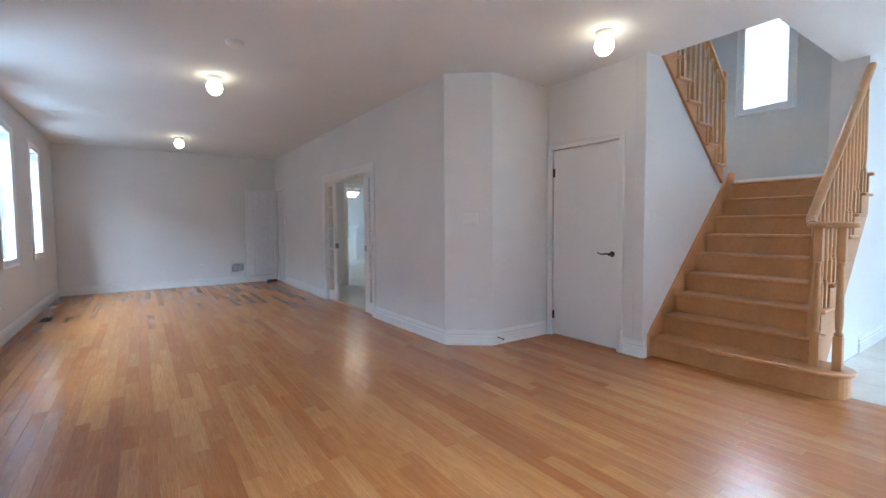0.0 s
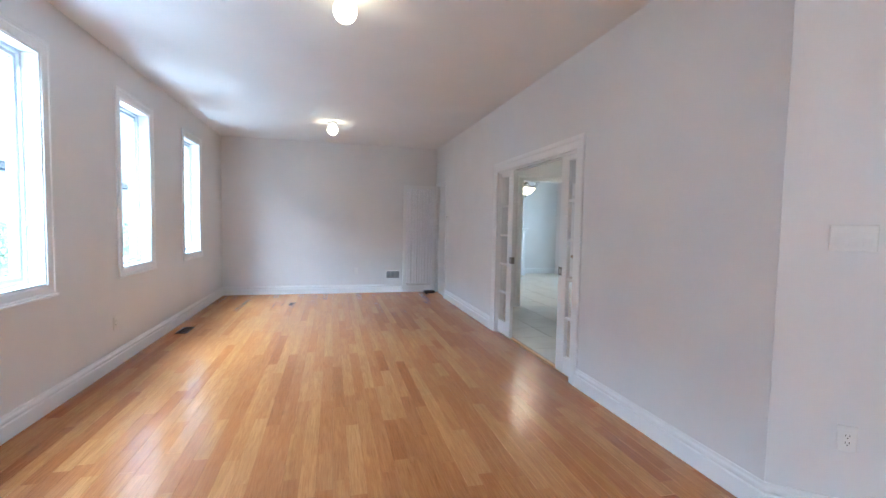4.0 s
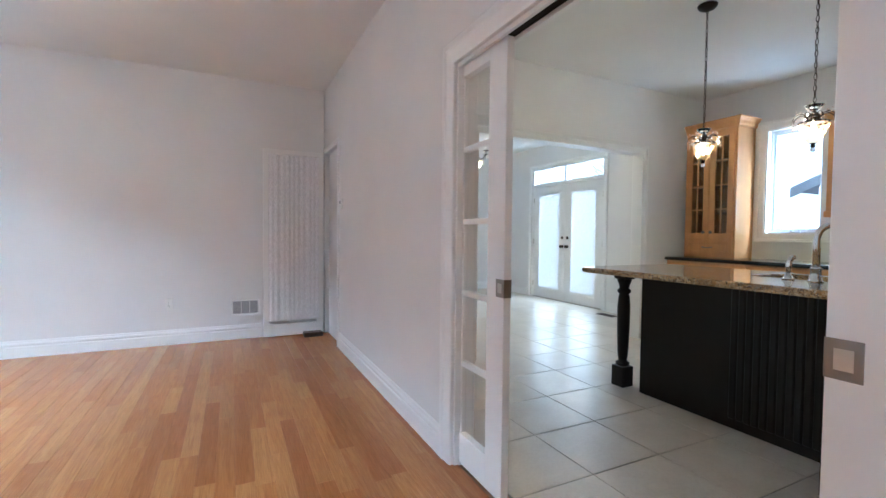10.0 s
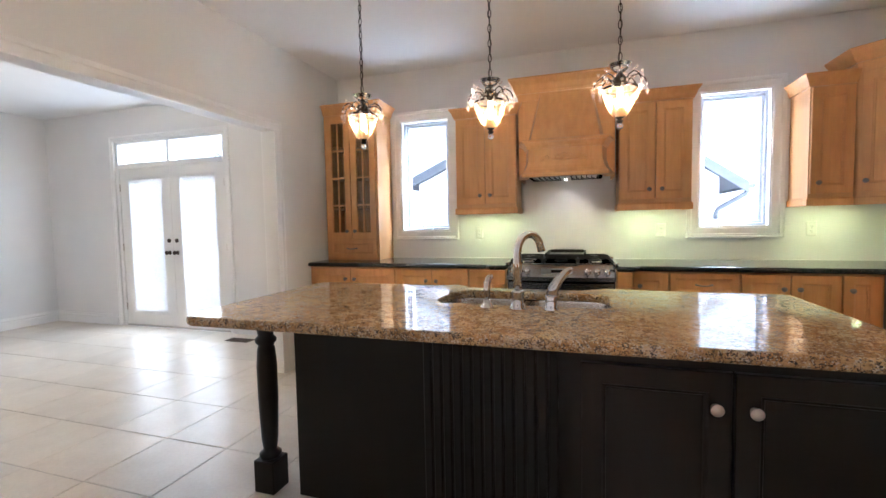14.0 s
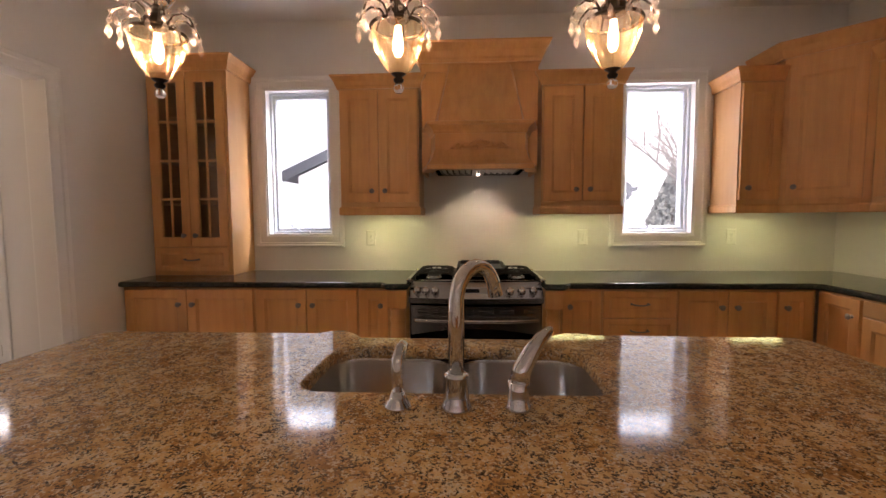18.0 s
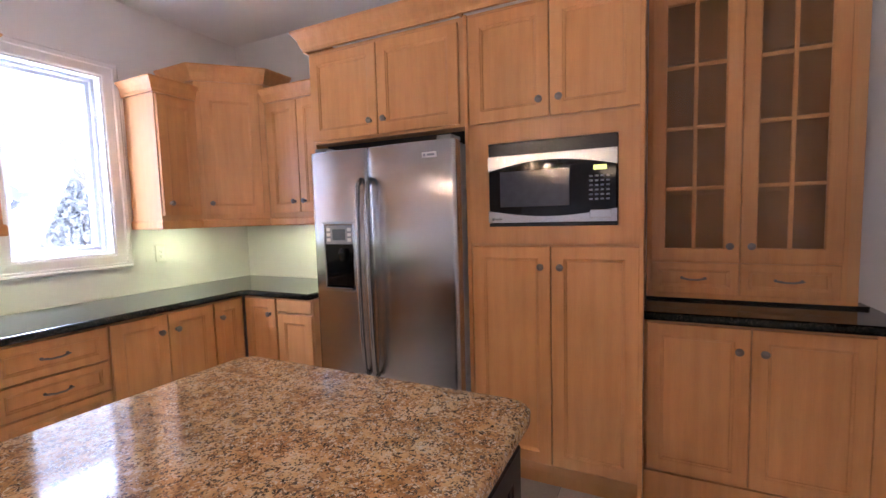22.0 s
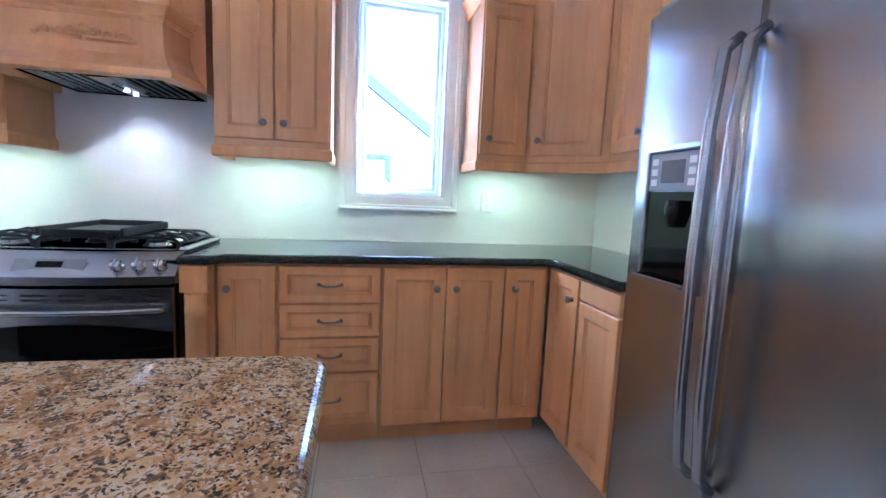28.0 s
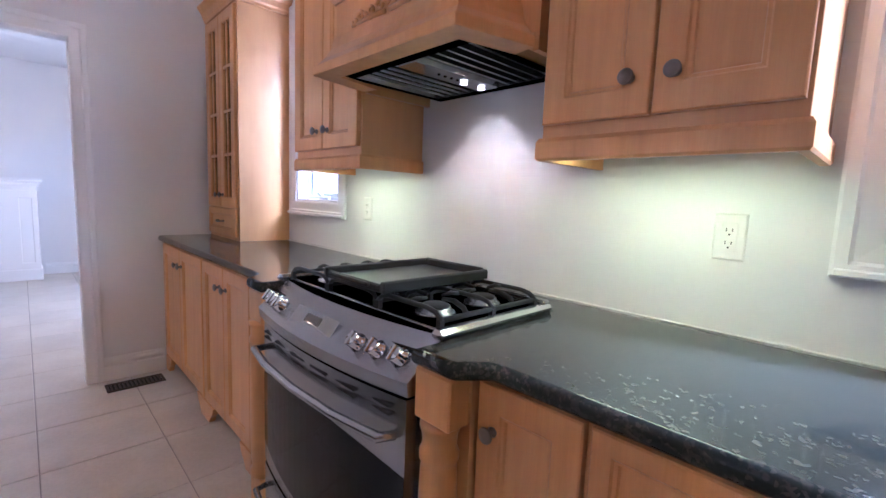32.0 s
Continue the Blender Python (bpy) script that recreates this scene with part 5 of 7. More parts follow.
# range hood
hood = thing("range_hood", "honey maple mantel range hood with carved ornament", "range hood", facing("w", UF, 6.612))
HW = 0.762
part("back_panel", Shape().box(0, HW, 0.0, UD, 1.645, 2.32), MAPLE, hood)
for x in (0.0, HW - 0.018):
    part("side_panel", Shape().box(x, x + 0.018, 0.0, UD, 1.60, 1.6445), MAPLE_SIDE, hood)
c0, c1 = 0.19, HW - 0.19
part("chimney", Shape().add([(0.075, -0.001, 1.89), (HW - 0.075, -0.001, 1.89), (c1 + 0.02, -0.001, 2.29), (c0 - 0.02, -0.001, 2.29), (0.115, -0.165, 1.89), (HW - 0.115, -0.165, 1.89), (c1, -0.03, 2.29), (c0, -0.03, 2.29)], [(4, 5, 6, 7), (0, 4, 7, 3), (5, 1, 2, 6), (3, 7, 6, 2), (0, 1, 5, 4)]), MAPLE, hood)
BASEP = [(0.062, -0.001), (0.102, -0.182), (HW - 0.102, -0.182), (HW - 0.062, -0.001)]
part("mantel", Shape().prism(BASEP, 1.655, 1.84), MAPLE, hood)
MP = [(-0.01, 0), (0.008, 0.0), (0.013, 0.010), (0.017, 0.012), (0.017, 0.022), (0.030, 0.036), (0.042, 0.044), (0.056, 0.048), (0.058, 0.064), (0.048, 0.070), (-0.01, 0.070)]
part("mantel_shelf", Shape().trim(MP, BASEP[::-1], 1.826), MAPLE, hood)
part("shelf_cap", Shape().prism(BASEP, 1.84, 1.8955), MAPLE, hood)
FL = [(-0.012, 0.0), (0.058, 0.0), (0.060, 0.004), (0.060, 0.026), (0.050, 0.030), (0.047, 0.036), (0.028, 0.058), (0.014, 0.085), (0.006, 0.12), (-0.012, 0.122)]
part("skirt", Shape().trim(FL, BASEP[::-1], 1.603), MAPLE, hood)
part("skirt_floor", Shape().prism([(0.085, -0.002), (0.125, -0.172), (HW - 0.125, -0.172), (HW - 0.085, -0.002)], 1.64, 1.6545), MAPLE_SIDE, hood)
crown(hood, [(HW, 0.25), (HW, -0.012), (0.0, -0.012), (0.0, 0.25)], 2.31, 1.45)
part("frieze", Shape().box(0, HW, -0.012, 0.0, 2.255, 2.325, 0.003), MAPLE, hood)
orn = Shape()
for e in (-1, 1):
    for r0, cx, cz, turn in ((0.020, 0.035, 0.0, 1), (0.024, 0.085, -0.004, -1), (0.018, 0.135, -0.008, 1), (0.012, 0.165, -0.014, -1)):
        pts = []
        for i in range(15):
            a = i * 0.5 * turn
            r = r0 * (1 - i / 17)
            pts.append((HW / 2 + e * (cx + r * math.cos(a)), -0.185, 1.762 + cz + r * math.sin(a)))
        orn.tube(pts, [0.0078 * (1 - i / 22) for i in range(15)], 6)
    orn.tube([(HW / 2 + e * 0.01, -0.185, 1.738), (HW / 2 + e * 0.09, -0.185, 1.742), (HW / 2 + e * 0.185, -0.185, 1.736)], [0.008, 0.007, 0.003], 6)
for a in (-50, -25, 0, 25, 50):
    q = radians(a)
    orn.tube([(HW / 2, -0.185, 1.755), (HW / 2 + 0.02 * math.sin(q), -0.187, 1.755 + 0.022 * math.cos(q)), (HW / 2 + 0.036 * math.sin(q), -0.185, 1.755 + 0.036 * math.cos(q))], [0.004, 0.009, 0.003], 6)
part("ornament", orn, MAPLE, hood, "carved acanthus scroll ornament")
part("insert", Shape().box(0.09, HW - 0.09, -0.155, -0.115, 1.612, 1.6395).box(0.09, HW - 0.09, 0.26, 0.30, 1.612, 1.6445).box(0.09, 0.12, -0.115, 0.26, 1.612, 1.6395).box(HW - 0.12, HW - 0.09, -0.115, 0.26, 1.612, 1.6395), STEEL, hood, "stainless hood insert")
# plate coloured near-black as the shade behind the baffles
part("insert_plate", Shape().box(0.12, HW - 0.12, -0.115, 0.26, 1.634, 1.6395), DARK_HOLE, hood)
for k in range(10):
    x = 0.126 + k * 0.0415 + (0.095 if k > 4 else 0.0)
    part("baffle", Shape().add([(x, -0.11, 1.630), (x + 0.033, -0.11, 1.614), (x + 0.033, 0.255, 1.614), (x, 0.255, 1.630), (x, -0.11, 1.633), (x + 0.033, -0.11, 1.618), (x + 0.033, 0.255, 1.618), (x, 0.255, 1.633)], [(0, 1, 2, 3), (4, 7, 6, 5), (0, 4, 5, 1), (1, 5, 6, 2), (2, 6, 7, 3), (3, 7, 4, 0)]), BAFFLE, hood, "polished baffle slat")
bar = part("control_bar", Shape().box(HW / 2 - 0.046, HW / 2 + 0.04, -0.114, 0.259, 1.609, 1.633, 0.003), RAIL_STEEL, hood)
for k in range(5):
    part("button", Shape().lathe([(0.005, 0), (0.006, 0.003)], 10, pose(HW / 2 - 0.003, 0.02 + k * 0.028, 1.6065)), BLACK, bar)
for y in (0.135, 0.222):
    part("lamp_lens", Shape().lathe([(0.013, -0.004), (0.010, 0.0), (0.010, 0.006)], 18, pose(HW / 2 - 0.003, y, 1.607)), SPOT_LENS, hood, "lit round hood lamp")
lamp("hood_spot", "SPOT", HOOD_W * 0.16, (1.0, 0.86, 0.70), look((6.86, 6.235, 1.600), (6.865, 6.235, 0.9)), 0.01, angle=116, blend=0.4)
lamp("hood_spot", "SPOT", HOOD_W * 0.75, (1.0, 0.81, 0.57), look((6.775, 6.235, 1.598), (6.80, 6.235, 0.9)), 0.01, angle=108, blend=0.35)
for (x0, y0, x1, y1) in ((6.75, 7.10, 6.75, 6.70), (6.75, 5.78, 6.75, 5.36), (6.75, 4.52, 6.75, 4.20), (6.30, 3.91, 5.88, 3.91)):
    mx, my = (x0 + x1) / 2, (y0 + y1) / 2
    Ls = max(abs(x1 - x0), abs(y1 - y0))
    wide_y = abs(y1 - y0) > abs(x1 - x0)
    st = thing("cabinet_light", "lit slim fluorescent strip under the wall cabinet", "strip light", pose(mx, my, UZ0 + 0.0235), "under-cabinet lights")
    dx, dy = (0.025, Ls / 2) if wide_y else (Ls / 2, 0.025)
    part("housing", Shape().box(-dx - 0.006, dx + 0.006, -dy - 0.006, dy + 0.006, 0.006, 0.026, 0.003), PLATE, st)
    part("tube", Shape().box(-dx, dx, -dy, dy, 0.0, 0.0055), STRIP, st, "glowing greenish diffuser")
    lamp("strip_light", "AREA", STRIP_W * Ls / 0.4, (0.92, 1.0, 0.46), pose(mx, my, UZ0 + 0.0215), dx * 2, dy * 2)

for y, label in ((7.033, "white switch over the dark counter"), (5.468, "white outlet over the dark counter"), (4.418, "white outlet over the dark counter")):
    plate("wall_outlet", label, pose(6.9695, y, 1.157, 0, 0, -90))
plate("wall_outlet", "white outlet behind the corner counter", pose(6.0, 3.7005, 1.157, 0, 0, 180))

# ---- gas range ----
rg = thing("gas_range", "stainless steel slide-in gas range with black grates and griddle", "range", facing("w", 6.295, 6.662))
RW = 0.80
part("body", Shape().box(0.004, RW - 0.004, 0.03, 0.50, 0.04, 0.885), BLACK, rg)
def bow(x):
    return -0.04 * (1 - ((x - RW / 2) / (RW / 2)) ** 2)


arc = [(x, bow(x)) for x in [RW * i / 20 for i in range(21)]]
leaf = [(0.015, bow(0.015)), *arc[1:-1], (RW - 0.015, bow(RW - 0.015))]
door_o = [*leaf, (RW - 0.015, 0.03), (0.015, 0.03)]
dr = part("oven_door", Shape().prism(door_o, 0.285, 0.785), RANGE_STEEL, rg, "bowed stainless oven door")
nw = len(arc)
gl = Shape()
top_z = [0.60 + 0.05 * (1 - ((x - RW / 2) / (RW / 2)) ** 2) for x, y in leaf]
gl.add([(x, y - 0.0015, 0.36 - (zt - 0.60) * 0.9) for (x, y), zt in zip(leaf, top_z)] + [(x, y - 0.0015, zt) for (x, y), zt in zip(leaf, top_z)], [(i, i + 1, nw + i + 1, nw + i) for i in range(nw - 1)])
part("oven_window", gl, BLACK_GLASS, dr, "black oven glass with curved edges")
hb = [(0.04, -0.012, 0.70), (0.05, -0.05, 0.704), (0.2, -0.075, 0.704), (RW / 2, -0.084, 0.704), (RW - 0.2, -0.075, 0.704), (RW - 0.05, -0.05, 0.704), (RW - 0.04, -0.012, 0.70)]
part("oven_handle", Shape().tube(hb, [0.011, 0.012, 0.0115, 0.0115, 0.0115, 0.012, 0.011], 12), STEEL, dr, "bowed stainless bar handle")
for k in range(6):
    x = 0.055 + k * 0.121
    yy = bow(x + 0.042)
    part("vent_slot", Shape().box(x, x + 0.085, yy - 0.003, yy + 0.01, 0.739, 0.746, 0.002).box(x, x + 0.085, yy - 0.003, yy + 0.01, 0.757, 0.764, 0.002), DARK_HOLE, dr)
wd = part("drawer", Shape().prism(door_o, 0.055, 0.272), STEEL, rg, "stainless warming drawer")
hb2 = [(x, y, z - 0.502) for x, y, z in hb]
part("drawer_handle", Shape().tube(hb2, 0.010, 10), STEEL, wd)
part("kick_plate", Shape().box(0.01, RW - 0.01, 0.03, 0.06, 0.003, 0.05), BLACK, rg)
panel_o = [(x, y - 0.012) for x, y in arc]
cp = Shape()
cp.add([(x, y, 0.80) for x, y in panel_o] + [(x, y - 0.004, 0.832) for x, y in panel_o] + [(x, y + 0.10, 0.915) for x, y in panel_o] + [(x, 0.105, 0.915) for x, y in panel_o] + [(x, 0.03, 0.80) for x, y in panel_o],
       [(r * nw + i, r * nw + i + 1, (r + 1) * nw + i + 1, (r + 1) * nw + i) for r in range(4) for i in range(nw - 1)] + [(4 * nw + i, 4 * nw + i + 1, i + 1, i) for i in range(nw - 1)] + [tuple(r * nw for r in range(5)), tuple(r * nw + nw - 1 for r in range(5))[::-1]])
cpo = part("control_panel", cp, RANGE_STEEL, rg, "sloping stainless control panel")
tilt = math.degrees(math.atan2(0.083, 0.104))
for x in (0.05, 0.105, 0.16, RW - 0.20, RW - 0.13, RW - 0.06):
    yb = -0.052 + 0.04 * (abs(x - RW / 2) / (RW / 2)) ** 2
    part("knob", Shape().lathe([(0.024, 0), (0.0245, 0.004), (0.019, 0.007), (0.0185, 0.026), (0.016, 0.03), (1e-6, 0.0305)], 20).box(-0.0045, 0.0045, -0.019, 0.019, 0.012, 0.036, 0.002), CHROME, cpo, "chrome range knob", pose(x, yb + 0.036, 0.8645, 90 - tilt))
part("display", Shape().box(-0.115, 0.115, -0.032, 0.032, 0, 0.002).box(-0.04, 0.04, -0.005, 0.02, 0.002, 0.0028), GREY_PLASTIC, cpo, "grey touch panel", pose(RW / 2 - 0.02, -0.0145, 0.8655, 90 - tilt))
part("display_window", Shape().box(-0.042, 0.042, -0.006, 0.02, 0.003, 0.0042), BLACK_GLASS, cpo, "", pose(RW / 2 - 0.02, -0.0145, 0.8655, 90 - tilt))
part("cooktop", Shape().slab([(-0.012, 0.098), (RW + 0.012, 0.098), (RW + 0.012, 0.502), (-0.012, 0.502)], 0.9125, 0.922, 0.004), RANGE_STEEL, rg, "stainless steel cooktop")
for x0, x1 in ((-0.022, 0.014), (RW - 0.014, RW + 0.022)):
    part("side_rail", Shape().box(x0, x1, 0.055, 0.502, 0.9128, 0.936, 0.009), RAIL_STEEL, rg, "polished steel side rail")
rv = part("rear_vent", Shape().box(-0.01, RW + 0.01, 0.47, 0.506, 0.922, 0.945, 0.006), RAIL_STEEL, rg, "polished rear vent rail")
for k in range(4):
    part("vent_slot", Shape().box(0.06 + k * 0.18, 0.20 + k * 0.18, 0.482, 0.494, 0.9445, 0.9458), DARK_HOLE, rv)
for x, y in ((0.14, 0.19), (0.14, 0.375), (RW / 2, 0.285), (RW - 0.14, 0.19), (RW - 0.14, 0.375)):
    bu = part("burner", Shape().lathe([(0.055, 0.922), (0.052, 0.93), (0.042, 0.934), (0.042, 0.94)], 22, Matrix.Translation((x, y, 0))), STEEL, rg)
    part("burner_cap", Shape().lathe([(0.038, 0.94), (0.038, 0.946), (0.03, 0.95)], 22, Matrix.Translation((x, y, 0))), IRON, bu, "black burner cap")


def grate(x0, x1):
    """Cast iron grate: a raised frame, feet, and bent fingers that reach in over the burners."""
    s = Shape()
    z, ys = 0.966, (0.098, 0.283, 0.468)
    for y in ys:
        s.tube([(x0, y, z - 0.022), (x0 + 0.02, y, z - 0.006), (x0 + 0.05, y, z), (x1 - 0.05, y, z), (x1 - 0.02, y, z - 0.006), (x1, y, z - 0.022)], 0.0065, 6)
    for x in (x0 + 0.004, x1 - 0.004):
        s.tube([(x, ys[0], z - 0.022), (x, ys[2], z - 0.022)], 0.0065, 6)
        for y in ys:
            s.box(x - 0.007, x + 0.007, y - 0.007, y + 0.007, 0.9225, z - 0.02)
    xc = (x0 + x1) / 2
    for yc in (0.19, 0.375):
        for e in (-1, 1):
            s.tube([(xc + e * 0.03, yc, z), (xc + e * 0.07, yc, z + 0.003), (xc + e * 0.105, yc, z - 0.008), (xc + e * (x1 - x0) * 0.48, yc, z - 0.024)], [0.0045, 0.0065, 0.0065, 0.006], 6)
            s.tube([(xc, yc + e * 0.028, z), (xc, yc + e * 0.06, z + 0.003), (xc, yc + e * 0.09, z - 0.002)], [0.0045, 0.0065, 0.006], 6)
    return s


part("grate", grate(0.02, 0.268), IRON, rg, "cast iron grate")
part("grate", grate(0.272, RW - 0.272), IRON, rg, "cast iron grate")
part("grate", grate(RW - 0.268, RW - 0.02), IRON, rg, "cast iron grate")
gd = thing("griddle", "black cast iron griddle lying on the middle grate", "griddle", facing("w", 6.295, 6.662))
gx0, gx1 = RW / 2 - 0.105, RW / 2 + 0.185
part("plate", Shape().box(gx0, gx1, 0.075, 0.475, 0.9735, 0.983, 0.003), GRIDDLE_TOP, gd, "worn grey griddle plate")
for q in ((gx0 - 0.008, gx0 + 0.01, 0.07, 0.48, 1.004), (gx1 - 0.01, gx1 + 0.008, 0.07, 0.48, 1.004), (gx0 + 0.01, gx1 - 0.01, 0.464, 0.48, 1.008), (gx0 + 0.01, gx1 - 0.01, 0.07, 0.084, 0.996)):
    part("rim", Shape().box(*q[:4], 0.9735, q[4], 0.004), IRON, gd)
for y in (0.052, 0.482):
    part("handle", Shape().box((gx0 + gx1) / 2 - 0.1, (gx0 + gx1) / 2 + 0.1, y, y + 0.016, 0.985, 0.998, 0.004), IRON, gd)

# ---- refrigerator wall ----
fr = thing("refrigerator", "side-by-side stainless steel refrigerator with water dispenser", "refrigerator", facing("n", 5.667, 4.335))
FW, FH, SPL = 0.88, 1.728, 0.378
part("case", Shape().box(0.004, FW - 0.004, 0.075, 0.62, 0.03, FH - 0.012, 0.004), GREY_PLASTIC, fr)


def bowed(x0, x1, z0, z1, bow=0.018, t=0.07):
    n = 20
    o = [(x0 + (x1 - x0) * i / n, -bow * math.sin(math.pi * (0.06 + 0.88 * i / n)) + bow * 0.18) for i in range(n + 1)]
    return Shape().slab([*o, (x1, t), (x0, t)], z0, z1, 0.006)


fz = part("freezer_door", bowed(0.002, SPL - 0.003, 0.06, FH), STEEL, fr, "brushed stainless freezer door")
rd = part("fridge_door", bowed(SPL + 0.003, FW - 0.002, 0.06, FH), STEEL, fr, "brushed stainless refrigerator door")
part("badge", Shape().box(FW - 0.17, FW - 0.09, -0.0145, -0.011, 1.645, 1.672, 0.001), PLATE, rd)
part("badge_mark", Shape().lathe([(0.007, 0), (0.007, 0.001)], 12, pose(FW - 0.155, -0.0148, 1.6585, 90)).box(FW - 0.142, FW - 0.10, -0.0155, -0.0146, 1.653, 1.664), GREY_PLASTIC, rd)
for x, par in ((SPL - 0.032, fz), (SPL + 0.032, rd)):
    part("handle", Shape().tube([(x, -0.012, 0.52), (x, -0.05, 0.56), (x, -0.066, 0.75), (x, -0.072, 1.05), (x, -0.066, 1.36), (x, -0.05, 1.53), (x, -0.012, 1.565)], [0.012, 0.0135, 0.014, 0.0145, 0.014, 0.0135, 0.012], 12), STEEL_V, par, "long curved stainless handle")
ds = part("dispenser", Shape().rings(0.075, 0.30, 0.965, 1.345, [(0, -0.004), (0.0, -0.022), (0.012, -0.026), (0.018, -0.024), (0.02, -0.016)]), STEEL, fz, "ice and water dispenser")
part("dispenser_panel", Shape().box(0.097, 0.278, -0.0235, -0.017, 1.225, 1.325, 0.002), GREY_PLASTIC, ds)
part("dispenser_screen", Shape().box(0.145, 0.232, -0.0245, -0.0232, 1.245, 1.305), plain("screen", (0.11, 0.13, 0.14), 0.2), ds)
bt = Shape()
for k in range(3):
    bt.box(0.106, 0.13, -0.0248, -0.0233, 1.238 + k * 0.028, 1.256 + k * 0.028, 0.0005).box(0.246, 0.27, -0.0248, -0.0233, 1.238 + k * 0.028, 1.256 + k * 0.028, 0.0005)
part("buttons", bt, PLATE, ds)["kind"] = "stuff"
part("dispenser_well", Shape().box(0.097, 0.278, -0.0185, -0.0165, 0.99, 1.222), BLACK_GLASS, ds, "dark dispenser well")
part("drip_tray", Shape().box(0.09, 0.285, -0.05, -0.017, 0.975, 0.99, 0.003), STEEL, ds)
part("paddle", Shape().lathe([(0.012, 0), (0.021, 0.03), (0.024, 0.05), (0.018, 0.07)], 16, pose(0.215, -0.03, 1.13)), BLACK, ds)
part("foot_grille", Shape().box(0.02, FW - 0.02, 0.02, 0.07, 0.0022, 0.055), BLACK, fr)
for x in (0.06, FW - 0.06):
    part("hinge_cover", Shape().box(x - 0.04, x + 0.04, 0.01, 0.12, FH, FH + 0.022, 0.004), GREY_PLASTIC, fr)

TY, TZ = 4.20, 2.325
ofc = cabinet("over_fridge_cabinet", "honey maple cabinet with two doors over the refrigerator", facing("n", 5.765, TY), 0.980, 0.495, 1.80, TZ, 0, "tall cabinets")
front(ofc, "door", 0.012, 0.47, 1.815, 2.30, "rb")
front(ofc, "door", 0.476, 0.952, 1.815, 2.30, "lb")
crown(ofc, [(0.980, -0.022), (0.0, -0.022), (0.0, 0.45)], TZ, 1.3)
part("side_panel", Shape().box(0.0, 0.02, 0.001, 0.494, 0.0022, 1.80), MAPLE_SIDE, ofc)
# added near-black board: painted shade in the gap over the refrigerator
part("void", Shape().box(0.021, 0.929, 0.10, 0.11, 1.70, 1.80), DARK_HOLE, ofc)
pan = thing("pantry_cabinet", "tall honey maple pantry cabinet with a built-in microwave niche", "cabinet", facing("n", 4.783, TY), "tall cabinets")
PW = 0.801
for nm, q in (("lower_body", (0, PW, 0.0, 0.495, 0.10, 1.215)), ("upper_body", (0, PW, 0.0, 0.495, 1.79, TZ)), ("niche_side", (0, 0.118, 0.0, 0.495, 1.2155, 1.7895)), ("niche_side", (0.708, PW, 0.0, 0.495, 1.2155, 1.7895)), ("niche_floor", (0.1185, 0.7075, 0.0, 0.495, 1.2155, 1.30)), ("niche_top", (0.1185, 0.7075, 0.0, 0.495, 1.70, 1.7895)), ("niche_back", (0.1185, 0.7075, 0.45, 0.495, 1.3005, 1.6995))):
    part(nm, Shape().box(*q), MAPLE_SIDE, pan)
part("toe_kick", Shape().box(0, PW, 0.06, 0.495, 0.0022, 0.10), MAPLE_SIDE, pan)
front(pan, "door", 0.03, 0.413, 0.15, 1.208, "rt")
front(pan, "door", 0.418, 0.79, 0.15, 1.208, "lt")
front(pan, "door", 0.03, 0.413, 1.80, 2.305, "rb")
front(pan, "door", 0.418, 0.79, 1.80, 2.305, "lb")
nf = Shape().box(0.02, 0.120, -0.018, -0.0005, 1.222, 1.786).box(0.707, 0.792, -0.018, -0.0005, 1.222, 1.786).box(0.120, 0.707, -0.018, -0.0005, 1.222, 1.302).box(0.120, 0.707, -0.018, -0.0005, 1.70, 1.786)
part("niche_frame", nf, MAPLE, pan)
part("stile", Shape().box(0.0, 0.019, -0.016, -0.0005, 0.10, TZ, 0.002), MAPLE, pan)
crown(pan, [(PW, -0.03), (0.0, -0.03), (0.0, 0.0)], TZ, 1.3)
part("edge_stile", Shape().box(PW - 0.012, PW + 0.006, -0.026, 0.42, 0.0022, TZ, 0.003), MAPLE, pan)
mw = thing("microwave", "stainless and black glass built-in microwave oven", "microwave", facing("n", 4.664, TY) @ Matrix.Diagonal((0.974, 1, 1, 1)))
MW = 0.603
part("case", Shape().box(0.003, MW - 0.003, 0.0, 0.42, 1.303, 1.697), BLACK, mw)
part("trim_strip", Shape().box(0.002, MW - 0.002, -0.019, 0.0, 1.635, 1.698, 0.002), BLACK, mw)
part("trim_strip", Shape().box(0.002, MW - 0.002, -0.019, 0.0, 1.302, 1.318, 0.002), BLACK, mw)
part("door", Shape().box(0.006, MW - 0.006, -0.03, 0.0, 1.32, 1.634, 0.004), BLACK_GLASS, mw, "black glass microwave door")


def lens(x0, x1, za, zb, zc, y0, y1, n=12):
    """A band with one straight edge and one bowed edge."""
    s = [(x0 + (x1 - x0) * i / n, za) for i in range(n + 1)] + [(x1 - (x1 - x0) * i / n, zb + (zc - zb) * math.sin(math.pi * i / n)) for i in range(n + 1)]
    return Shape().prism(s, y0, y1, "y")


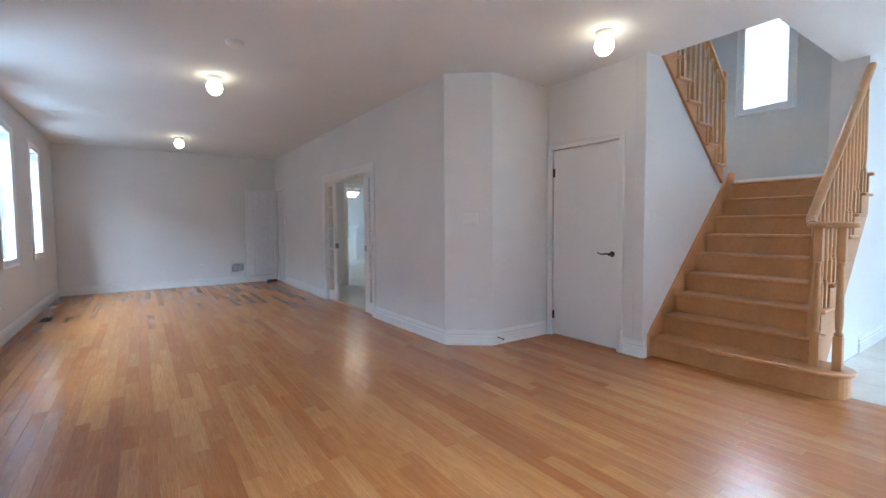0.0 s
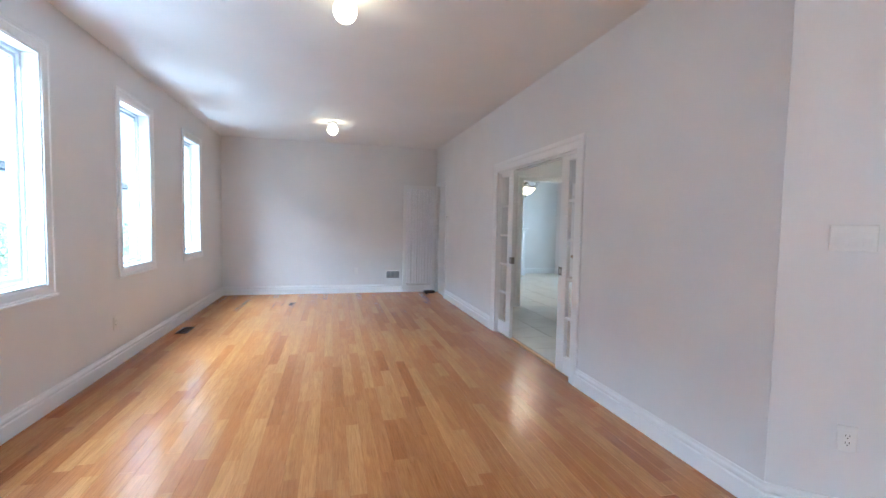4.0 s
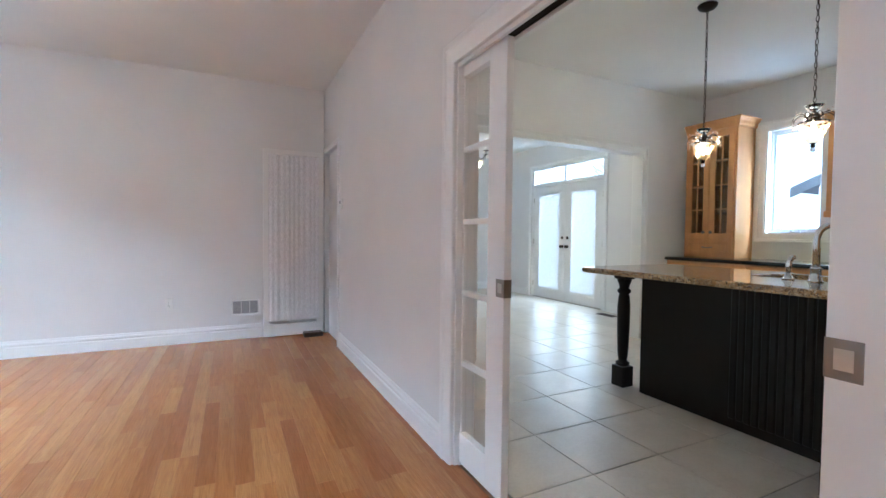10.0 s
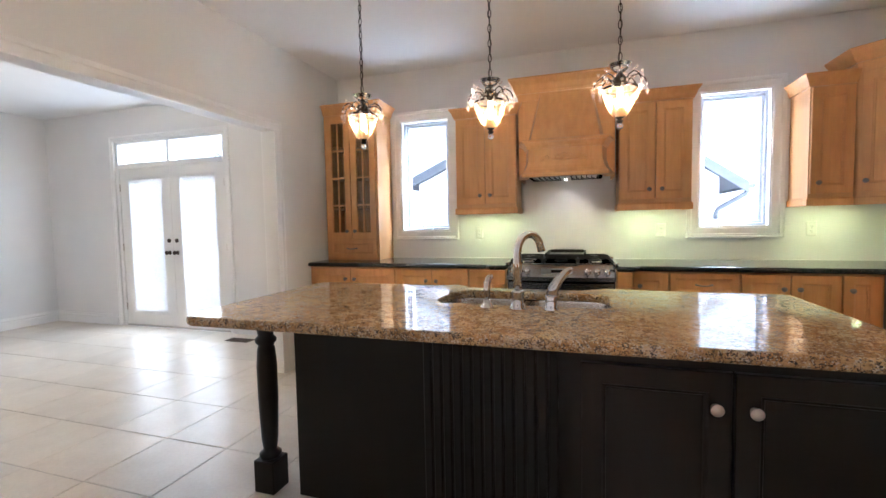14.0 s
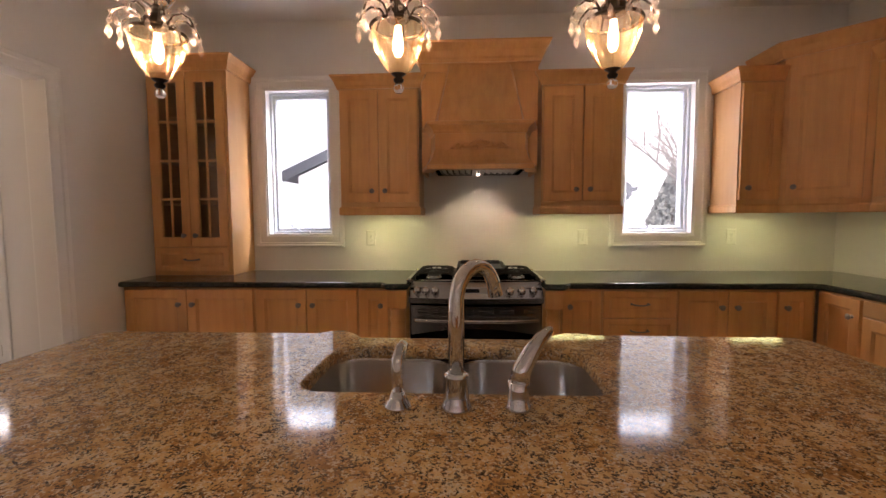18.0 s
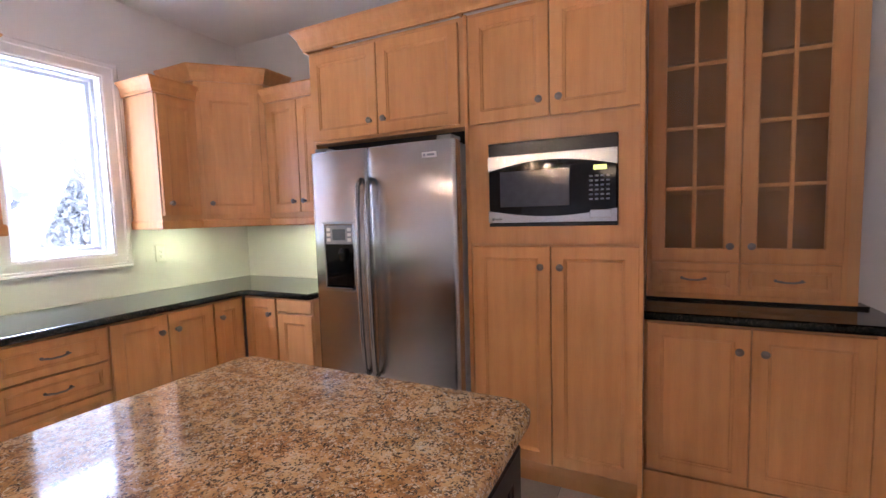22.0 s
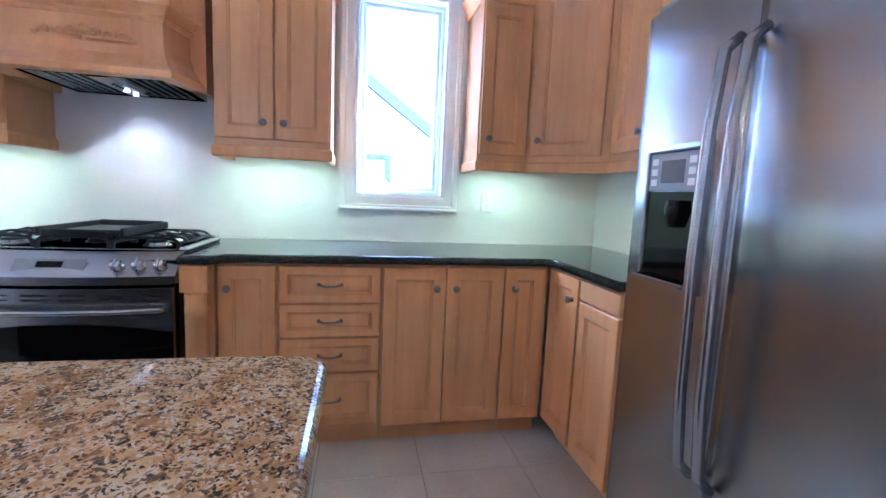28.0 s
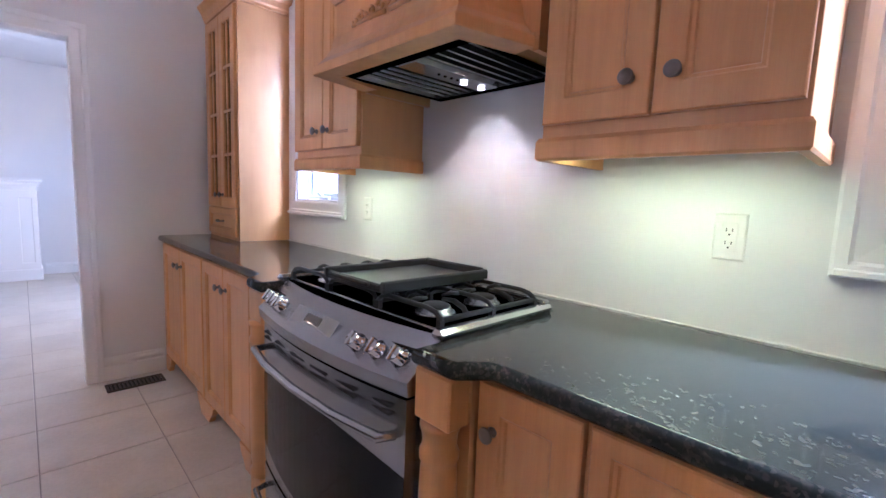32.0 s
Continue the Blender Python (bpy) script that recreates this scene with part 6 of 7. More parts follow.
part("top_band", lens(0.004, MW - 0.004, 1.634, 1.565, 1.605, -0.036, -0.028), STEEL, mw, "bowed stainless band")
part("bottom_band", lens(0.004, MW - 0.004, 1.321, 1.378, 1.348, -0.036, -0.028), STEEL, mw, "bowed stainless band")
part("window", Shape().box(0.065, 0.395, -0.0312, -0.0298, 1.395, 1.56), plain("microwave_mesh", (0.06, 0.065, 0.085), 0.12), mw, "grey mesh window")
part("display", Shape().box(0.50, 0.555, -0.0315, -0.0298, 1.545, 1.565), LCD, mw, "yellow-green display")
ky = Shape()
for r in range(6):
    for c in range(4):
        ky.box(0.482 + c * 0.024, 0.496 + c * 0.024, -0.0315, -0.0298, 1.415 + r * 0.02, 1.422 + r * 0.02)
part("keypad", ky, GREY_PLASTIC, mw)["kind"] = "stuff"
part("release_button", Shape().box(0.485, 0.575, -0.04, -0.034, 1.335, 1.372, 0.002), STEEL, mw)
part("badge_mark", Shape().lathe([(0.008, 0), (0.008, 0.001)], 12, pose(0.03, -0.0362, 1.337, 90)).box(0.042, 0.075, -0.0372, -0.0362, 1.333, 1.341), GREY_PLASTIC, mw)
# second hutch
h2b = cabinet("base_cabinet", "honey maple base cabinet with two panelled doors and bracket feet", facing("n", 3.975, 4.06), 0.865, 0.355, 0.0022, TOP, 0.10, "base cabinets on the refrigerator wall")
front(h2b, "door", 0.012, 0.405, 0.16, 0.855, "rt")
front(h2b, "door", 0.410, 0.80, 0.16, 0.855, "lt")
part("post", Shape().box(0.803, 0.86, -0.012, -0.0005, 0.0022, TOP, 0.003), MAPLE, h2b)
valance = [(0.0, 0.0022), (0.10, 0.0022), (0.13, 0.02), (0.15, 0.045), (0.20, 0.06), (0.66, 0.06), (0.71, 0.045), (0.73, 0.02), (0.76, 0.0022), (0.80, 0.0022), (0.80, 0.15), (0.0, 0.15)]
part("valance", Shape().prism(valance, -0.016, 0.03, "y"), MAPLE, h2b)
single("counter_top", Shape().slab([(3.975, 3.702), (3.975, 4.095), (3.095, 4.095), (3.095, 3.702)][::-1], TOP + 0.002, 0.912, 0.016), DARK_STONE, "polished dark granite counter under the glazed hutch", "counter")
h2 = hutch("tall honey maple hutch with muntined glass doors and two drawers", facing("n", 3.972, 3.80), 0.785, 0.098, 0.925, 1.105, 2.40, 2, [(0.785, 0.098), (0.785, -0.001), (0.0, -0.001)])
part("filler", Shape().box(0.785, 0.825, 0.0, 0.098, 0.925, 2.40), MAPLE_SIDE, h2)
part("plinth", Shape().box(0.0, 0.865, 0.004, 0.098, 0.9125, 0.925), BLACK, h2)

# ---- island ----
isl = thing("kitchen_island", "espresso-stained wooden island with beadboard, panelled doors and turned leg", "island", pose(0, 0, 0))
part("body", Shape().box(4.565, 4.585, 5.29, 7.345, 0.10, 0.871).box(5.11, 5.13, 5.29, 7.345, 0.10, 0.871).box(4.585, 5.11, 5.29, 5.31, 0.10, 0.871).box(4.585, 5.11, 7.325, 7.345, 0.10, 0.871).box(4.585, 5.11, 5.31, 7.325, 0.10, 0.12), ESPRESSO, isl)
part("wing", Shape().box(4.225, 4.564, 5.29, 6.125, 0.0022, 0.871), ESPRESSO, isl)
part("plinth", Shape().box(4.59, 5.08, 5.33, 7.32, 0.0022, 0.10), ESPRESSO, isl)
dm = part("door_frame", Shape().box(0.0, 0.835, -0.002, 0.0, 0.0022, 0.871), ESPRESSO, isl, m=facing("w", 4.223, 6.125))
front(dm, "door", 0.03, 0.412, 0.06, 0.845, "rt", ESPRESSO, NICKEL)
front(dm, "door", 0.418, 0.81, 0.06, 0.845, "lt", ESPRESSO, NICKEL)
bead = Shape().box(0, 1.22, -0.004, 0.0, 0.003, 0.871)
part("panel", bead, ESPRESSO, isl, m=facing("w", 4.561, 7.345))
for k in range(13):
    y = 6.70 - k * 0.042
    part("bead", Shape().box(4.549, 4.5605, y - 0.018, y + 0.018, 0.06, 0.86, 0.005), ESPRESSO, isl)
part("end_panel", Shape().rings(0, 0.86, 0.0022, 0.871, [(0, 0), (0, -0.012), (0.07, -0.012), (0.08, -0.004)]), ESPRESSO, isl, m=pose(4.26, 5.289, 0))
part("back_panel", Shape().rings(0, 2.05, 0.10, 0.871, [(0, 0), (0, -0.012), (0.07, -0.012), (0.08, -0.004)]), ESPRESSO, isl, m=facing("e", 5.131, 5.292))
part("leg", Shape().box(-0.055, 0.055, -0.055, 0.055, 0.0022, 0.155, 0.004).lathe([(0.036, 0.155), (0.05, 0.165), (0.05, 0.18), (0.03, 0.195), (0.034, 0.22), (0.038, 0.26), (0.045, 0.44), (0.046, 0.60), (0.04, 0.68), (0.034, 0.70), (0.048, 0.715), (0.048, 0.73), (0.034, 0.745), (0.04, 0.775), (0.052, 0.80), (0.05, 0.815)], 22).box(-0.052, 0.052, -0.052, 0.052, 0.815, 0.871, 0.003), ESPRESSO, isl, "turned black table leg", pose(4.568, 7.512, 0))
top_o = [(4.19, 7.53), *arc_pts(4.27, 7.53, 0.08, 180, 90, 5)[1:-1], (4.27, 7.61), (5.12, 7.61), *arc_pts(5.12, 7.535, 0.075, 90, 0, 4)[1:], (5.195, 6.83), (5.23, 6.79), (5.235, 6.75), (5.20, 6.70), (5.145, 6.665), (5.14, 6.10), (5.19, 6.03), (5.225, 5.985), (5.225, 5.93), (5.20, 5.88), (5.195, 5.30), *arc_pts(5.135, 5.275, 0.06, 0, -90, 4)[1:], (4.26, 5.215), *arc_pts(4.255, 5.28, 0.065, -90, -180, 4)[1:]]
SK0, SK1, SX0, SX1 = 5.985, 6.705, 4.695, 5.03
hole = [(SX0 + 0.06, SK1), *arc_pts(SX1 - 0.09, SK1 - 0.09, 0.09, 90, 0, 4), *arc_pts(SX1 - 0.09, SK0 + 0.09, 0.09, 0, -90, 4), *arc_pts(SX0 + 0.05, SK0 + 0.05, 0.05, -90, -180, 4), *arc_pts(SX0 + 0.05, SK1 - 0.05, 0.05, 180, 90, 4)[:-1]]


def slab_with_hole(outer, inner, z0, z1, edge=0.012):
    bm = bmesh.new()
    rings = []
    for loop, sgn in ((outer, 1), (inner, -1)):
        vs = [bm.verts.new((x, y, z1)) for x, y in loop]
        rings.append((vs, [bm.edges.new((vs[i], vs[(i + 1) % len(vs)])) for i in range(len(vs))]))
    bmesh.ops.triangle_fill(bm, use_beauty=True, use_dissolve=False, edges=[e for _, es in rings for e in es])
    top = list(bm.faces)
    ext = bmesh.ops.extrude_face_region(bm, geom=top)
    bmesh.ops.translate(bm, vec=(0, 0, z0 - z1), verts=[v for v in ext["geom"] if isinstance(v, bmesh.types.BMVert)])
    bmesh.ops.recalc_face_normals(bm, faces=bm.faces)
    sharp = [e for e in bm.edges if len(e.link_faces) == 2 and e.calc_face_angle(0) > 1.2]
    bmesh.ops.bevel(bm, geom=sharp, offset=edge, segments=3, affect="EDGES", profile=0.5)
    me = bpy.data.meshes.new("island_top")
    bm.to_mesh(me)
    bm.free()
    return me


single("island_top", slab_with_hole(top_o[::-1], hole, 0.8715, 0.91), ISLAND_STONE, "polished brown speckled granite island top with a sink cutout", "counter")
sink = thing("sink", "double-bowl undermounted stainless steel sink", "sink", pose(0, 0, 0))


def bowl(y0, y1, depth):
    n = 6
    o = [*arc_pts(SX1 - 0.08 + 0.012, y1 - 0.08, 0.08, 90, 0, n), *arc_pts(SX1 - 0.08 + 0.012, y0 + 0.08, 0.08, 0, -90, n), *arc_pts(SX0 + 0.06 - 0.01, y0 + 0.06, 0.06, -90, -180, n), *arc_pts(SX0 + 0.06 - 0.01, y1 - 0.06, 0.06, 180, 90, n)]
    cx, cy = (SX0 + SX1) / 2, (y0 + y1) / 2
    rows = [(1.0, 0.8705), (0.985, 0.86), (0.965, 0.885 - depth), (0.93, 0.875 - depth), (0.15, 0.868 - depth)]
    k = len(o)
    pts = [(cx + (x - cx) * f, cy + (y - cy) * f, z) for f, z in rows for x, y in o]
    faces = [(r * k + i, r * k + (i + 1) % k, (r + 1) * k + (i + 1) % k, (r + 1) * k + i) for r in range(len(rows) - 1) for i in range(k)] + [tuple((len(rows) - 1) * k + i for i in range(k))]
    return Shape().add(pts, faces, True), (cx, cy, 0.868 - depth)


for a, b in ((SK0 - 0.012, 6.335), (6.36, SK1 + 0.012)):
    s, c = bowl(a, b, 0.20)
    bo = part("bowl", s, SINK_STEEL, sink)
    part("drain", Shape().lathe([(0.045, 0.001), (0.04, 0.004), (0.03, 0.0015), (0.02, 0.003)], 20, pose(*c)), CHROME, bo)
part("divider", Shape().box(SX0 + 0.0, SX1 + 0.0, 6.335, 6.36, 0.845, 0.869, 0.004), SINK_STEEL, sink)
TX = 4.61
fa = thing("faucet", "tall chrome gooseneck faucet on the island", "faucet", pose(TX, 6.335, 0.9102))
part("base", Shape().lathe([(0.033, 0), (0.034, 0.004), (0.029, 0.012), (0.0245, 0.03), (0.0235, 0.062), (0.026, 0.067), (0.026, 0.072), (0.018, 0.078)], 24), CHROME, fa)
neck = [(0, 0, 0.08), (0, 0, 0.20)] + [(0.058 - 0.058 * math.cos(a), -0.012 * (1 - math.cos(a)) / 2, 0.235 + 0.07 * math.sin(a)) for a in [math.pi * i / 12 for i in range(0, 11)]] + [(0.118, -0.012, 0.235)]
part("neck", Shape().tube(neck, [0.0165] * 2 + [0.0158] * 6 + [0.0152] * 5 + [0.0162], 16), CHROME, fa, "", pose(0, 0, -0.012, 0, 0, -40))
hd = thing("faucet_lever", "chrome single lever faucet valve on the island", "faucet", pose(TX, 6.207, 0.9102))
part("base", Shape().lathe([(0.027, 0), (0.029, 0.004), (0.023, 0.012), (0.021, 0.04), (0.022, 0.06)], 22), CHROME, hd)
part("lever", Shape().tube([(0, 0, 0.055), (0.003, -0.008, 0.085), (0.014, -0.028, 0.118), (0.03, -0.05, 0.142), (0.042, -0.068, 0.155), (0.046, -0.074, 0.158)], [0.021, 0.0205, 0.0175, 0.0145, 0.011, 0.006], 14), CHROME, hd)
sp = thing("side_sprayer", "chrome side sprayer standing in its holder on the island", "sprayer", pose(TX, 6.458, 0.9102))
part("holder", Shape().lathe([(0.029, 0), (0.028, 0.006), (0.018, 0.02), (0.014, 0.035)], 20), CHROME, sp)
part("sprayer", Shape().tube([(0, 0, 0.034), (0, 0, 0.075), (0.004, 0, 0.098), (0.018, -0.004, 0.118), (0.036, -0.008, 0.122)], [0.011, 0.0135, 0.014, 0.014, 0.012], 14), CHROME, sp)


# ---- pendants ----
def teardrop(s, p, r, h, m=None):
    return s.lathe([(1e-6, -h), (r * 0.75, -h * 0.72), (r, -h * 0.5), (r * 0.55, -h * 0.18), (1e-6, 0)], 8, (m or Matrix()) @ Matrix.Translation(p))


ARM = Shape().tube([(0.03, 0, 0.222), (0.045, 0, 0.245), (0.07, 0, 0.25), (0.092, 0, 0.235), (0.102, 0, 0.212)], 0.003, 6).mesh("arm")
BEAD, DROP = Shape().ball((0, 0, 0), 0.0075, 8).mesh("bead"), teardrop(Shape(), (0, 0, 0), 0.0105, 0.045).mesh("drop")


def pendant(x, y):
    zb = 1.628
    low = pose(0, 0, -0.03)
    p = thing("pendant_light", "crystal pendant light with ribbed amber glass cup and bronze chain", "pendant light", pose(x, y, zb), "pendants over the island")
    part("finial_ball", Shape().ball((0, 0, 0.014), 0.014), CLEAR, p, "clear crystal ball")
    part("finial", Shape().lathe([(0.006, 0.026), (0.012, 0.03), (0.014, 0.036), (0.008, 0.042), (0.02, 0.05)], 14), BRONZE, p)
    n, cup = 96, [(0.016, 0.048), (0.030, 0.060), (0.045, 0.084), (0.057, 0.114), (0.064, 0.146), (0.0665, 0.166)]
    pts = [(r * (1 + 0.07 * math.cos(i * math.pi / 3)) * math.cos(2 * math.pi * i / n), r * (1 + 0.07 * math.cos(i * math.pi / 3)) * math.sin(2 * math.pi * i / n), z) for r, z in cup for i in range(n)]
    part("cup", Shape().add(pts, [(k * n + i, k * n + (i + 1) % n, (k + 1) * n + (i + 1) % n, (k + 1) * n + i) for k in range(len(cup) - 1) for i in range(n)], True), AMBER, p, "ribbed amber glass cup")
    part("rim", Shape().tube([(0.069 * math.cos(2 * math.pi * i / 28), 0.069 * math.sin(2 * math.pi * i / 28), 0.167) for i in range(28)], 0.005, 8, closed=True), BRONZE, p)
    part("bulb", Shape().lathe([(1e-6, 0.092), (0.008, 0.096), (0.0135, 0.11), (0.013, 0.13), (0.009, 0.155), (0.008, 0.17)], 16), BULB, p, "lit warm bulb")
    part("stem", Shape().lathe([(0.005, 0.19), (0.006, 0.21), (0.03, 0.215), (0.032, 0.235), (0.02, 0.25), (0.008, 0.262), (0.008, 0.275)], 16), BRONZE, p, "", low)
    part("spreader", Shape().lathe([(0.012, 0.262), (0.028, 0.272), (0.045, 0.293), (0.046, 0.297), (0.026, 0.28), (0.01, 0.272)], 18), CLEAR, p, "clear crystal dish", low)
    for k in range(8):
        arm = part("arm", ARM, BRONZE, p, "", low @ pose(0, 0, 0, 0, 0, 45 * k))
        for at, scale in (((0.102, 0, 0.206), 1.0), ((0.066, 0, 0.257), 1.07), ((0.09, 0.02, 0.205), 0.87), ((0.082, 0.034, 0.216), 0.8), ((0.1, 0.012, 0.226), 0.87), ((0.084, 0.0, 0.262), 0.9), ((0.052, 0.02, 0.238), 0.8)):
            part("bead", BEAD, SPARKLE, arm, "", Matrix.Translation(at) @ Matrix.Scale(scale, 4))
        for at, scale in (((0.104, 0, 0.198), 0.85), ((0.078, 0.032, 0.206), 0.75)):
            part("drop", DROP, SPARKLE, arm, "", Matrix.Translation(at) @ Matrix.Scale(scale, 4))
    chain, z, k = Shape(), 0.245, 0
    topz = CEILING - zb - 0.04
    while z < topz - 0.01:
        e = [(0.0075 * math.cos(a), 0.0, z + 0.019 + 0.019 * math.sin(a)) for a in [2 * math.pi * i / 10 for i in range(10)]]
        chain.tube(e, 0.0021, 5, pose(0, 0, 0, 0, 0, 90 * (k % 2)), closed=True)
        z, k = z + 0.0325, k + 1
    part("chain", chain, BRONZE, p)
    part("cord", Shape().tube([(0.004 * math.sin(i), 0.004 * math.cos(i * 1.3), 0.27 + (topz - 0.27) * i / 12) for i in range(13)], 0.0016, 5), BRONZE, p)
    part("canopy", Shape().lathe([(0.008, topz - 0.005), (0.02, topz), (0.05, topz + 0.014), (0.062, topz + 0.03), (0.063, topz + 0.0395)], 24), BRONZE, p, "bronze ceiling canopy")
    lamp("pendant_glow", "POINT", PENDANT_W, (1.0, 0.78, 0.52), pose(x, y, zb + 0.19), 0.03)


for y in (7.135, 6.49, 5.945):
    pendant(4.883, y)

# ---- family room ----
ch = thing("chandelier", "crystal chandelier with candle lights and a glowing amber bowl", "chandelier", pose(4.62, 10.05, 1.93))
part("bowl", Shape().lathe([(0.02, 0.0), (0.09, 0.02), (0.15, 0.07), (0.18, 0.13), (0.175, 0.13), (0.145, 0.075), (0.02, 0.015)], 28), BOWL, ch, "lit amber glass bowl")
part("bowl_rim", Shape().tube([(0.185 * math.cos(2 * math.pi * i / 32), 0.185 * math.sin(2 * math.pi * i / 32), 0.135) for i in range(32)], 0.009, 8, closed=True), BRONZE, ch)
part("finial", Shape().lathe([(1e-6, -0.05), (0.012, -0.04), (0.015, -0.025), (0.008, -0.01), (0.03, 0.002)], 14), BRONZE, ch)
part("column", Shape().lathe([(0.012, 0.13), (0.02, 0.2), (0.05, 0.3), (0.02, 0.38), (0.03, 0.46), (0.01, 0.52)], 18), CLEAR, ch)
for k in range(6):
    m = pose(0, 0, 0, 0, 0, 60 * k)
    arm = part("arm", Shape().tube([(0.03, 0, 0.25), (0.10, 0, 0.16), (0.19, 0, 0.15), (0.25, 0, 0.20), (0.255, 0, 0.24)], 0.006, 8, m).lathe([(0.008, 0.24), (0.035, 0.25), (0.036, 0.256), (0.012, 0.258)], 14, m @ pose(0.255, 0, 0)), BRONZE, ch)
    part("candle", Shape().lathe([(0.009, 0.258), (0.009, 0.33)], 12, m @ pose(0.255, 0, 0)), PLATE, arm)
    part("flame_bulb", Shape().lathe([(0.006, 0.33), (0.014, 0.35), (0.010, 0.375), (1e-6, 0.40)], 12, m @ pose(0.255, 0, 0)), BULB, arm, "lit flame bulb")
    dr2 = Shape()
    for a in (-0.03, 0.03):
        teardrop(dr2, (0.255 + a, 0, 0.245), 0.01, 0.05, m)
        teardrop(dr2, (0.2, a, 0.145), 0.01, 0.045, m)
        teardrop(dr2, (0.12, a, 0.36), 0.011, 0.05, m)
    part("drops", dr2, CLEAR, arm)["kind"] = "stuff"
ch_c, z, k = Shape(), 0.52, 0
while z < CEILING - 1.93 - 0.05:
    ch_c.tube([(0.012 * math.cos(a), 0.0, z + 0.025 + 0.025 * math.sin(a)) for a in [2 * math.pi * i / 10 for i in range(10)]], 0.003, 5, pose(0, 0, 0, 0, 0, 90 * (k % 2)), closed=True)
    z, k = z + 0.043, k + 1
part("chain", ch_c, BRONZE, ch)
part("canopy", Shape().lathe([(0.01, 0.765), (0.06, 0.79), (0.07, 0.8198)], 22), BRONZE, ch)
lamp("chandelier_glow", "POINT", 8.0, (1.0, 0.70, 0.40), pose(4.62, 10.05, 2.40), 0.06)


# garden doors with transom
gdr = thing("garden_doors", "white glazed double garden doors with sheer blinds under a transom", "door", facing("w", 6.985, FD1 - 0.02), kind="structure")
GW = FD1 - FD0 - 0.04
part("door_frame", Shape().box(-0.018, 0.03, 0, 0.12, 0.0, FDZ - 0.002).box(GW - 0.03, GW + 0.018, 0, 0.12, 0.0, FDZ - 0.002).box(0.03, GW - 0.03, 0, 0.12, FDZ - 0.035, FDZ - 0.002).box(0.03, GW - 0.03, -0.01, 0.12, 2.02, 2.075).box(GW / 2 - 0.02, GW / 2 + 0.02, 0.001, 0.119, 2.075, FDZ - 0.035), TRIM, gdr)
part("threshold", Shape().box(0.03, GW - 0.03, 0, 0.13, 0.002, 0.02), NICKEL, gdr)
for a, b in ((0.03, GW / 2 - 0.02), (GW / 2 + 0.02, GW - 0.03)):
    tp = part("transom_pane", Shape().box(a, b, 0.05, 0.056, 2.075, FDZ - 0.035), GLASS, gdr)
    tp.visible_shadow = False
for k, (a, b) in enumerate(((0.033, GW / 2 - 0.002), (GW / 2 + 0.002, GW - 0.033))):
    lf = part("leaf", Shape().rings(a, b, 0.022, 2.016, [(0, 0.06), (0, 0.012), (0.14, 0.012), (0.15, 0.018), (0.15, 0.06)], cap=False), TRIM, gdr)
    part("kick_rail", Shape().box(a + 0.14, b - 0.14, 0.0125, 0.0595, 0.165, 0.21), TRIM, lf)
    pn = part("pane", Shape().box(a + 0.145, b - 0.145, 0.04, 0.046, 0.17, 1.87), GLASS, lf)
    pn.visible_shadow = False
    part("blind", Shape().box(a + 0.14, b - 0.14, 0.012, 0.014, 0.19, 1.90), SHEER, lf, "white sheer roller blind")
    hx = b - 0.06 if k == 0 else a + 0.06
    part("knob", Shape().lathe([(0.026, 0), (0.026, 0.005), (0.010, 0.012), (0.010, 0.03), (0.024, 0.038), (0.026, 0.05), (0.014, 0.06)], 18, pose(hx, 0.012, 0.95, 90)), BRONZE, lf, "black door knob")
    part("deadbolt", Shape().lathe([(0.026, 0), (0.025, 0.012), (0.012, 0.016)], 18, pose(hx, 0.012, 1.10, 90)), BRONZE, lf)
    for z in (0.25, 1.02, 1.78):
        ex = a - 0.002 if k == 0 else b + 0.002
        part("hinge", Shape().tube([(ex, 0.006, z - 0.045), (ex, 0.006, z + 0.045)], 0.007), NICKEL, lf)
# fireplace mantel
fp = thing("fireplace_mantel", "white painted fireplace mantel with columns", "fireplace", facing("s", 4.42, 12.62))
part("pilaster", Shape().box(0.98, 1.43, 0.0, 0.43, 0.0022, 1.12, 0.004).rings(1.24, 1.40, 0.2, 1.05, [(0, 0.0), (0, -0.006), (0.02, -0.006), (0.026, 0.002)]), TRIM, fp)
part("pilaster", Shape().box(0.03, 0.25, 0.0, 0.43, 0.0022, 1.12, 0.004).rings(0.06, 0.22, 0.2, 1.05, [(0, 0.0), (0, -0.006), (0.02, -0.006), (0.026, 0.002)]), TRIM, fp)
part("plinth_block", Shape().box(0.965, 1.445, -0.015, 0.43, 0.0022, 0.14, 0.004), TRIM, fp)
part("plinth_block", Shape().box(0.015, 0.265, -0.015, 0.43, 0.0022, 0.14, 0.004), TRIM, fp)
part("frieze", Shape().box(0.03, 1.43, 0.02, 0.43, 0.92, 1.18), TRIM, fp)
part("shelf", Shape().trim([(0, 0), (0.02, 0.0), (0.03, 0.03), (0.06, 0.06), (0.06, 0.09), (0, 0.09)], [(1.43, 0.42), (1.43, 0.0), (0.03, 0.0), (0.03, 0.42)], 1.18).box(0.03, 1.43, 0.0, 0.425, 1.18, 1.272), TRIM, fp)
part("firebox", Shape().box(0.25, 0.98, 0.12, 0.43, 0.0022, 0.92), DARK_HOLE, fp)

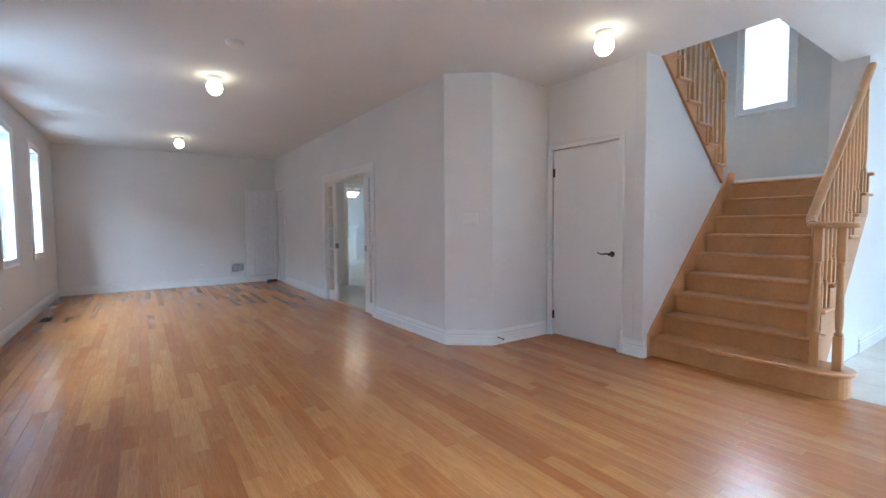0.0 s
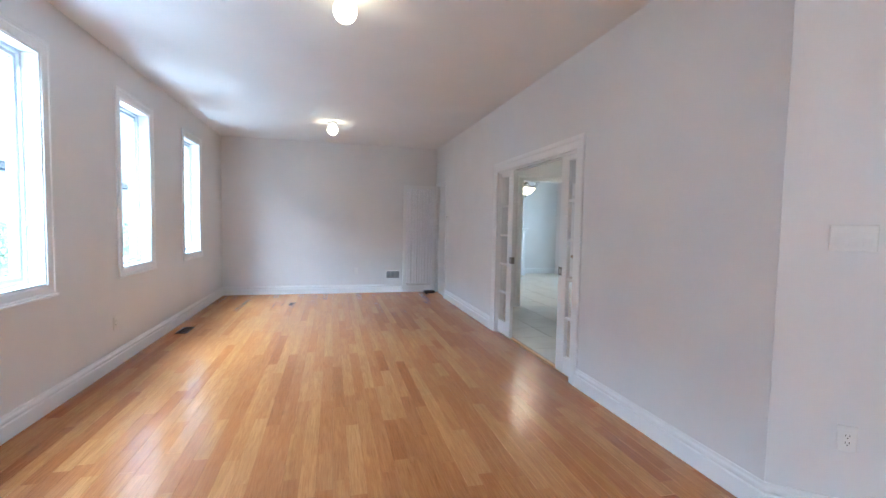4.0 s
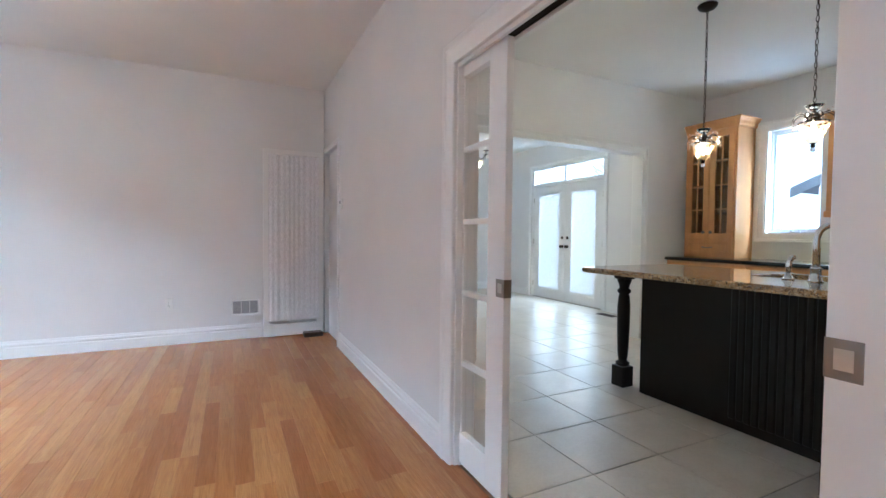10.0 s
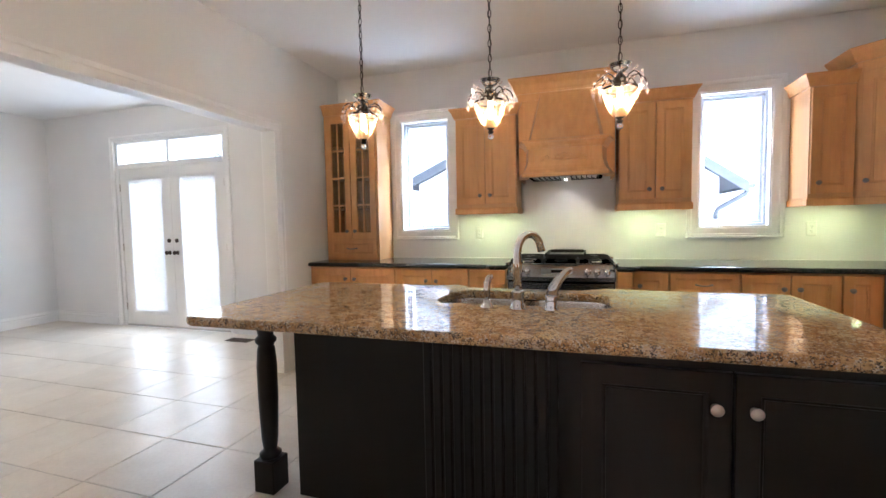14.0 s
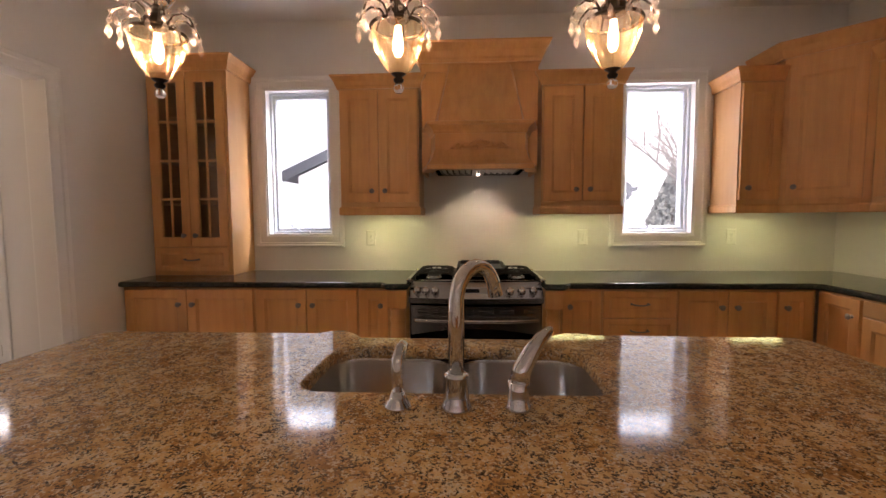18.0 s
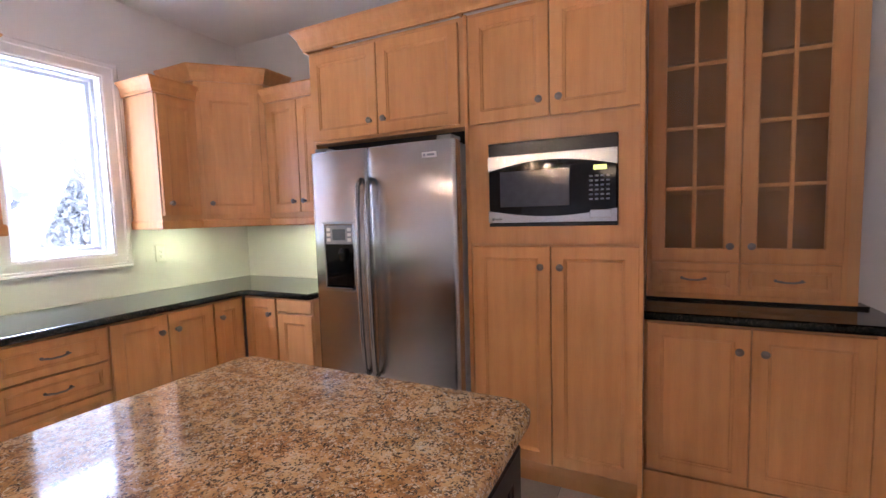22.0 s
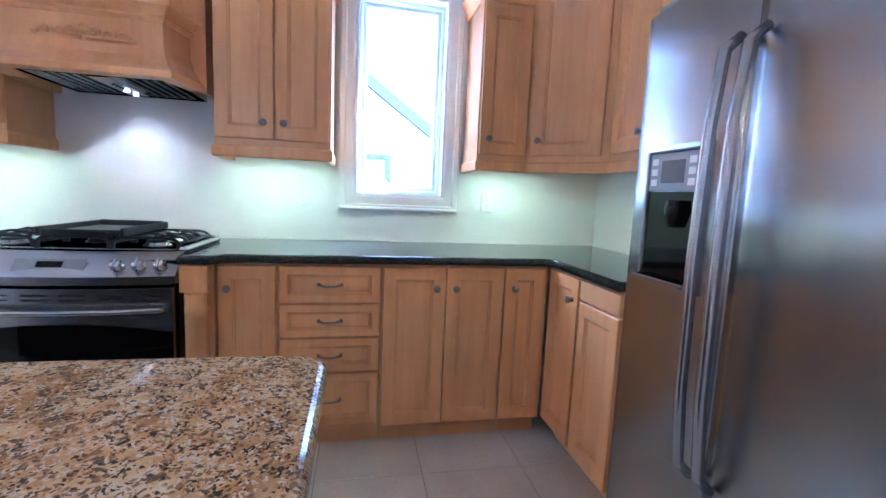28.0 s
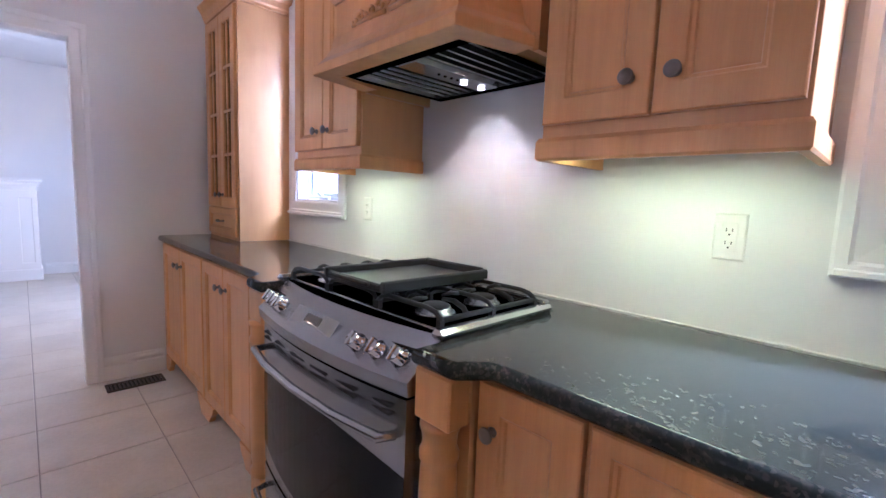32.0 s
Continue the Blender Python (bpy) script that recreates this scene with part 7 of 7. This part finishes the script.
# ---- outside ----
structure("ground", Shape().box(-400, 400, -400, 400, -0.75, -0.45), SNOW, "snow-covered ground around the house", "ground")
def haze_ring(r, z0, z1, n=48):
    s = Shape()
    ring = [(r * math.cos(2 * math.pi * i / n), r * math.sin(2 * math.pi * i / n)) for i in range(n)]
    return s.add([(x, y, z) for z in (z0, z1) for x, y in ring], [((i + 1) % n, i, n + i, n + (i + 1) % n) for i in range(n)])


structure("backdrop", haze_ring(85, -0.5, 58), OVERCAST, "bright overcast winter sky down to the horizon", "sky")
nb = thing("neighbour_house", "white neighbouring house with a grey gable fascia", "house", pose(12.4, 0, 0), kind="")
AY, AZ, S0, N0 = 6.10, 3.89, 3.28, 10.0        # apex and eave ends of the gable


def gable(y):
    return AZ - (0.715 * (AY - y) if y < AY else 0.45 * (y - AY))


part("wall", Shape().prism([(S0 + 0.37, -0.45), (N0 - 0.3, -0.45), (N0 - 0.3, gable(N0 - 0.3) - 0.12), (AY, AZ - 0.12), (S0 + 0.37, gable(S0 + 0.37) - 0.12)], 0.0, 8.0, "x"), SIDING, nb)
for k in range(21):
    z = -0.3 + k * 0.19
    lo, hi = max(S0 + 0.37, AY - (AZ - z - 0.32) / 0.715), min(N0 - 0.3, AY + (AZ - z - 0.32) / 0.45)
    if hi - lo < 0.2:
        break
    part("siding_board", Shape().prism([(-0.022, z), (0.0, z), (0.0, z + 0.18), (-0.004, z + 0.18)], lo, hi, "y"), SIDING, nb)
for e in (S0, N0):
    part("fascia", Shape().prism([(e, gable(e) - 0.19), (AY, AZ - 0.19), (AY, AZ), (e, gable(e))], -0.42, -0.38, "x"), FASCIA, nb)
    part("roof", Shape().prism([(e, gable(e) - 0.08), (AY, AZ - 0.08), (AY, AZ + 0.02), (e, gable(e) + 0.02)], -0.38, 8.3, "x"), FASCIA, nb)
part("gutter", Shape().prism([(S0 - 0.10, gable(S0) - 0.09), (S0 + 0.02, gable(S0) - 0.12), (S0 + 0.02, gable(S0) - 0.03), (S0 - 0.12, gable(S0) - 0.02)], -0.40, 8.0, "x"), FASCIA, nb)
wn2 = part("window", Shape().rings(0, 0.88, 0, 1.07, [(0, 0), (0, -0.05), (0.09, -0.05), (0.10, -0.01)]), FASCIA, nb, m=pose(-0.03, 5.48, 0.80, 0, 0, -90))
part("pane", Shape().box(0.1, 0.78, -0.02, -0.012, 0.1, 0.97), plain("far_pane", (0.25, 0.28, 0.31), 0.1), wn2)
part("downspout", Shape().tube([(-0.36, S0 + 0.02, gable(S0) - 0.12), (-0.34, S0 + 0.04, gable(S0) - 0.2), (-0.10, S0 + 0.40, 1.42), (-0.06, S0 + 0.43, 1.33), (-0.06, S0 + 0.43, -0.4)], 0.045, 8), FASCIA, nb)
nw_h = thing("neighbour_house", "pale neighbouring house with a low grey eave", "house", pose(-6.5, 0, 0))
part("wall", Shape().box(-8, 0, 6.8, 24, -0.45, 2.35), SIDING, nw_h)
part("eave", Shape().box(-8, 0.45, 6.4, 24.4, 2.35, 2.5), FASCIA, nw_h)
part("roof", Shape().prism([(0.45, 2.5), (-4.0, 4.6), (-8.4, 2.5)], 6.4, 24.4, "y"), SNOW, nw_h)


def limb(s, p, d, length, r, depth, rnd):
    q = p + d * length
    s.tube([p, p + d * length * 0.5 + Vector((rnd.uniform(-1, 1), rnd.uniform(-1, 1), 0)) * length * 0.05, q], [r, r * 0.82, r * 0.62], 5)
    if depth:
        for _ in range(3 if depth > 1 else 4):
            e = (d + Vector((rnd.uniform(-0.8, 0.8), rnd.uniform(-0.8, 0.8), rnd.uniform(-0.1, 0.6)))).normalized()
            limb(s, p + d * length * rnd.uniform(0.55, 1.0), e, length * rnd.uniform(0.55, 0.75), r * 0.55, depth - 1, rnd)


def bare_tree(x, y, h, seed):
    rnd = random.Random(seed)
    t = thing("bare_tree", "leafless winter tree with fine branching twigs", "tree", pose(x, y, -0.46), "winter trees")
    part("trunk", Shape().tube([(0, 0, 0), (0.05, 0.03, h * 0.2), (0, 0.08, h * 0.42)], [h * 0.022, h * 0.017, h * 0.014], 8), BARK, t)
    s = Shape()
    for k in range(6):
        z = h * (0.24 + 0.035 * k)
        d = Vector((math.cos(k * 2.4), math.sin(k * 2.4), 0.9)).normalized()
        limb(s, Vector((0.02, 0.05, z)), d, h * 0.24, h * 0.009, 3, rnd)
    limb(s, Vector((0, 0.08, h * 0.42)), Vector((0, 0, 1)), h * 0.26, h * 0.013, 3, rnd)
    part("branches", s, BARK, t)


for args in ((22, -2.9, 8.0, 1), (27, -6.2, 9.5, 2), (14, 14.5, 8, 4), (-7.0, 4.4, 7.5, 5), (-9, 5.6, 8.5, 6), (-12, 3.4, 9, 7), (-11, 8.5, 9.5, 8)):
    bare_tree(*args)


def leaf_clump(name, label, category, material, m, size, count, seed, leaf=0.05, cone=False):
    rnd = random.Random(seed)
    t = thing(name, label, category, m)
    s = Shape()
    for _ in range(count):
        if cone:
            u = rnd.random() ** 0.6
            a, r = rnd.uniform(0, 6.3), size[0] * u * rnd.uniform(0.75, 1.05)
            p = Vector((r * math.cos(a), r * math.sin(a), size[2] * (1 - u) + 0.2))
        else:
            p = Vector((rnd.uniform(-1, 1) * size[0], rnd.uniform(-1, 1) * size[1], rnd.random() ** 0.7 * size[2] * (0.8 + 0.2 * math.sin(rnd.random() * 9))))
        e = Euler((rnd.uniform(0, 6), rnd.uniform(0, 6), rnd.uniform(0, 6))).to_matrix()
        k = leaf * rnd.uniform(0.6, 1.5)
        s.add([p + e @ Vector(v) * k for v in ((-0.5, 0, 0), (0, -0.25, 0.05), (0.6, 0, 0), (0, 0.25, 0.05))], [(0, 1, 2, 3)])
    if cone:
        part("trunk", Shape().tube([(0, 0, 0), (0, 0, size[2] * 0.95)], [0.1, 0.015], 6), BARK, t)
    else:
        part("stems", Shape().tube([(-size[0] * 0.4, -size[1] * 0.5, 0), (0, -size[1] * 0.4, size[2] * 0.6)], 0.02, 5).tube([(size[0] * 0.3, size[1] * 0.5, 0), (0, size[1] * 0.4, size[2] * 0.6)], 0.02, 5), BARK, t)
    part("foliage", s, material, t)


leaf_clump("hedge", "clipped green hedge outside the living room", "shrub", LEAF, pose(-2.6, 8.6, -0.46), (0.55, 1.6, 1.75), 5200, 11, 0.085)
leaf_clump("hedge", "clipped green hedge outside the living room", "shrub", LEAF, pose(-3.4, 12.6, -0.46), (0.6, 1.7, 1.65), 4200, 14, 0.09)
leaf_clump("conifer", "far conifer painted pale for winter haze and a dusting of snow", "tree", NEEDLE, pose(46, -13, -0.46), (2.6, 2.6, 6.5), 2500, 12, 0.5, True)
leaf_clump("conifer", "far conifer painted pale for winter haze and a dusting of snow", "tree", NEEDLE, pose(44, -17, -0.46), (2.4, 2.4, 5.6), 2000, 13, 0.5, True)

# ---- floors ----
fl = structure("floor_living", Shape().box(-1.0, 2.925, -3.05, 10.3, DOWN, -0.012).box(2.925, 4.352, -3.05, 3.5, DOWN, -0.012), SUBFLOOR, "golden oak strip floor", "floor")
PWID = 0.0825
unit = Shape().add([(0.0002, 0, -0.0119), (PWID - 0.0002, 0, -0.0119), (PWID - 0.0002, 1, -0.0119), (0.0002, 1, -0.0119), (0.0002, 0.0003, -0.0006), (PWID - 0.0002, 0.0003, -0.0006), (PWID - 0.0002, 0.9997, -0.0006), (0.0002, 0.9997, -0.0006), (0.0009, 0.0007, 0), (PWID - 0.0009, 0.0007, 0), (PWID - 0.0009, 0.9993, 0), (0.0009, 0.9993, 0)],
                   [(0, 1, 5, 4), (1, 2, 6, 5), (2, 3, 7, 6), (3, 0, 4, 7), (4, 5, 9, 8), (5, 6, 10, 9), (6, 7, 11, 10), (7, 4, 8, 11), (8, 9, 10, 11)])
plank_mesh = unit.mesh("plank", False)
plank_mesh.materials.append(PLANK)
rnd = random.Random(4)
rest = Shape()
count = 0
x = -0.985
while x < 4.34:
    y_end = 10.28 if x < 2.84 else (3.49 if x < 4.0 else 3.2)
    y = -3.04 - rnd.uniform(0, 0.9)
    while y < y_end:
        ln = rnd.choice((0.35, 0.5, 0.62, 0.75, 0.9, 1.05, 1.2, 1.45))
        a, b = max(y, -3.04), min(y + ln, y_end)
        if b - a > 0.04:
            if -0.95 < x < 2.84 and 2.1 < (a + b) / 2 < 7.2 and count < 330:
                o = new("plank", plank_mesh)
                o.parent = fl
                o.matrix_basis = Matrix.Translation((x, a, 0)) @ Matrix.Diagonal((1, b - a, 1, 1))
                count += 1
            else:
                rest.add([(x + px, a + py * (b - a), pz) for px, py, pz in unit.v], unit.f)
        y += ln
    x += PWID
ro = part("planks", rest.mesh("planks", False), PLANK_FAR, fl)
ro["kind"] = "stuff"
tl = structure("floor_kitchen", Shape().box(2.966, 6.99, 3.6, 13.1, DOWN, -0.0016), GROUT, "beige porcelain tile floor", "floor")
structure("trim_threshold", Shape().box(2.9255, 2.9655, PK0 + 0.002, PK1 - 0.002, -0.05, 0.006, 0.004), MAPLE_SIDE, "oak threshold strip between wood and tile", "trim")
TP, TQ, TX0, TY0 = 0.455, 0.448, 3.89, 4.43
cache = {}


def lay_tile(parent, x0, x1, y0, y1, top=0.0):
    w, d = round(x1 - x0, 3), round(y1 - y0, 3)
    if w < 0.03 or d < 0.03:
        return
    if (w, d) not in cache:
        me = Shape().rings(0, w, 0, d, [(0.002, 0.0), (0.002, -0.0014), (0.0042, -0.003)], m=pose(0, 0, 0, -90)).mesh("tile")
        me.materials.append(TILE)
        cache[w, d] = me
    o = new("tile", cache[w, d])
    o.parent = parent
    o.matrix_basis = Matrix.Translation((x0, y0, top - 0.0012))


for i in range(-3, 8):
    for j in range(-3, 21):
        x0, y0 = TX0 + TP * i, TY0 + TQ * j
        lay_tile(tl, max(x0, 2.967), min(x0 + TP, 6.985), max(y0, 3.62), min(y0 + TQ, 13.06))
hf = structure("floor_hall", Shape().box(4.353, 7.1, -3.05, 1.25, DOWN, -0.0016), GROUT, "pale tile hall floor", "floor")
for i in range(7):
    for j in range(10):
        x0, y0 = 4.353 + TP * i, -3.04 + TQ * j
        lay_tile(hf, x0, min(x0 + TP, 7.095), y0, min(y0 + TQ, 1.24))
structure("floor_passage", Shape().box(2.982, 3.72, 9.3, 10.5, 0.0, 0.004), PLANK_FAR, "wood floor of the back passage", "floor")
